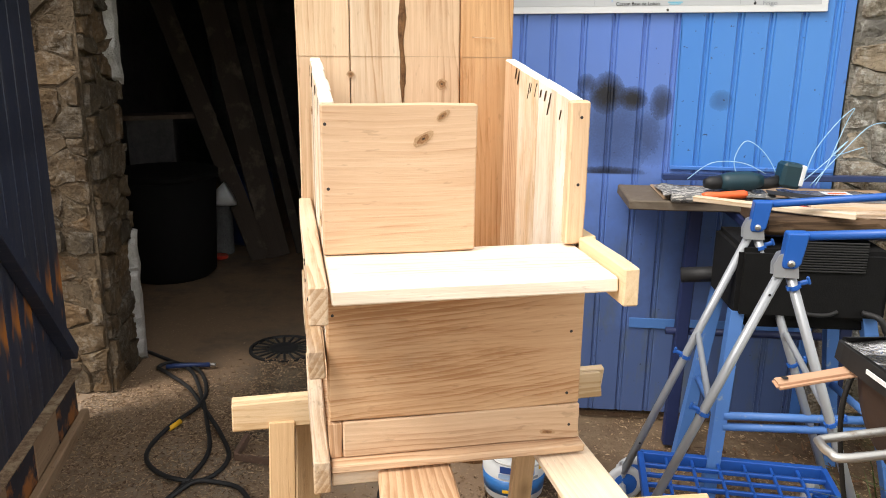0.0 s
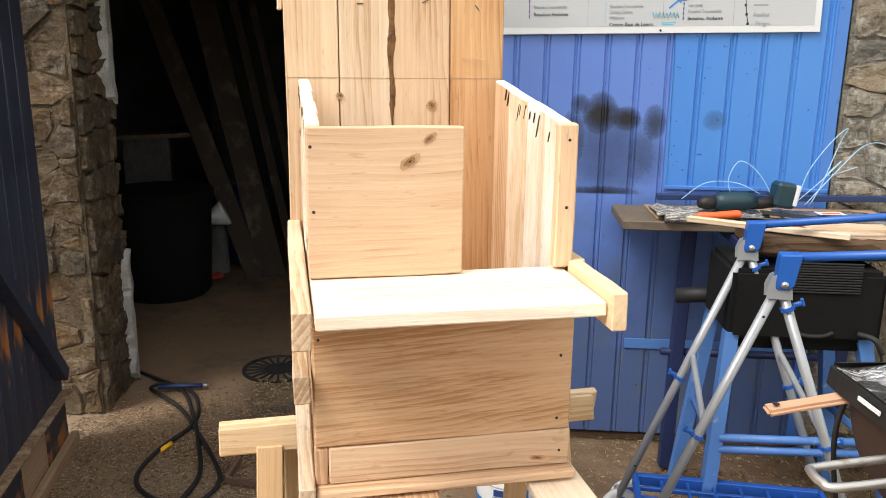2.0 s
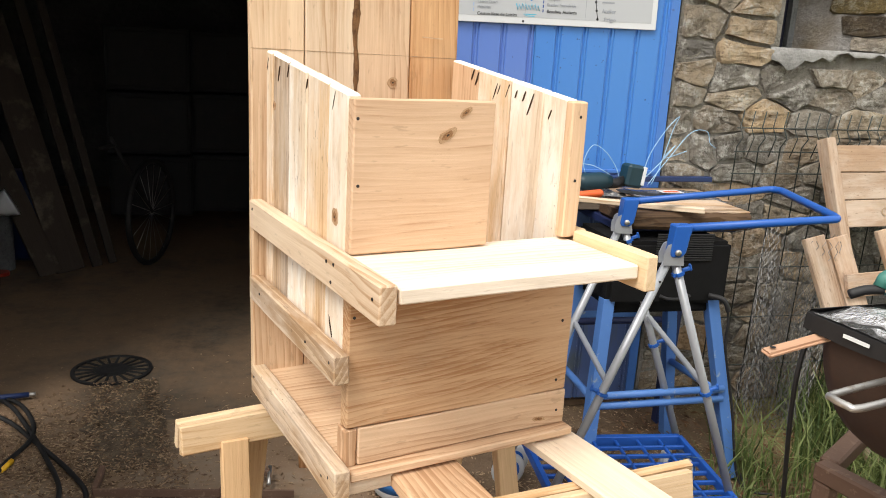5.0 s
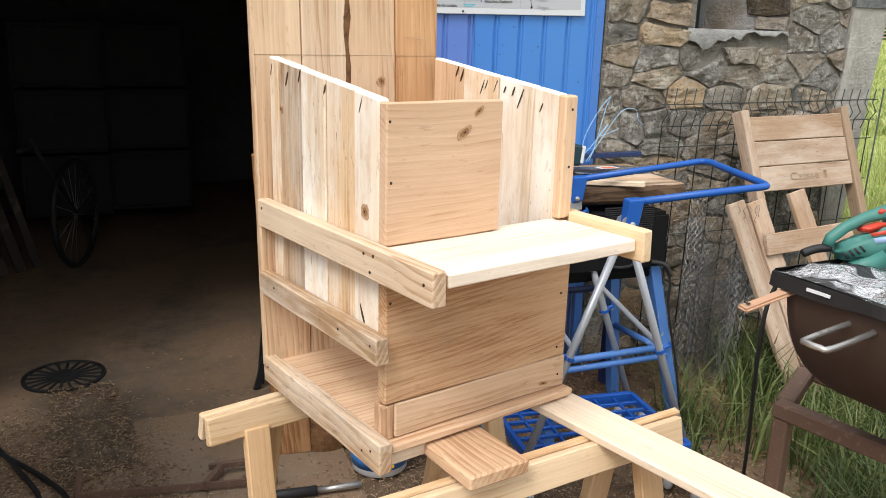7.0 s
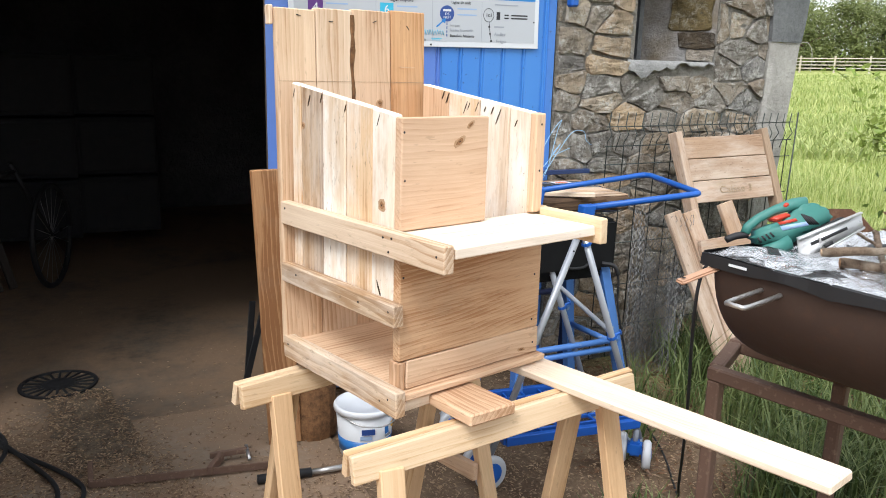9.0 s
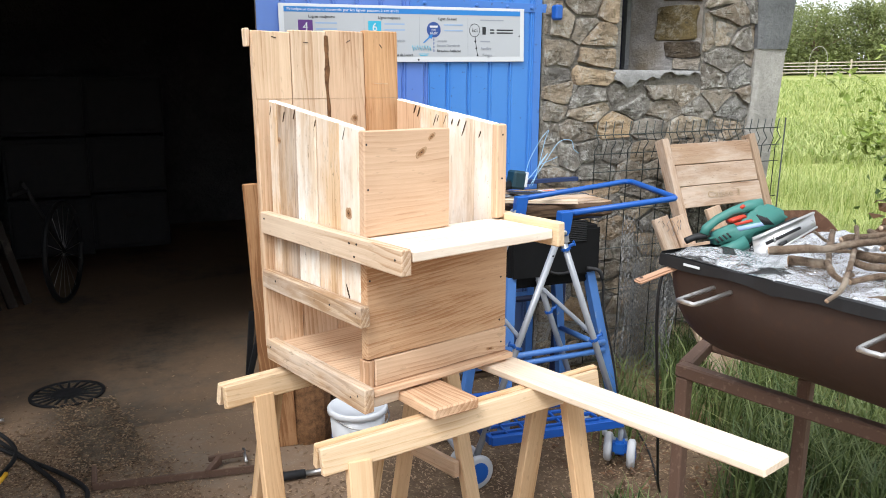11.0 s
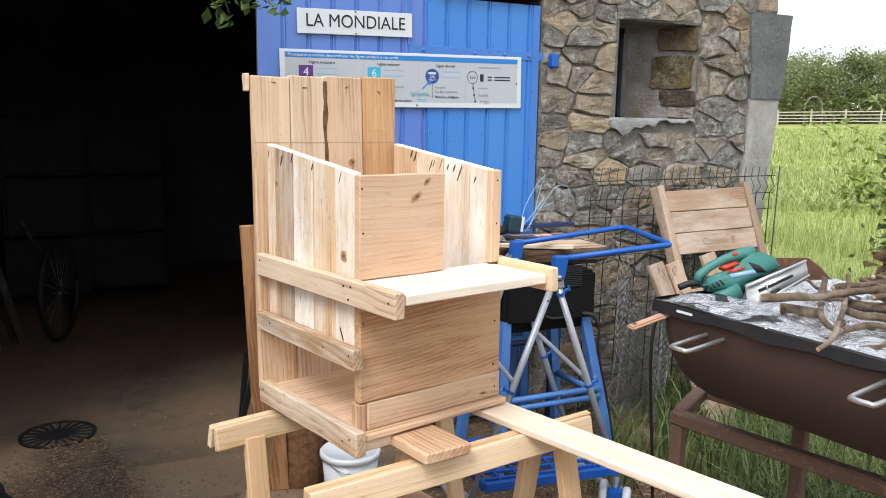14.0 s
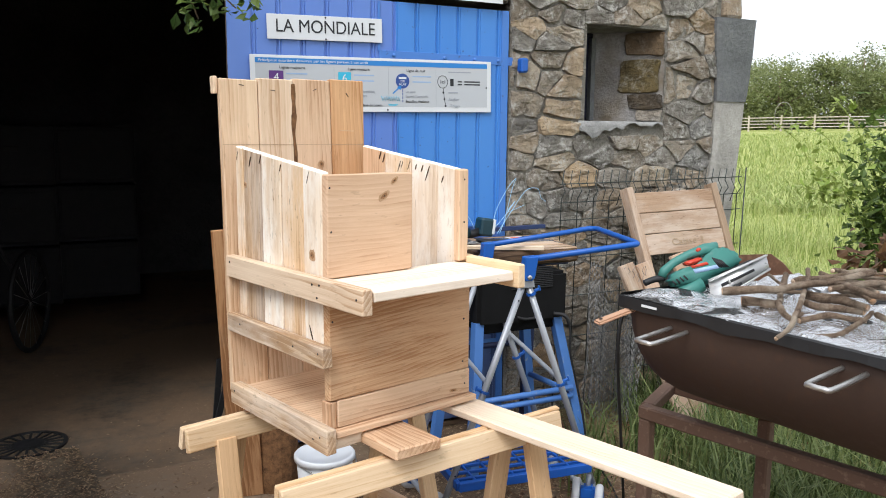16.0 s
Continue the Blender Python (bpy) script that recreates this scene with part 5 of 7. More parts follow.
    bar(0.945, 0.085, 0.018, 0.034, INK, 0.003, "stroke")
    for x, w in ((0.985, 0.022), (1.02, 0.085)):
        bar(x, 0.095, w, 0.006, INK, 0.003, "stroke")
        bar(x, 0.108, w, 0.006, INK, 0.003, "stroke")
    bar(0.935, 0.052, 0.12, 0.005, INK_GREY, 0.003, "stroke")
    tube("line", b, [M @ Vector(p) for p in ((0.908, -0.0034, -0.13), (0.911, -0.0034, -0.158), (0.915, -0.0034, -0.186), (0.921, -0.0034, -0.214))], 0.0012, INK, 5)
    for x, y in ((0.909, 0.15), (0.914, 0.181), (0.920, 0.212)):
        raw("dot", *lathe([(0.005, 0), (0.004, 0.001)], 10), INK, b, M @ pose(x, -0.003, -y, 90))
    bar(0.935, 0.147, 0.05, 0.006, INK_GREY, 0.003, "stroke")
    txt(0.935, 0.182, "Atelier", 0.022, INK_GREY, 0.058)
    txt(0.945, 0.212, "Frigo", 0.02, INK_GREY, 0.05)
    for x, y in ((0.625, 0.232), (1.14, 0.125)):
        raw("rivet", *lathe([(0.0045, 0), (0.003, 0.002)], 8), NAIL, b, M @ pose(x, -0.002, -y, 90))


sign_parts()


# ---- what lies on the bench ----
def bench_things():
    P, W3 = wall_pt, WALL.to_3x3()
    e = lambda s, y, z: W3 @ Vector((s, y, z))
    t = thing("cordless_drill", tuple(P(0.36, -0.2, 0.97)), "dark teal cordless drill lying on the bench papers", "drill")
    ax = [P(0.12, -0.24, 1.005), P(0.42, -0.20, 1.02)]
    tube("chuck", t, [P(0.145, -0.24, 1.0), P(0.165, -0.237, 1.002), P(0.20, -0.232, 1.005)], 0.02, BLACK, 14, radii=[0.014, 0.022, 0.024])
    tube("body", t, [P(0.20, -0.232, 1.005), P(0.225, -0.23, 1.006), P(0.30, -0.222, 1.01), P(0.34, -0.217, 1.01)], 0.03, TEAL_TOOL, 16, radii=[0.024, 0.032, 0.033, 0.022])
    tube("grip", t, [P(0.30, -0.22, 1.0), P(0.36, -0.21, 1.0), P(0.41, -0.2, 1.01)], 0.02, BLACK, 12, radii=[0.02, 0.019, 0.022])
    part("battery", bm_box(0.075, 0.07, 0.085, 0.01), TEAL_TOOL, t, "", at_wall(0.435, -0.2, 1.03, 0, 8, 5))
    part("battery_label", bm_box(0.012, 0.05, 0.07, 0.002), WHITE, t, "", at_wall(0.466, -0.214, 1.032, 0, 8, 5))
    s = thing("screwdriver", tuple(P(0.25, -0.3, 0.96)), "flat chisel with a bright orange plastic handle", "chisel")
    tube("handle", s, [P(0.12, -0.33, 0.972), P(0.135, -0.33, 0.974), P(0.18, -0.33, 0.976), P(0.255, -0.325, 0.982), P(0.265, -0.325, 0.982)], 0.014, ORANGE, 12, radii=[0.010, 0.014, 0.013, 0.0145, 0.010])
    part("blade", bm_box(0.16, 0.022, 0.003, 0.0005), STEEL, s, "grey steel blade", at_wall(0.34, -0.33, 0.973, 0, 3, 3))
    board("batten", thing("batten", tuple(P(0.35, -0.5, 0.93)), "thin pale pine batten lying on the slab", "batten"), P(0.070, -0.435, 0.985), P(0.478, -0.655, 0.987), 0.03, 0.018, W3 @ Vector((0, 1, 0)), PINE_PALE)
    # crumpled newspaper and tool blister
    for nm, lab, cat, s0, s1, y0, y1, z, mat, amp in (("newspaper", "crumpled printed newspaper under the tools", "newspaper", 0.0, 0.36, -0.33, -0.12, 0.972, PAPER, 0.016), ("plastic_bag", "clear plastic pouch with a paper label", "bag", 0.42, 0.74, -0.38, -0.13, 0.966, PLASTIC, 0.008)):
        th = thing(nm, tuple(P((s0 + s1) / 2, (y0 + y1) / 2, z)), lab, cat)
        v, f = [], []
        for k in (0, 1):
            for j in range(9):
                for i in range(13):
                    ss, yy = s0 + (s1 - s0) * i / 12, y0 + (y1 - y0) * j / 8
                    v.append(P(ss + 0.01 * noise.noise(Vector((j, 5, 0))), yy, z + amp * noise.noise(Vector((i * 0.5, j * 0.6, s0 * 9))) - 0.002 * k))
        for j in range(8):
            for i in range(12):
                q = (j * 13 + i, j * 13 + i + 1, (j + 1) * 13 + i + 1, (j + 1) * 13 + i)
                f += [q, tuple(117 + a for a in reversed(q))]
        rim = [i for i in range(13)] + [j * 13 + 12 for j in range(1, 9)] + [8 * 13 + i for i in range(11, -1, -1)] + [j * 13 for j in range(7, 0, -1)]
        for a, c in zip(rim, rim[1:] + rim[:1]):
            f.append((a, 117 + a, 117 + c, c))
        raw("sheet", v, f, mat, th, None, "", True)
        if nm == "newspaper":
            tube("fold", th, [P(0.02, -0.34, 0.965), P(0.08, -0.335, 0.965), P(0.14, -0.33, 0.963)], 0.014, PAPER, 10)
        else:
            part("paper_label", bm_box(0.09, 0.05, 0.001, 0), WHITE, th, "", at_wall(0.58, -0.24, 0.978, 0, 0, 4))
            part("label_print", bm_box(0.06, 0.02, 0.001, 0), ORANGE, th, "", at_wall(0.58, -0.25, 0.9792, 0, 0, 4))
    bl = thing("saw_blade", tuple(P(0.5, -0.33, 0.975)), "flat dark steel scraper lying on the papers", "scraper")
    part("plate", bm_box(0.24, 0.06, 0.002, 0.0005), STEEL_DARK, bl, "", at_wall(0.45, -0.33, 0.981, 2, 4, -8))
    pn = thing("pencil", tuple(P(0.5, -0.42, 0.96)), "short red carpenter pencil", "pencil")
    tube("shaft", pn, [P(0.36, -0.50, 0.984), P(0.40, -0.555, 0.983)], 0.004, RED, 6)
    g = thing("blue_angle_bar", tuple(P(0.4, -0.06, 0.99)), "dark blue steel bar lying along the door", "bar")
    part("bar", bm_box(0.82, 0.03, 0.02, 0.002), STRAP_DARK, g, "", at_wall(0.45, -0.055, 0.995, 0, -0.8, 0))
    st = thing("string_tangle", tuple(P(0.55, -0.12, 1.05)), "tangle of pale blue baler twine rising from the bench", "string")
    loops = [[(0.50, -0.15, 0.99), (0.53, -0.14, 1.10), (0.60, -0.12, 1.20), (0.66, -0.1, 1.25), (0.64, -0.1, 1.20), (0.58, -0.14, 1.06), (0.54, -0.16, 0.99)],
             [(0.52, -0.17, 0.99), (0.62, -0.14, 1.10), (0.72, -0.10, 1.19), (0.80, -0.08, 1.195), (0.82, -0.08, 1.15), (0.85, -0.08, 1.13)],
             [(0.30, -0.12, 0.985), (0.27, -0.12, 1.06), (0.30, -0.12, 1.13), (0.35, -0.13, 1.11), (0.40, -0.13, 1.05), (0.42, -0.14, 0.995)],
             [(0.12, -0.1, 0.99), (0.20, -0.1, 1.05), (0.30, -0.12, 1.055), (0.38, -0.13, 1.02)],
             [(0.48, -0.16, 0.985), (0.57, -0.15, 1.07), (0.64, -0.13, 1.14), (0.60, -0.13, 1.09), (0.70, -0.12, 1.12)]]
    for lp_ in loops:
        tube("twine", st, smooth_path([P(*p) for p in lp_], 6), 0.0017, STRING, 5)


def paper_mat():
    m = Mat("newsprint", 0.8)
    n1 = m.noise((30, 160, 160), None, 2)
    m.color(m.mix(m.grey(n1, 0.5, 0.56), (0.10, 0.10, 0.10), (0.42, 0.40, 0.37)))
    return m.m


def plastic_mat():
    m = Mat("clear_pouch", 0.15)
    m.color((0.20, 0.20, 0.21))
    m.bump(m.noise(20.0, None, 3), 0.3, 0.005)
    return m.m


PAPER, PLASTIC = paper_mat(), plastic_mat()
STRAP_DARK = painted("dark_blue_steel", (0.012, 0.03, 0.11), 0.4)
bench_things()


# ---- what lies on the barbecue ----
def foil_mat():
    m = Mat("silver_foil", 0.26, 0.9)
    n1, n2 = m.noise(13.0, None, 5, 0.7), m.noise(5.0, None, 3)
    m.color(m.mix(m.grey(n2, 0.585, 0.60), (0.72, 0.72, 0.73), (0.02, 0.02, 0.02)))
    mt = m.ramp(n2, [(0.585, (0.93, 0.93, 0.93)), (0.60, (0, 0, 0))])
    m.l.new(mt, m.b.inputs["Metallic"])
    m.bump(n1, 0.9, 0.03)
    return m.m


FOIL = foil_mat()


def foil():
    th = thing("foil_sheet", tuple(bq(0, 0.5, 1.03)), "crinkled silver sheet with black underside spread over the drum", "sheet")
    nx, ny = 40, 72
    v, f = [], []
    for j in range(ny + 1):
        for i in range(nx + 1):
            x = -0.385 + 0.70 * i / nx
            y = 0.0 + 1.3 * j / ny
            cr = noise.noise(Vector((x * 9, y * 9, 1))) * 0.016 + (0.4 - abs(noise.noise(Vector((x * 15, y * 15, 5))))) * 0.022 + noise.noise(Vector((x * 40, y * 40, 5))) * 0.005 - 0.006
            z = 1.046 + cr - 0.02 * max(0, 1 - abs(x) / 0.3)
            z += 0.008 * math.exp(-((y - 0.12) / 0.12) ** 2) * (0.4 + 0.6 * math.exp(-((x + 0.1) / 0.2) ** 2))
            if i == 0:
                x, z = x - 0.008, 1.046 - 0.012 * (y > 0.34) + 0.003 * noise.noise(Vector((y * 7, 0, 0)))
            v.append(bq(x, y + 0.012 * noise.noise(Vector((x * 6, 9, 0))), z))
    w = nx + 1
    for j in range(ny):
        for i in range(nx):
            f.append((j * w + i, j * w + i + 1, (j + 1) * w + i + 1, (j + 1) * w + i))
    s = raw("silver_face", v, f, FOIL, th, None, "", True)
    # hanging black hem along the near edge; past y 0.34 it stands for shadow
    v, f = [], []
    for j in range(ny + 1):
        y = -0.012 + 1.31 * j / ny
        dz = 0.014 * noise.noise(Vector((y * 7, 2, 0)))
        big = 0.004 if y < 0.34 else 0.0
        for x, z in ((-0.386, 1.046), (-0.394, 1.043), (-0.397, 1.020 - big + dz), (-0.391, 1.019 - big + dz)):
            v.append(bq(x + 0.004 * noise.noise(Vector((y * 16, 8, 0))), y, z))
    for j in range(ny):
        for i in range(3):
            f.append((j * 4 + i, j * 4 + i + 1, (j + 1) * 4 + i + 1, (j + 1) * 4 + i))
    raw("black_hem", v, f, BLACK, th, None, "folded black plastic hem")
    v, f = [], []
    for i in range(15):
        x = -0.39 + 0.5 * i / 14
        d = 0.010 * noise.noise(Vector((x * 11, 6, 0)))
        for y, z in ((0.01, 1.056), (-0.008, 1.05), (-0.011, 1.018 + d), (-0.006, 1.016 + d)):
            v.append(bq(x, y, z))
    for i in range(14):
        for k in range(3):
            f.append((i * 4 + k, (i + 1) * 4 + k, (i + 1) * 4 + k + 1, i * 4 + k + 1))
    raw("black_hem", v, f, BLACK, th, None, "folded black plastic hem")
    part("white_print", bm_box(0.05, 0.002, 0.006, 0), WHITE, th, "", BBQ @ pose(-0.399, -0.10, 1.032, 0, 0, 90))


foil()


def jigsaw():
    X, N, Z = Vector((0.766, -0.643, 0.03)).normalized(), Vector((-0.60, -0.72, 0.35)), Vector((0, 0, 1))
    Z = (Z - X * Z.dot(X)).normalized()
    N = X.cross(Z) if X.cross(Z).dot(N) > 0 else Z.cross(X)
    tilt = Matrix.Rotation(radians(-14), 4, X)
    m = Matrix((X, N, Z)).transposed().to_4x4()
    m = tilt @ m
    m.translation = Vector((0.998, -0.349, 1.084))
    k = 0.00066
    j = thing("jigsaw", (0.995, -0.345, 1.06), "green electric jigsaw lying on its side on the foil", "jigsaw")

    def prof(name, pts, t0, t1, mat, bev=0.008, label=""):
        bm = bmesh.new()
        q = [((x - 500) * k, (190 - y) * k) for x, y in pts]
        a = [bm.verts.new((x, t0, z)) for x, z in q]
        fc = bm.faces.new(a)
        r = bmesh.ops.extrude_face_region(bm, geom=[fc])
        for v in r["geom"]:
            if isinstance(v, bmesh.types.BMVert):
                v.co.y = t1
        bmesh.ops.recalc_face_normals(bm, faces=bm.faces[:])
        if bev:
            bmesh.ops.bevel(bm, geom=bm.edges[:], offset=bev, segments=2, affect="EDGES", clamp_overlap=True)
        return part(name, bm, mat, j, label, m, True)

    prof("shell", [(345, 200), (400, 170), (480, 150), (520, 100), (560, 80), (610, 92), (650, 122), (655, 155), (600, 190), (520, 215), (490, 250), (440, 245), (380, 250), (345, 235)], -0.03, 0.034, GREEN_TOOL, 0.010)
    tube("handle", j, [m @ Vector(((x - 500) * k, 0, (190 - y) * k)) for x, y in ((325, 200), (335, 175), (380, 140), (440, 110), (510, 88), (560, 90))], 0.018, GREEN_TOOL, 12, radii=[0.012, 0.0125, 0.012, 0.012, 0.016, 0.022])
    tube("dust_tube", j, [m @ Vector(((x - 500) * k, 0.022, (190 - y) * k)) for x, y in ((480, 235), (420, 262), (372, 285))], 0.019, GREEN_TOOL, 16, radii=[0.022, 0.019, 0.0195])
    tube("tube_mouth", j, [m @ Vector(((x - 500) * k, 0.0222, (190 - y) * k)) for x, y in ((376, 283), (370.5, 285.6))], 0.016, BLACK, 16)
    prof("trigger", [(415, 150), (425, 138), (480, 122), (495, 135), (440, 158)], -0.012, 0.024, RED, 0.003, "red trigger button")
    prof("lock_button", [(465, 95), (480, 80), (495, 90), (480, 102)], -0.008, 0.016, RED, 0.002)
    prof("name_plate", [(440, 175), (540, 158), (552, 172), (450, 192)], 0.033, 0.0355, INK_PALE, 0)
    prof("brand_bar", [(430, 160), (500, 145), (508, 155), (440, 170)], 0.033, 0.0355, RED, 0)
    for i in range(5):
        prof("vent_slot", [(520 + i * 9, 128 + i * 3), (526 + i * 9, 126 + i * 3), (556 + i * 9, 168), (551 + i * 9, 171)], 0.0335, 0.0352, BLACK, 0)
    for i in range(4):
        prof("vent_slot", [(350 + i * 16, 222 - i * 7), (356 + i * 16, 218 - i * 7), (372 + i * 16, 236 - i * 7), (366 + i * 16, 240 - i * 7)], 0.0335, 0.0352, BLACK, 0)
    tube("cable_boot", j, smooth_path([m @ Vector(((x - 500) * k, 0, (190 - y) * k)) for x, y in ((335, 205), (290, 210), (250, 225))], 4), 0.009, RUBBER, 8)
    # sole plate with its slots
    prof("sole_plate", [(490, 220), (735, 122), (745, 180), (520, 305), (500, 300)], 0.052, 0.056, STEEL_BRIGHT, 0, "bright pressed steel sole plate")
    prof("sole_lip", [(488, 222), (734, 124), (734, 132), (490, 231)], 0.056, 0.066, STEEL_BRIGHT, 0)
    prof("sole_lip", [(520, 304), (745, 180), (745, 188), (520, 312)], 0.056, 0.064, STEEL_BRIGHT, 0)
    prof("slot", [(540, 240), (680, 180), (684, 190), (545, 252)], 0.0562, 0.0575, BLACK, 0)
    prof("slot", [(590, 250), (625, 234), (630, 246), (597, 262)], 0.0562, 0.0575, BLACK, 0)
    prof("foot_block", [(560, 190), (680, 140), (690, 185), (575, 240)], 0.020, 0.052, STEEL_DARK, 0.003)
    tube("blade_screw", j, [m @ Vector(((x - 500) * k, 0.058, (190 - y) * k)) for x, y in ((572, 232), (576, 231))], 0.008, STEEL, 8)


STEEL_BRIGHT = painted("bright_steel", (0.68, 0.68, 0.67), 0.3, (0.4, 0.38, 0.36), 0.8, 30)
jigsaw()

STICKS = [
    ([(0.781, -0.531, 1.085), (0.933, -0.64, 1.1), (1.176, -0.723, 1.12)], 0.016),
    ([(1.103, -0.552, 1.08), (1.349, -0.661, 1.1)], 0.012),
    ([(1.199, -0.552, 1.1), (0.708, -0.746, 1.078), (0.597, -0.757, 1.052)], 0.01),
    ([(1.273, -0.454, 1.07), (0.839, -0.643, 1.07), (0.761, -0.707, 1.062), (0.804, -0.713, 1.062)], 0.012),
    ([(0.767, -0.727, 1.06), (0.853, -0.767, 1.06), (0.864, -0.825, 1.06)], 0.012),
    ([(0.68, -0.803, 1.048), (0.75, -0.833, 1.055), (0.915, -0.824, 1.07)], 0.01),
    ([(0.858, -0.544, 1.06), (0.902, -0.608, 1.06)], 0.02),
    ([(0.999, -0.641, 1.07), (0.946, -0.808, 1.07)], 0.018),
    ([(1.074, -0.679, 1.09), (0.95, -0.819, 1.09)], 0.015),
    ([(1.264, -0.405, 1.06), (1.058, -0.55, 1.07)], 0.007),
    ([(0.959, -0.654, 1.055), (0.946, -0.799, 1.055)], 0.016),
    ([(1.154, -0.685, 1.09), (1.043, -0.785, 1.09)], 0.01),
    ([(1.4, -0.525, 1.07), (1.425, -0.543, 1.07), (1.34, -0.684, 1.07)], 0.012),
]

for _i in range(24):
    _a = BBQ @ Vector((RND.uniform(-0.16, 0.26), -RND.uniform(0.20, 0.66), 1.060 + 0.0028 * _i))
    _d = Matrix.Rotation(RND.uniform(-0.9, 0.9), 3, "Z") @ (BA * 0.5 + BC * 0.12)
    STICKS.append(([tuple(_a), tuple(_a + _d * 0.4 + Vector((0.01, 0.02, 0.012))), tuple(_a + _d * RND.uniform(0.7, 1.0) + Vector((0, 0, 0.02)))], RND.uniform(0.004, 0.013)))


def sticks():
    for pts, r in STICKS:
        path = smooth_path(pts, 7)
        path = [p + Vector((noise.noise(p * 14), noise.noise(p * 14 + Vector((5, 0, 0))), noise.noise(p * 14 + Vector((0, 9, 0))))) * r * 0.75 for p in path]
        rad = [0.66 * r * (1.0 - 0.25 * i / len(path)) * (1 + 0.22 * noise.noise(p * 30)) for i, p in enumerate(path)]
        s = thing("branch", tuple(path[0]), "dry brown branch of firewood on the foil", "branch", "firewood on the barbecue")
        tube("wood", s, path, r, BARK, 9, "", rad)
        for q in (0, -1):
            p, d = path[q], (path[q] - path[1 if q == 0 else -2]).normalized()
            tube("cut_end", s, [p, p + d * 0.0015], r * 0.6, PINE_GREY, 9, "", [rad[q] * 0.88] * 2)


sticks()
sp_ = thing("spatula", (0.68, -0.28, 0.99), "reddish wooden spatula handle sticking out of the drum", "spatula")
board("handle", sp_, (0.632, -0.270, 0.984), (0.80, -0.315, 1.024), 0.026, 0.010, (0.3, 0.9, 0.15), WOODEN_HANDLE, 0.004, 0.001, seg=2)
raw("hole", *lathe([(0.005, 0), (0.005, 0.0008)], 10), BLACK, sp_, Matrix.Translation((0.645, -0.2745, 0.9955)))
ck = thing("hanging_cable", (1.2, 0.0, 0), "black cable hanging from the drum to the ground", "cable")
tube("cable", ck, smooth_path([(0.83, -0.26, 1.03), (0.795, -0.235, 0.98), (0.80, -0.22, 0.85), (0.95, -0.14, 0.5), (1.18, 0.0, 0.15), (1.34, 0.10, 0.012), (1.6, 0.35, 0.01), (1.9, 0.75, 0.01)], 6), 0.0045, RUBBER, 6)


# ---- on the ground by the trestles ----
def bucket():
    b = thing("bucket", (0.655, 1.06, 0), "white plastic paint bucket with a blue label on the soil", "bucket")
    M = pose(0.655, 1.06, 0.0)
    raw("body", *lathe([(0.092, 0.0), (0.098, 0.006), (0.112, 0.185)], 32), WHITE, b, M, "", True)
    raw("label_band", *lathe([(0.1006, 0.028), (0.1052, 0.082)], 32), LABEL_BLUE, b, M, "blue printed label band", True)
    for i, (a, z, w, h, mt) in enumerate(((-118, 0.125, 0.05, 0.022, INK_NAVY), (-122, 0.10, 0.045, 0.016, INK_PALE), (-75, 0.12, 0.02, 0.03, LABEL_BLUE), (-55, 0.13, 0.018, 0.02, YELLOW), (-70, 0.095, 0.035, 0.008, INK_GREY), (-110, 0.045, 0.06, 0.01, YELLOW))):
        part("label_print", bm_box(w, 0.002, h, 0), mt, b, "", M @ pose(0, 0, z, 0, 0, a + 90) @ pose(0, -0.0985 - 0.075 * z - 0.0005, 0, -4.3))
    raw("lid", *lathe([(0.114, 0.182), (0.121, 0.184), (0.121, 0.20), (0.116, 0.206), (0.108, 0.206), (0.104, 0.199), (0.03, 0.199)], 32), WHITE, b, M, "white snap-on lid", True)
    tube("handle", b, smooth_path([(0.655 + 0.118, 1.03, 0.185), (0.74, 0.965, 0.16), (0.66, 0.93, 0.15), (0.57, 0.965, 0.16), (0.537, 1.05, 0.185)], 5), 0.0028, STEEL, 6)


bucket()
lg = thing("log_block", (0.64, 1.30, 0), "dark upright log standing behind the bucket", "log")
raw("log", *lathe([(0.10, 0), (0.105, 0.05), (0.098, 0.2), (0.10, 0.30), (0.09, 0.31)], 14), BARK_DARK, lg, pose(0.58, 1.33, 0))
BROWN_STRONG = wood("strong_grained_board", (0.52, 0.32, 0.17), (0.25, 0.125, 0.055), 0.3, 1.4, ring=34, wave=7.0, flame=0.5)
tb = thing("tall_board", (0.45, 1.36, 0), "tall brown board with strong grain standing at the door edge", "board")
board("board", tb, (0.443, 1.307, 0.0), (0.388, 1.303, 1.094), 0.126, 0.027, (0.9, -0.43, 0), BROWN_STRONG, 0.003)


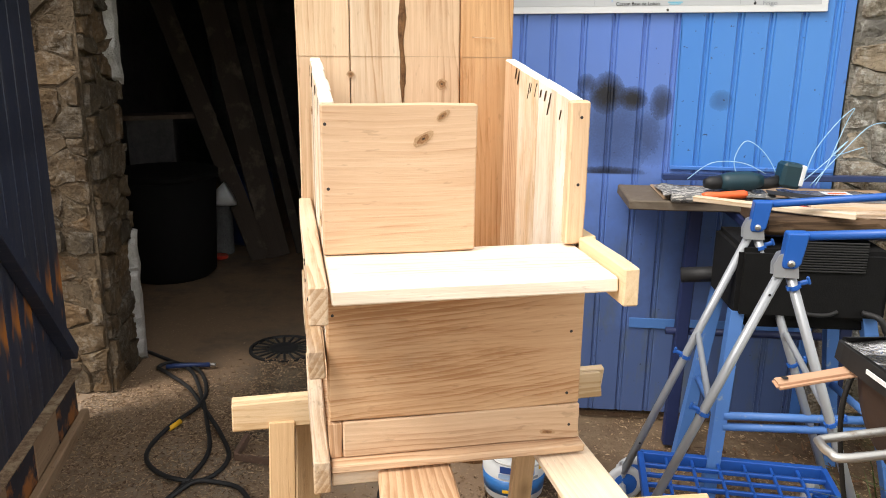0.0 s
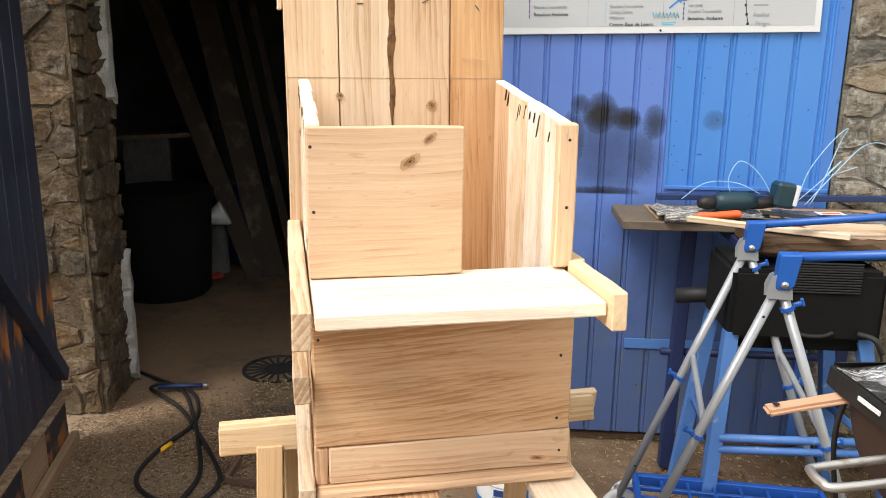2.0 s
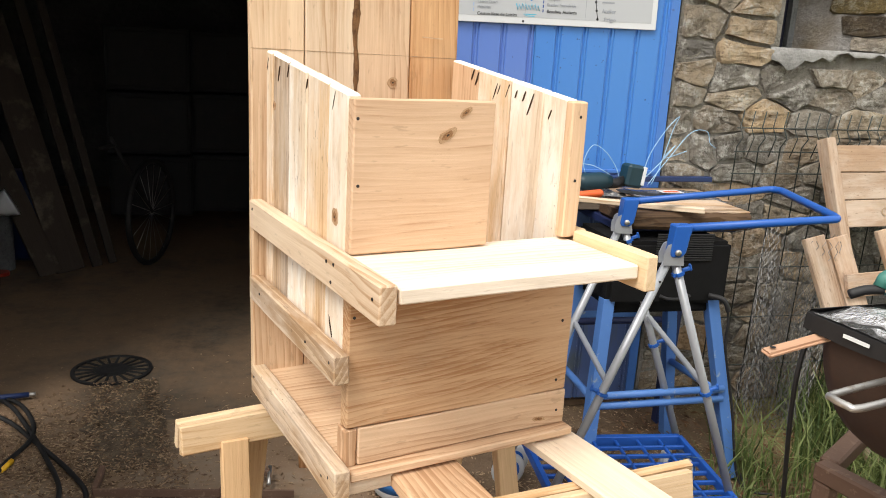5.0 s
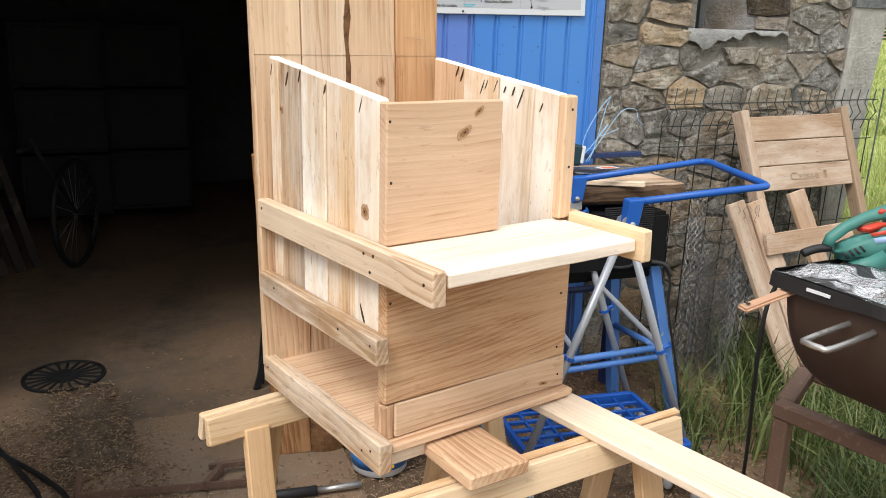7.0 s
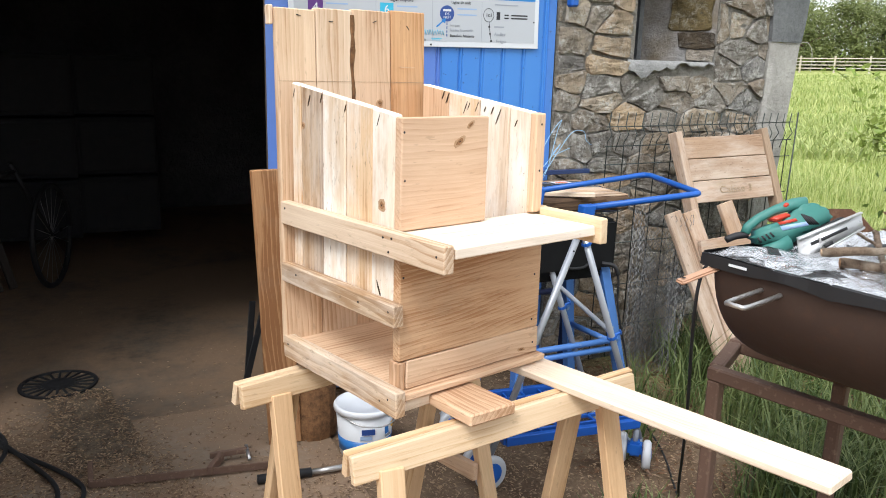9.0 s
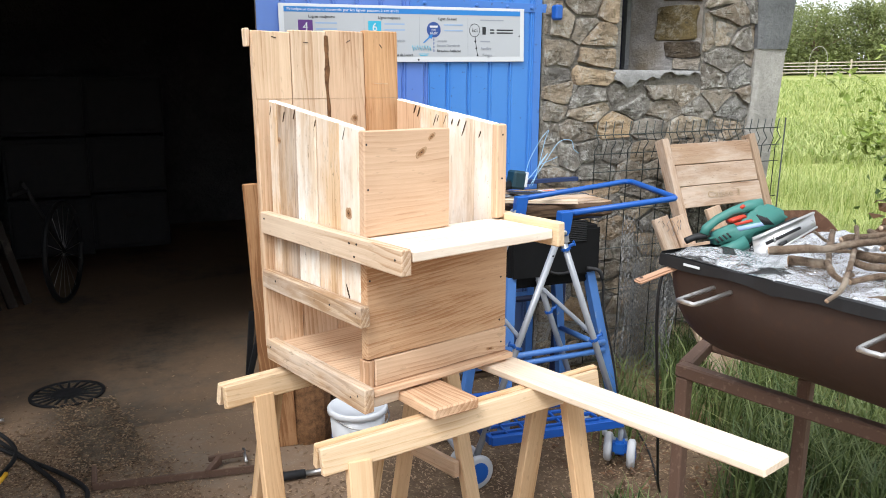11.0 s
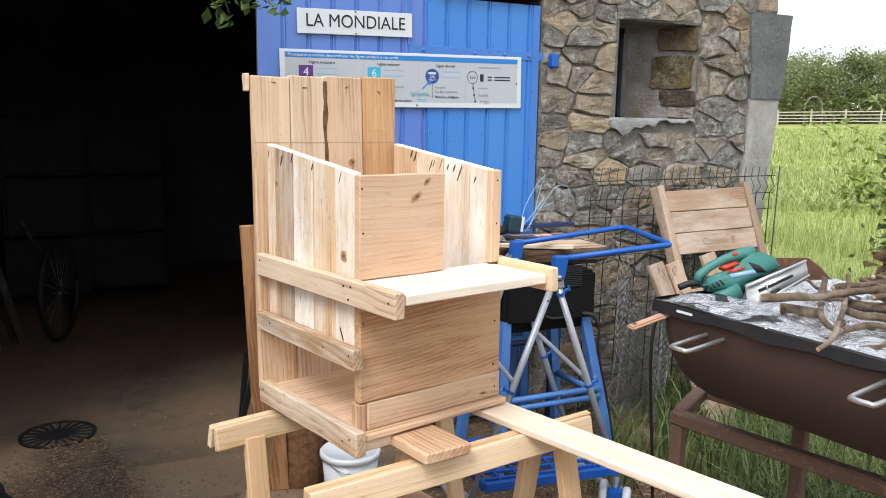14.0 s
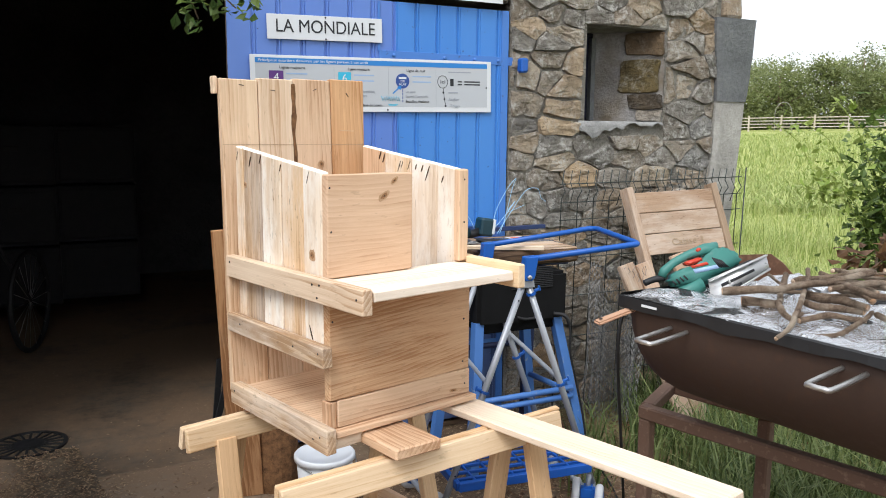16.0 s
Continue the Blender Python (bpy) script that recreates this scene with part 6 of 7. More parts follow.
def bar_clamp():
    c = thing("bar_clamp", (0.1, 1.2, 0), "rusty iron bar clamp with a black handle lying on concrete", "clamp")
    board("bar", c, (-0.275, 1.392, 0.022), (0.30, 1.135, 0.022), 0.026, 0.008, (0, 0, 1), RUST_FRAME, 0.001, 0)
    board("fixed_jaw", c, (-0.272, 1.392, 0.026), (-0.235, 1.52, 0.03), 0.03, 0.018, (0, 0, 1), RUST_FRAME, 0.003, 0.001)
    board("sliding_jaw", c, (0.085, 1.222, 0.026), (0.17, 1.30, 0.03), 0.034, 0.02, (0, 0, 1), RUST_FRAME, 0.003, 0.001)
    board("sliding_jaw", c, (0.13, 1.315, 0.035), (0.262, 1.275, 0.035), 0.022, 0.016, (0, 0, 1), RUST_FRAME, 0.003, 0.001)
    tube("spindle", c, [(0.238, 1.21, 0.03), (0.27, 1.30, 0.04)], 0.007, STEEL, 8)
    p = thing("pipe_handle", (0.4, 1.0, 0), "black foam grip on a bare steel tube", "pipe")
    tube("grip", p, [(0.20, 1.075, 0.02), (0.38, 1.005, 0.02)], 0.017, RUBBER, 12)
    tube("tube", p, [(0.38, 1.005, 0.02), (0.52, 0.955, 0.02)], 0.011, STEEL, 12)


bar_clamp()


def cable_coil():
    c = thing("cable_coil", (-0.5, 1.7, 0), "loosely coiled black power cable on the concrete", "cable")
    loop = [(-0.733, 2.483), (-0.60, 2.33), (-0.475, 2.20), (-0.425, 2.0), (-0.445, 1.84), (-0.525, 1.69), (-0.585, 1.539), (-0.57, 1.41), (-0.483, 1.297), (-0.37, 1.275), (-0.298, 1.389), (-0.33, 1.56), (-0.42, 1.83), (-0.50, 2.03), (-0.60, 2.18), (-0.66, 2.29), (-0.59, 2.32), (-0.50, 2.18), (-0.44, 1.95), (-0.40, 1.72), (-0.37, 1.45), (-0.43, 1.27), (-0.50, 1.12), (-0.56, 0.95)]
    tube("cable", c, smooth_path([(x, y, 0.010 + 0.004 * (i % 3)) for i, (x, y) in enumerate(loop)], 6), 0.0085, RUBBER, 7)
    tube("cable", c, smooth_path([(-0.47, 1.18, 0.01), (-0.40, 1.25, 0.02), (-0.33, 1.25, 0.012), (-0.25, 1.20, 0.01), (-0.20, 1.08, 0.01)], 6), 0.0085, RUBBER, 7)
    tube("yellow_tape", c, [(-0.50, 1.72, 0.013), (-0.535, 1.665, 0.013)], 0.0108, YELLOW, 8, "yellow tape mark")
    tube("plug_lead", c, [(-0.62, 2.24, 0.03), (-0.52, 2.245, 0.028), (-0.43, 2.24, 0.025)], 0.011, STRAP_DARK, 8, "dark blue coupling")
    tube("plug_tip", c, [(-0.43, 2.24, 0.025), (-0.405, 2.239, 0.025)], 0.008, STEEL, 8)


cable_coil()


def drain():
    d = thing("drain_cover", (-0.10, 2.43, 0.0), "round cast-iron drain cover with radial slots in the floor", "drain cover")
    M = pose(-0.10, 2.43, 0.003)
    raw("rim", *lathe([(0.168, 0), (0.168, 0.008), (0.152, 0.008), (0.150, 0.001)], 40), IRON, d, M)
    raw("hub", *lathe([(0.07, 0), (0.07, 0.007), (0.05, 0.009)], 28), IRON, d, M)
    for i in range(20):
        part("spoke", bm_box(0.085, 0.011, 0.007, 0.001), IRON, d, "", M @ pose(0, 0, 0.004, 0, 0, i * 18) @ pose(0.111, 0, 0))
    raw("dust_bed", *lathe([(0.15, 0.0), (0.15, 0.002)], 32), DUST, d, M)


DUST = rough_mat("sawdust_dirt", (0.075, 0.055, 0.04), (0.22, 0.165, 0.11), 30, 0.9, 0.01)
drain()


def more_chips():
    return [(RND.uniform(-1.0, 0.1), RND.uniform(0.9, 2.1), 0.004) for _ in range(2600)]


def scatter(name, label, pts, mat, lo, hi, flat=0.3):
    """Many small chips in one mesh."""
    v, f = [], []
    for x, y, z in pts:
        a, l, w = RND.uniform(0, 6.28), RND.uniform(lo, hi), RND.uniform(lo, hi) * 0.35
        u, n_ = Vector((math.cos(a), math.sin(a), RND.uniform(-flat, flat))), Vector((-math.sin(a), math.cos(a), RND.uniform(-flat, flat)))
        o = Vector((x, y, z))
        i = len(v)
        v += [o - u * l, o + n_ * w, o + u * l, o - n_ * w, o + Vector((0, 0, w * 0.9))]
        f += [(i, i + 1, i + 4), (i + 1, i + 2, i + 4), (i + 2, i + 3, i + 4), (i + 3, i, i + 4)]
    ob = raw(name, v, f, mat)
    return tagged(ob, label, name.replace("_", " "), "", "stuff")


CHIP = leaf_mat("wood_chips", (0.13, 0.075, 0.042), (0.56, 0.40, 0.25))
dirt = []
patch = [Vector((-0.20, 2.30)), Vector((0.06, 2.25)), Vector((-0.03, 1.53)), Vector((-0.30, 1.50))]
grid, gf = [], []
for j in range(13):
    for i in range(9):
        a, b_ = patch[0].lerp(patch[1], i / 8), patch[3].lerp(patch[2], i / 8)
        q = a.lerp(b_, j / 12)
        e_ = min(i, 8 - i, j, 12 - j)
        grid.append((q.x + 0.05 * noise.noise(Vector((j * 0.7, i * 0.5, 2.5))), q.y + 0.06 * noise.noise(Vector((j * 0.6, i * 0.8, 7.5))), 0.003 + min(e_, 2) * 0.006 + 0.008 * noise.noise(Vector((i * 0.9, j * 0.9, 0)))))
for j in range(12):
    for i in range(8):
        gf.append((j * 9 + i, (j + 1) * 9 + i, (j + 1) * 9 + i + 1, j * 9 + i + 1))
tagged(raw("sawdust_heap", grid, gf, DUST, smooth=True), "strip of sawdust and dirt on the concrete", "sawdust", "", "stuff")
for _ in range(1600):
    a, b_ = RND.random(), RND.random()
    q = patch[0].lerp(patch[1], a).lerp(patch[3].lerp(patch[2], a), b_)
    dirt.append((q.x, q.y, 0.015))
for _ in range(5200):
    x, y = RND.uniform(-1.0, 2.2), RND.gauss(1.15, 0.55)
    if y < 2.6:
        dirt.append((x, y, 0.004))
dirt += more_chips()
for _ in range(9000):
    dirt.append((RND.uniform(-0.9, 0.02), RND.triangular(0.6, 2.3, 1.7), 0.005))
for _ in range(7000):
    dirt.append((RND.uniform(0.25, 1.75), RND.uniform(-0.5, 1.05), 0.006))
scatter("wood_chips", "pale wood chips and sawdust strewn over the yard", dirt, CHIP, 0.003, 0.013)


litter = [(RND.uniform(1.2, 3.2), RND.uniform(-0.6, 1.2), RND.uniform(0.005, 0.02)) for _ in range(2200)]
scatter("leaf_litter", "dead brown leaves and twigs on the soil", [q for q in litter if (q[0] - 1.26) * 0.2726 + (q[1] - 1.479) * 0.962 < -0.08], LEAF_DRY, 0.008, 0.026, 0.5)


# ---- inside the barn ----
def inside():
    t = thing("black_tub", (-0.80, 3.80, 0), "large black plastic tub in the dark barn", "tub")
    raw("tub", *lathe([(0.25, 0.0), (0.28, 0.03), (0.31, 0.62)], 28), BLACK_SHADED, t, pose(-0.80, 3.84, 0.002), "", True)
    raw("rim", *lathe([(0.31, 0.62), (0.325, 0.63), (0.325, 0.66), (0.29, 0.655)], 28), BLACK_SHADED, t, pose(-0.80, 3.84, 0.002), "", True)
    b = thing("blue_barrel", (-0.35, 4.55, 0), "dark blue plastic barrel behind the planks", "barrel")
    raw("barrel", *lathe([(0.16, 0), (0.18, 0.03), (0.185, 0.3), (0.17, 0.5), (0.10, 0.56)], 24), STRAP_DARK, b, pose(-0.33, 4.62, 0.002), "", True)
    f = thing("funnel", (-0.5, 4.3, 0), "dusty white plastic funnel lying on a grey pipe stub", "funnel")
    tube("cone", f, [(-0.72, 4.12, 0.40), (-0.62, 4.12, 0.405), (-0.52, 4.12, 0.42), (-0.44, 4.12, 0.45), (-0.43, 4.12, 0.455)], 0.05, WHITE, 16, radii=[0.01, 0.016, 0.05, 0.085, 0.086])
    raw("pipe_stub", *lathe([(0.085, 0), (0.085, 0.38)], 18), RENDER_DARK, f, pose(-0.52, 4.30, 0.002), "grey pipe stub")
    raw("red_base", *lathe([(0.05, 0), (0.05, 0.02)], 14), RED, f, pose(-0.52, 4.16, 0.002))
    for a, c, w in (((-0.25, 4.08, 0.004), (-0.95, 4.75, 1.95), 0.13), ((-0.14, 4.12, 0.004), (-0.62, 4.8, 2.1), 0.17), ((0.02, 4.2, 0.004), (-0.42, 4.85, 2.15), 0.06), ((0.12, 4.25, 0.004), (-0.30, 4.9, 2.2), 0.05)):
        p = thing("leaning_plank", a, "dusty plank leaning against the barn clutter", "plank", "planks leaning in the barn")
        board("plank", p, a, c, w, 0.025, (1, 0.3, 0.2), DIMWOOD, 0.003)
    k = thing("bicycle", (0.45, 4.3, 0), "old bicycle standing in the dark barn", "bicycle")
    for x in (0.36,):
        ring = [(x + 0.33 * math.cos(a) * 0.55, 4.2 + 0.33 * math.cos(a) * 0.83, 0.34 + 0.33 * math.sin(a)) for a in [i * math.pi / 16 for i in range(33)]]
        w = tube("wheel", k, ring, 0.018, RUBBER, 8)
        for i in range(9):
            a = i * math.pi / 9
            q = Vector((0.32 * math.cos(a) * 0.55, 0.32 * math.cos(a) * 0.83, 0.32 * math.sin(a)))
            o = Vector((x, 4.2, 0.34))
            tube("spoke", w, [o - q, o + q], 0.0015, STEEL, 4)
    tube("frame_tube", k, [(0.36, 4.2, 0.34), (0.10, 3.95, 0.85)], 0.014, IRON, 8)
    tube("frame_tube", k, [(0.13, 3.98, 0.80), (0.02, 3.86, 0.79)], 0.014, IRON, 8)
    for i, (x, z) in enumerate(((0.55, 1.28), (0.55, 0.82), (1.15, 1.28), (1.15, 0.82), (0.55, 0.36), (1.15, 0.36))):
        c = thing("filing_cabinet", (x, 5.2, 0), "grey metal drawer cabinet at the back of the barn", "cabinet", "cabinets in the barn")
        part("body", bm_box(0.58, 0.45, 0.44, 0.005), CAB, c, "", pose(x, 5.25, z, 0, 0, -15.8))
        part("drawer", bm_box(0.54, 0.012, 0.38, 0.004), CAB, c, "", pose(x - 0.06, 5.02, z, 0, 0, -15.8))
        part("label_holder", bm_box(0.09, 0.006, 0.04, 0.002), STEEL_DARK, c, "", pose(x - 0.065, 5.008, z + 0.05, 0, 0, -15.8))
    sh = thing("shelf_board", (-0.9, 4.6, 0.9), "dusty shelf board on the barn wall side", "shelf")
    board("board", sh, (-1.15, 4.4, 0.93), (-0.55, 4.6, 0.93), 0.2, 0.03, (0, 1, 0), DARKWOOD)
    board("support", sh, (-0.95, 4.47, 0.0), (-0.95, 4.47, 0.915), 0.3, 0.1, (1, 0, 0), INSIDE)
    for a, c in (((0.54, 1.86, 0.0), (0.68, 1.92, 0.36)), ((0.575, 1.90, 0.0), (0.63, 1.93, 0.40))):
        r = thing("iron_strap", a, "dark iron strap leaning behind the brown board", "bar")
        board("strap", r, a, c, 0.03, 0.008, (1, 0, 0), IRON, 0.001, 0)


# plank wood darkened in colour for the dim inside of the barn
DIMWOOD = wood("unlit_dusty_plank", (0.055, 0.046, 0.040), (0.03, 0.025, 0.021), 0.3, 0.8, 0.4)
# cabinet grey taken nearly to black: the barn's gloom is in the colour
CAB = painted("cabinet_grey_in_gloom", (0.009, 0.010, 0.012), 0.7)
inside()


# ---- wire ----
def wire_panel():
    w = thing("welded_fence", tuple(wall_pt(1.6, -0.1, 0)), "dark welded wire fence panel with a bent top by the wall", "fence")
    P = wall_pt
    s0, s1, y = 0.92, 2.12, -0.085
    n = 24
    for i in range(n + 1):
        s = s0 + (s1 - s0) * i / n
        if i % 2 == 0 or i in (n,):
            tube("wire", w, [P(s, y, 0.02), P(s + 0.02, y, 1.14), P(s + 0.022, y - 0.03, 1.18), P(s + 0.024, y, 1.22), P(s + 0.03, y - 0.004, 1.285)], 0.0028, WIRE, 5)
        else:
            tube("wire", w, [P(s + 0.02, y, 1.10), P(s + 0.022, y - 0.03, 1.18), P(s + 0.024, y, 1.22), P(s + 0.03, y - 0.004, 1.285)], 0.0022, WIRE, 5)
    for z in (0.2, 0.42, 0.64, 0.84, 1.04, 1.13, 1.225):
        tube("wire", w, [P(s0 + 0.01, y, z - 0.01), P((s0 + s1) / 2, y - 0.012, z), P(s1 + 0.05, y, z + 0.012)], 0.0028, WIRE, 5)
    tube("post", w, [P(s1 + 0.03, y - 0.02, 0), P(s1 + 0.06, y - 0.02, 1.29)], 0.004, WIRE, 6)


wire_panel()


def netting():
    t = thing("wire_netting", tuple(wall_pt(1.15, -0.2, 0)), "crumpled roll of grey hexagonal wire netting on the ground", "netting")
    cols, rows = 34, 20
    for layer in range(3):
        v, f = [], []
        for i in range(cols):
            pts = []
            for j in range(rows * 2 + 1):
                a = (i + (0.25 if (j // 2 + i) % 2 else -0.25) * (1 if j % 4 in (0, 3) else -1)) / cols * 2 * math.pi
                z = 0.02 + 0.80 * j / (rows * 2)
                r = 0.135 - 0.03 * layer + 0.02 * noise.noise(Vector((math.cos(a) * 1.5, math.sin(a) * 1.5, z * 4 + layer * 5)))
                lean = 0.03 * z
                pts.append(WALL @ Vector((1.16 + math.cos(a) * r * 1.05 + lean, -0.26 + math.sin(a) * r, z * (1 - 0.15 * layer))))
            vv, ff = tube_data(pts, 0.0013, 3, None, False)
            o = len(v)
            v += vv
            f += [tuple(o + q for q in face) for face in ff]
        raw("mesh_layer", v, f, WIRE_GREY, t)


netting()


# ---- greenery ----
def blades(name, label, spots, mat, hmin, hmax, wid, bend=0.5):
    """Grass as many thin bent blades; spots: x, y and a height factor."""
    v, f = [], []
    for x, y, k in spots:
        h = RND.uniform(hmin, hmax) * k
        a = RND.uniform(0, 6.283)
        d = Vector((math.cos(a), math.sin(a), 0))
        s = Vector((-d.y, d.x, 0)) * wid * RND.uniform(0.6, 1.3)
        o = Vector((x, y, -0.02 + rise(x)))
        b1 = o + d * h * bend * 0.25 + Vector((0, 0, h * 0.6))
        b2 = o + d * h * bend * RND.uniform(0.5, 1.2) + Vector((0, 0, h * RND.uniform(0.75, 1.0)))
        i = len(v)
        v += [o - s, o + s, b1 - s * 0.7, b1 + s * 0.7, b2]
        f += [(i, i + 1, i + 3, i + 2), (i + 2, i + 3, i + 4)]
    ob = raw(name, v, f, mat)
    return tagged(ob, label, "grass", "", "stuff")


near = []
for _ in range(360):
    # tufts under and behind the barbecue and at the wall foot
    cx, cy = RND.uniform(1.35, 3.3), RND.uniform(-1.4, 0.75)
    if cx < 1.85 and cy > -0.02 and RND.random() < 0.95:
        continue
    if cy > 1.15 - (cx - 1.6) * 0.28:
        continue
    k = RND.uniform(0.5, 1.2)
    for _ in range(26):
        near.append((cx + RND.gauss(0, 0.05), cy + RND.gauss(0, 0.05), k))
for _ in range(26):
    cx, cy = RND.uniform(0.75, 1.15), RND.uniform(-0.5, 0.15)
    for _ in range(24):
        near.append((cx + RND.gauss(0, 0.035), cy + RND.gauss(0, 0.035), 0.42))
for _ in range(45):
    s = RND.uniform(1.3, 2.25)
    q = wall_pt(s, RND.uniform(-0.5, -0.12), 0)
    for _ in range(22):
        near.append((q.x + RND.gauss(0, 0.04), q.y + RND.gauss(0, 0.04), 0.8))
blades("long_grass", "tufts of long green grass round the barbecue stand", near, GRASS, 0.12, 0.40, 0.0042, 0.75)
field = []
for _ in range(52000):
    r = 2.2 + 16 * RND.random() ** 1.7
    a = radians(RND.uniform(48, 100))
    x, y = 0.9 + r * math.sin(a), -0.9 + r * math.cos(a)
    if x < 2.9 or (x - 1.26) * 0.2726 + (y - 1.479) * 0.962 > -0.1 and x < 3.5:
        continue
    lump = 0.55 + 0.9 * max(0, noise.noise(Vector((x * 0.9, y * 0.9, 7))) + 0.3)
    field.append((x, y, lump * (1 + r * 0.02)))
far_field = []
for _ in range(36000):
    r = 12 + 46 * RND.random() ** 1.3
    a = radians(RND.uniform(54, 88))
    x, y = 0.9 + r * math.sin(a), -0.9 + r * math.cos(a)
    far_field.append((x, y, 0.7 + 0.9 * max(0, noise.noise(Vector((x * 0.3, y * 0.3, 4))) + 0.3)))
blades("meadow_tussocks", "pale seeding grass over the far meadow", far_field, GRASS_FIELD, 0.12, 0.32, 0.022, 0.7)
blades("meadow_grass", "tall sunny meadow grass beyond the barn corner", field, GRASS_FIELD, 0.10, 0.34, 0.006, 0.6)


def leaf_cloud(centres, size, per, spread, flat=1.0):
    """Folded leaves scattered round the given centres."""
    v, f = [], []
    for c in centres:
        for _ in range(per):
            o = Vector(c) + Vector((RND.gauss(0, spread), RND.gauss(0, spread), RND.gauss(0, spread * flat)))
            s = size * RND.uniform(0.55, 1.25)
            d = Vector((RND.gauss(0, 1), RND.gauss(0, 1), RND.gauss(-0.2, 0.7))).normalized()
            w = d.cross(Vector((RND.gauss(0, 0.5), RND.gauss(0, 0.5), 1))).normalized()
            n_ = d.cross(w) * s * 0.14
            i = len(v)
            v += [o, o + d * s * 0.5 + w * s * 0.3 + n_, o + d * s, o + d * s * 0.5 - w * s * 0.3 + n_]
            f += [(i, i + 1, i + 2), (i, i + 2, i + 3)]
    return v, f


def bush():
    b = thing("hedge_bush", (3.95, 0.22, 0), "leafy green hedge bush with pale climbing shoots by the post", "bush")
    stems, tips = [], []
    for i in range(34):
        a = RND.uniform(-0.55, 0.6)
        top = Vector((4.0 + RND.uniform(-0.25, 0.5), -0.10 + a * 0.72, RND.uniform(0.9, 1.65)))
        if top.y > 0.4:
            top.z *= 0.72
        base = Vector((4.10 + RND.uniform(-0.2, 0.2), -0.08 + a * 0.4, 0))
        mid = base.lerp(top, 0.55) + Vector((RND.uniform(-0.1, 0.1), RND.uniform(-0.1, 0.1), 0.08))
        path = smooth_path([base, mid, top], 6)
        stems.append(path)
        tips += path[4:]
    for p in stems[:14]:
        tube("stem", b, p, 0.006, BARK, 5, "", [0.009 - 0.006 * i / len(p) for i in range(len(p))])
    raw("foliage", *leaf_cloud(tips, 0.058, 64, 0.10), LEAF, b, None, "dense small green leaves")
    shoots, pts = [], []
    for k in range(7):
        o = Vector((3.75 + RND.uniform(-0.1, 0.1), 0.35 + RND.uniform(-0.15, 0.2), 0.9 + RND.uniform(-0.2, 0.3)))
        e = o + Vector((-0.1, RND.uniform(0.1, 0.4), RND.uniform(-0.1, 0.6)))
        path = smooth_path([o, o.lerp(e, 0.5) + Vector((0, 0, 0.10)), e], 7)
        tube("shoot", b, path, 0.003, LEAF_SHOOT, 5)
        pts += path[::2]
    raw("shoot_leaves", *leaf_cloud(pts, 0.06, 4, 0.03), LEAF_SHOOT, b, None, "pale fresh leaves")
    d = []
    for _ in range(14):
        d.append((3.25 + RND.uniform(-0.1, 0.12), 0.02 + RND.uniform(-0.12, 0.12), 0.86 + RND.uniform(-0.08, 0.1)))
    br = thing("dry_bramble", (3.25, 0.02, 0), "withered brown leaves on a bramble shoot", "bramble")
    tube("stem", br, smooth_path([(3.3, 0.05, 0), (3.28, 0.02, 0.5), (3.25, 0.02, 0.9)], 5), 0.005, BARK, 5)
    raw("leaves", *leaf_cloud(d, 0.10, 6, 0.05), LEAF_DRY, br)
    p = thing("fence_post", (4.25, 0.30, 0), "leaning grey wooden fence post in the hedge", "post")
    tube("post", p, [(4.25, 0.25, 0), (4.25, 0.28, 1.2), (4.24, 0.33, 2.02)], 0.04, BARK, 10, "", [0.045, 0.042, 0.036])
    p2 = thing("fence_post", (4.6, 0.42, 0), "short weathered fence post in the hedge", "post")
    tube("post", p2, [(4.6, 0.40, 0), (4.6, 0.44, 1.62)], 0.035, BARK, 8)


LEAF_SHOOT = leaf_mat("fresh_leaves", (0.26, 0.37, 0.06), (0.48, 0.55, 0.17))
bush()


def vine():
    v_ = thing("climbing_vine", tuple(wall_pt(-0.9, -0.2, 2.1)), "dark green vine leaves hanging over the gateway", "vine")
    pts = []
    for s0, s1, z0, z1 in ((-1.10, -0.72, 2.12, 1.93), (-1.0, -0.86, 2.12, 1.88), (-1.5, -1.15, 2.1, 2.02), (-0.8, -0.66, 2.1, 1.96)):
        path = smooth_path([wall_pt(s0, -0.14, z0 + 0.05), wall_pt((s0 + s1) / 2, -0.3, (z0 + z1) / 2 + 0.06), wall_pt(s1, -0.32, z1)], 7)
        tube("shoot", v_, path, 0.003, BARK, 5)
        pts += path[6:]
    raw("leaves", *leaf_cloud(pts, 0.055, 7, 0.03), LEAF, v_)


vine()


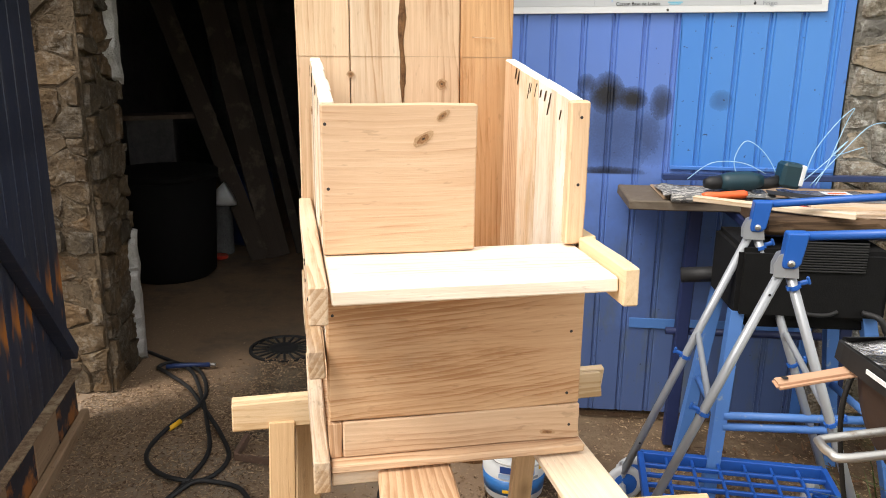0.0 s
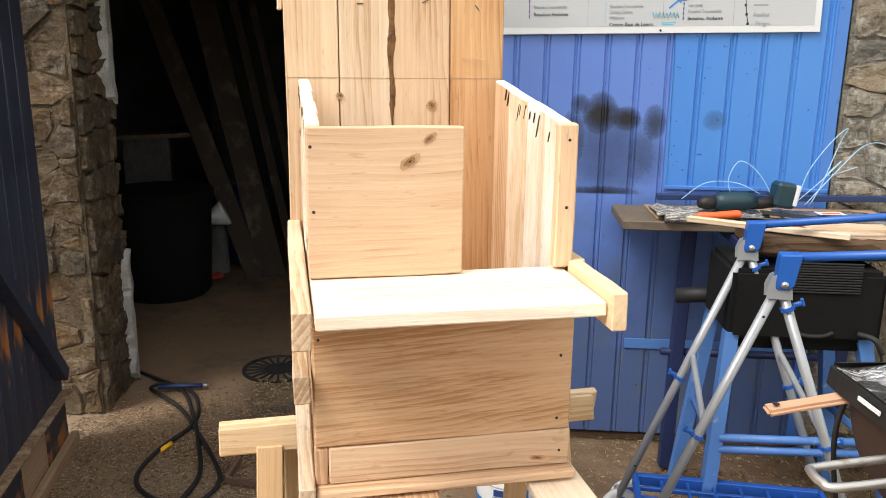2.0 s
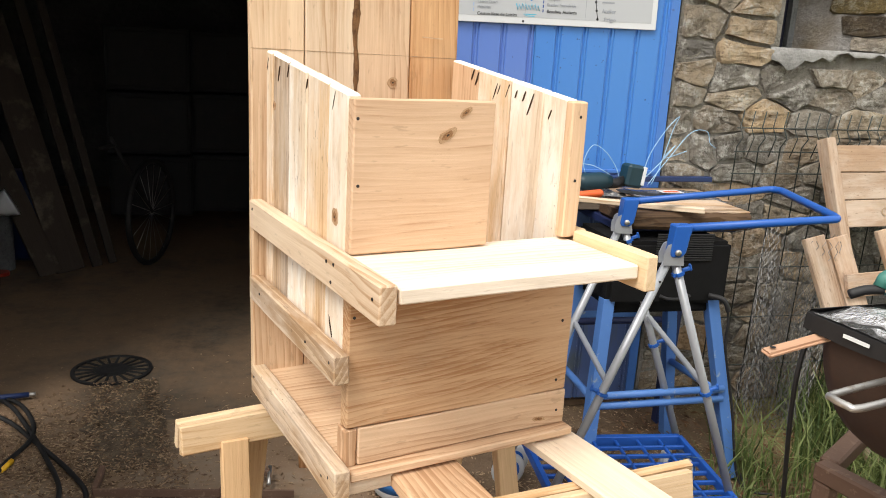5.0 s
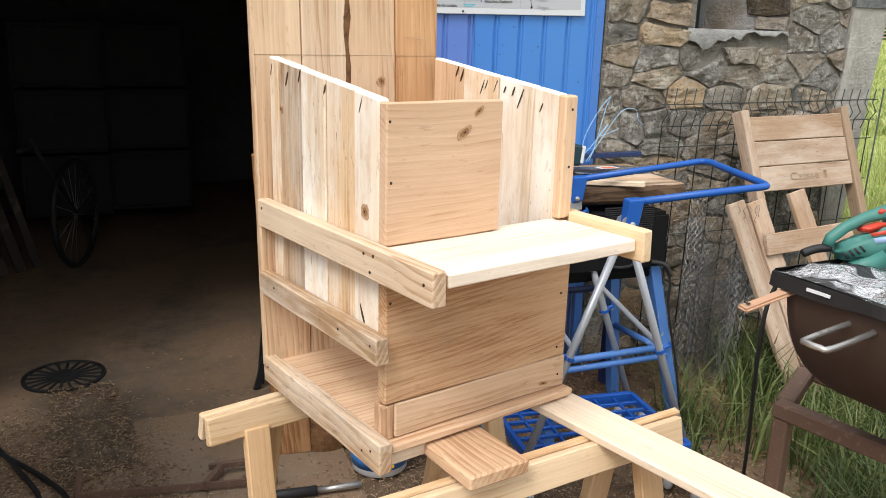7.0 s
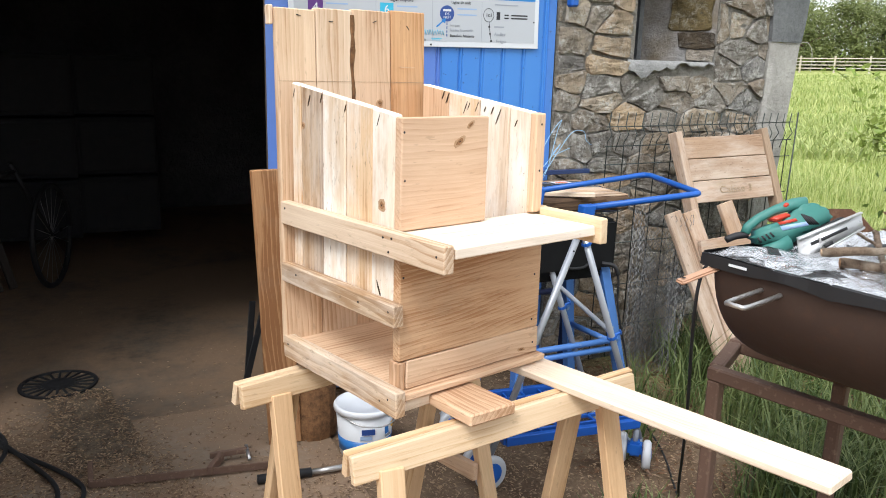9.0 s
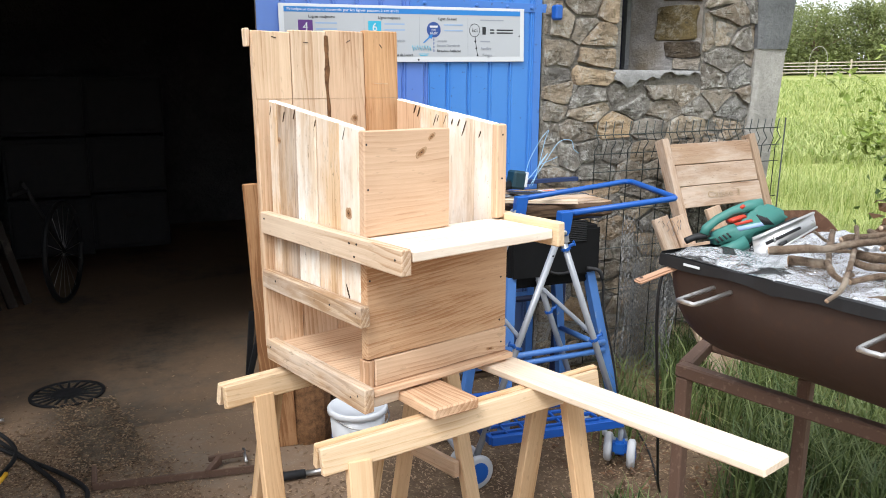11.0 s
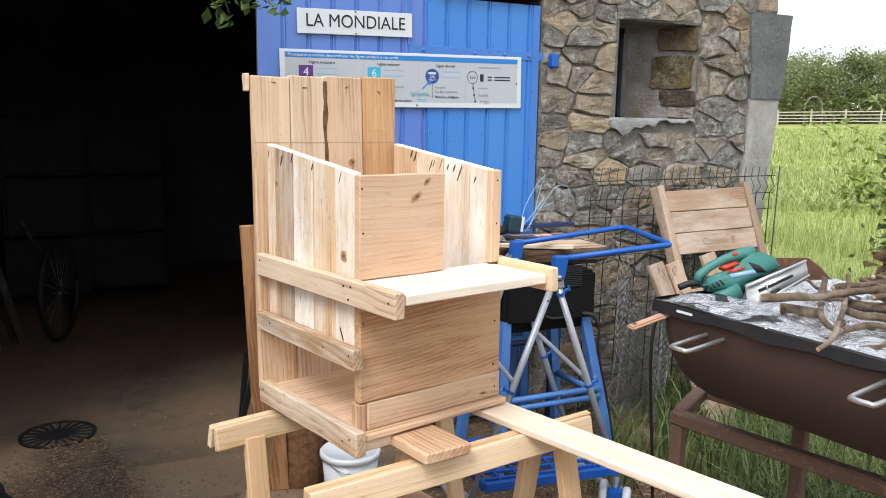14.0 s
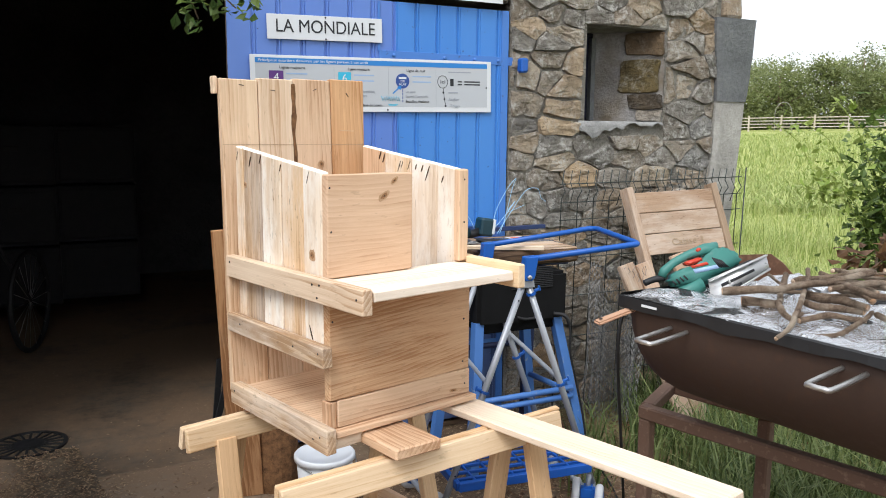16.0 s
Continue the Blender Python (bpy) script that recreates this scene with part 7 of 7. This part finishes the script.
def far_tree(x, y, h, w, label, dry=False):
    up = Vector((0, 0, rise(x)))
    t = thing("tree", (x, y, up.z), label, "tree", "trees along the meadow")
    z0 = -0.15
    tube("trunk", t, [Vector(q) + up for q in ((x, y, z0), (x + 0.1, y, h * 0.3), (x - 0.1, y + 0.1, h * 0.6), (x, y, h * 0.85))], 0.2, BARK, 7, "", [0.26, 0.2, 0.13, 0.04])
    cs = []
    for i in range(30):
        a, z = RND.uniform(0, 6.28), (RND.uniform(0.22, 0.98) if i < 18 or dry else RND.uniform(0.03, 0.35))
        r = w * 0.5 * math.sqrt(max(0.3 if z < 0.4 else 0.05, 1 - ((z - 0.5) / 0.56) ** 2)) * RND.uniform(0.35, 1)
        e = Vector((x + math.cos(a) * r, y + math.sin(a) * r, z * h)) + up
        if i < 9:
            tube("limb", t, [Vector((x, y, z * h * 0.6)) + up, e], 0.06, BARK, 5, "", [0.08, 0.02])
        cs.append(e)
        cs.append(e + Vector((RND.gauss(0, w * 0.1), RND.gauss(0, w * 0.1), RND.gauss(0, h * 0.06))))
    if not dry:
        raw("crown", *leaf_cloud(cs, 0.27, 150, w * 0.10, 0.8), LEAF_TREE, t, None, "uneven spring crown")
    else:
        raw("crown", *leaf_cloud(cs, 0.22, 14, w * 0.1, 0.9), LEAF_SHOOT, t, None, "sparse spring leaves")


E0 = Vector((-0.96, -1.48))
for i in range(17):
    az = radians(59.0 + i * 1.55 + RND.uniform(-0.4, 0.4))
    d = 80 + RND.uniform(-4, 8)
    h = 4.0 + i * 0.42 + RND.uniform(-0.8, 1.0)
    far_tree(E0.x + d * math.sin(az), E0.y + d * math.cos(az), h, RND.uniform(5.0, 7.5), "green broadleaf tree in spring leaf beyond the meadow")
for az, h in ((70.3, 9.2), (72.6, 10.2), (75.5, 8.8)):
    far_tree(E0.x + 92 * math.sin(radians(az)), E0.y + 92 * math.cos(radians(az)), h, 5.0, "thin tree with sparse young leaves above the hedge", True)


PALE_RAIL = wood("silvered_rail_wood", (0.56, 0.53, 0.48), (0.36, 0.33, 0.29), 0.0, 0.8)


def far_fence():
    f = thing("field_fence", tuple((*(E0 + 70 * Vector((math.sin(radians(66)), math.cos(radians(66))))), rise(63.0))), "pale wooden rail fence across the far meadow edge", "fence")
    P = lambda az, z: Vector((E0.x + 70 * math.sin(radians(az)), E0.y + 70 * math.cos(radians(az)), z + rise(E0.x + 70 * math.sin(radians(az)))))
    az = 60.0
    while az < 84:
        board("post", f, P(az, -0.1), P(az, 1.25), 0.12, 0.12, (1, 0, 0), PALE_RAIL, 0.01, 0)
        for z in (0.3, 0.55, 0.8, 1.05):
            board("rail", f, P(az, z), P(az + 2.0, z), 0.075, 0.04, (0, 0, 1), PALE_RAIL, 0.01, 0)
        az += 2.0
    h = thing("tunnel_hoop", tuple(P(64.2, 0)), "pale arched hoop of a polytunnel frame", "hoop")
    tube("hoop", h, smooth_path([P(63.6, 0), P(63.6, 1.6), P(63.9, 2.2), P(64.3, 2.2), P(64.6, 1.5), P(64.65, 0)], 6), 0.03, RENDER, 6)


far_fence()


# ---- enamel plate above the door ----
plate = thing("enamel_plate", tuple(wall_pt(0.35, -0.03, 2.085)), "white enamel plate with black bars fixed above the door", "sign")
part("plate", bm_box(0.51, 0.004, 0.115, 0.001), SIGN_WHITE, plate, "", at_wall(0.35, -0.034, 2.143))
for s, w in ((0.145, 0.05), (0.205, 0.05), (0.262, 0.05), (0.345, 0.02), (0.41, 0.02), (0.51, 0.048), (0.568, 0.048)):
    part("bar", bm_box(w, 0.0015, 0.078, 0), INK, plate, "", at_wall(s, -0.0372, 2.145))

# ---- stones of the barn wall, last ----
def clip(poly, p, n):
    """The part of a convex outline on the side of p that n points away from."""
    out = []
    for k in range(len(poly)):
        a, b = poly[k], poly[(k + 1) % len(poly)]
        da, db = (a - p).dot(n), (b - p).dot(n)
        if da <= 0:
            out.append(a)
        if da * db < 0:
            out.append(a.lerp(b, da / (da - db)))
    return out


def rubble_cells(x0, x1, z0, z1, wide, tall, hole=None):
    """Irregular stone outlines: cells round scattered seeds, wider than they are tall."""
    seeds, z = [], z0
    while z < z1:
        h = tall * RND.uniform(0.45, 1.5)
        x = x0 - RND.uniform(0, wide)
        while x < x1 + wide:
            w = wide * RND.uniform(0.35, 1.9)
            q = Vector((x + w / 2, z + h * RND.uniform(0.25, 0.75)))
            if not (hole and hole[0] < q.x < hole[1] and hole[2] < q.y < hole[3]):
                seeds.append(q)
            x += w
        z += h
    K = Vector((1.0, 1.65))
    for i, a in enumerate(seeds):
        poly = [Vector((x0, z0)), Vector((x1, z0)), Vector((x1, z1)), Vector((x0, z1))]
        near = sorted((b for j, b in enumerate(seeds) if j != i), key=lambda b: ((b - a) * K).length)[:14]
        for b in near:
            d = b - a
            n = Vector((d.x * K.x ** 2, d.y * K.y ** 2))
            poly = clip(poly, a + d * 0.5, n)
            if len(poly) < 3:
                break
        if hole and len(poly) > 2:
            c = [(hole[0], Vector((1, 0)), a.x < hole[0]), (hole[1], Vector((-1, 0)), a.x > hole[1]), (hole[2], Vector((0, 1)), a.y < hole[2]), (hole[3], Vector((0, -1)), a.y > hole[3])]
            for at, n, outside in c:
                if outside:
                    inside_hole = any(hole[0] < q.x < hole[1] and hole[2] < q.y < hole[3] for q in poly) or n.x == 0 and a.x > hole[0] and a.x < hole[1] or n.y == 0 and a.y > hole[2] and a.y < hole[3]
                    if inside_hole:
                        poly = clip(poly, Vector((at, 0)) if n.x else Vector((0, at)), n)
                        break
        if len(poly) > 2:
            yield poly


def stone_from(poly, proud, seed, gap):
    """A stone with a broken outline, a rounded shoulder and an uneven face."""
    c = sum(poly, Vector((0, 0))) / len(poly)
    size = max((p - c).length for p in poly)
    ring = []
    for k in range(len(poly)):
        a, b = poly[k], poly[(k + 1) % len(poly)]
        if (b - a).length < 0.012:
            continue
        for u in (0.07, 0.5, 0.93):
            q = a.lerp(b, u)
            q = c + (q - c) * (1 - gap / max(0.03, (q - c).length))
            q += Vector((noise.noise(Vector((q.x * 19, q.y * 19, seed))), noise.noise(Vector((q.x * 19, q.y * 19, seed + 7))))) * 0.015
            ring.append(q - c)
    n = len(ring)
    v, f = [], []
    tx, tz = noise.noise(Vector((seed, 3, 0))) * 0.16, noise.noise(Vector((seed, 8, 0))) * 0.14
    for k, y in ((1.0, 0.02), (1.0, -proud * 0.35), (0.95, -proud * 0.95), (0.66, -proud), (0.30, -proud)):
        for q in ring:
            x, z = q.x * k, q.y * k
            rough = 0.011 * noise.noise(Vector((x * 17 + seed, z * 17, seed))) + 0.006 * noise.noise(Vector((x * 45, z * 45 + seed, 2)))
            v.append((x, y + (0 if y > 0 else rough + (x * tx + z * tz) * 0.6), z))
    v.append((0, -proud, 0))
    for r in range(4):
        for k in range(n):
            f.append((r * n + k, (r + 1) * n + k, (r + 1) * n + (k + 1) % n, r * n + (k + 1) % n))
    f += [(4 * n + k, 5 * n, 4 * n + (k + 1) % n) for k in range(n)]
    me = bpy.data.meshes.new("stone")
    me.from_pydata(v, [], f)
    me.update()
    return me, c


def lay_stones(wall, base, x0, x1, z0, z1, wide, tall, mats, hole=None, proud=(0.008, 0.028)):
    for poly in rubble_cells(x0, x1, z0, z1, wide, tall, hole):
        me, c = stone_from(poly, RND.uniform(*proud), RND.uniform(0, 50), RND.uniform(-0.002, 0.012))
        me.materials.append(RND.choice(mats))
        link("stone", me, None, wall, base @ pose(c.x, 0, c.y))


STONE_MOSS = stone_mat("mossy_brown_stone", (0.115, 0.095, 0.045), (0.19, 0.155, 0.085), 0.8, 0.3)
STONE_GREY = stone_mat("grey_crusted_stone", (0.21, 0.205, 0.195), (0.36, 0.35, 0.32), 0.1, 0.9)
STONE_TAN = stone_mat("tan_sandstone", (0.36, 0.285, 0.20), (0.46, 0.375, 0.27), 0.0, 0.45)
FACE = [STONE, STONE, STONE, STONE_GREY, STONE_TAN]
lay_stones(wall_right, WALL, 0.672, 1.995, 0.0, 2.75, 0.175, 0.098, FACE, (1.10, 1.645, 1.47, 2.035))
lay_stones(lintel, WALL, -0.72, 0.664, 2.11, 2.55, 0.24, 0.13, FACE)
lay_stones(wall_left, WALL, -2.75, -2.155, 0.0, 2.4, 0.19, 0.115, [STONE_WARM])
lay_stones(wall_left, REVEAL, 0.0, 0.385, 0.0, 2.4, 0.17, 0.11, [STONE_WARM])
# stones left bare in the splay of the recess, its lintel and the jamb
SPLAY = at_wall(1.64, 0.0, 0.0, 0, 0, -46.0)
for u0, u1, z0, z1, mat in ((0.05, 0.62, 1.70, 1.88, STONE_MOSS), (0.0, 0.48, 1.61, 1.69, STONE_WARM), (0.0, 0.36, 1.545, 1.605, STONE), (0.0, 0.55, 1.90, 2.03, STONE_WARM)):
    me, c = stone_from([Vector((-u1 * 0.396, z0)), Vector((-u0 * 0.396, z0)), Vector((-u0 * 0.396, z1)), Vector((-u1 * 0.396, z1))], 0.018, u1 * 9 + z0, 0.002)
    me.materials.append(mat)
    link("stone", me, None, wall_right, SPLAY @ pose(c.x, 0, c.y))
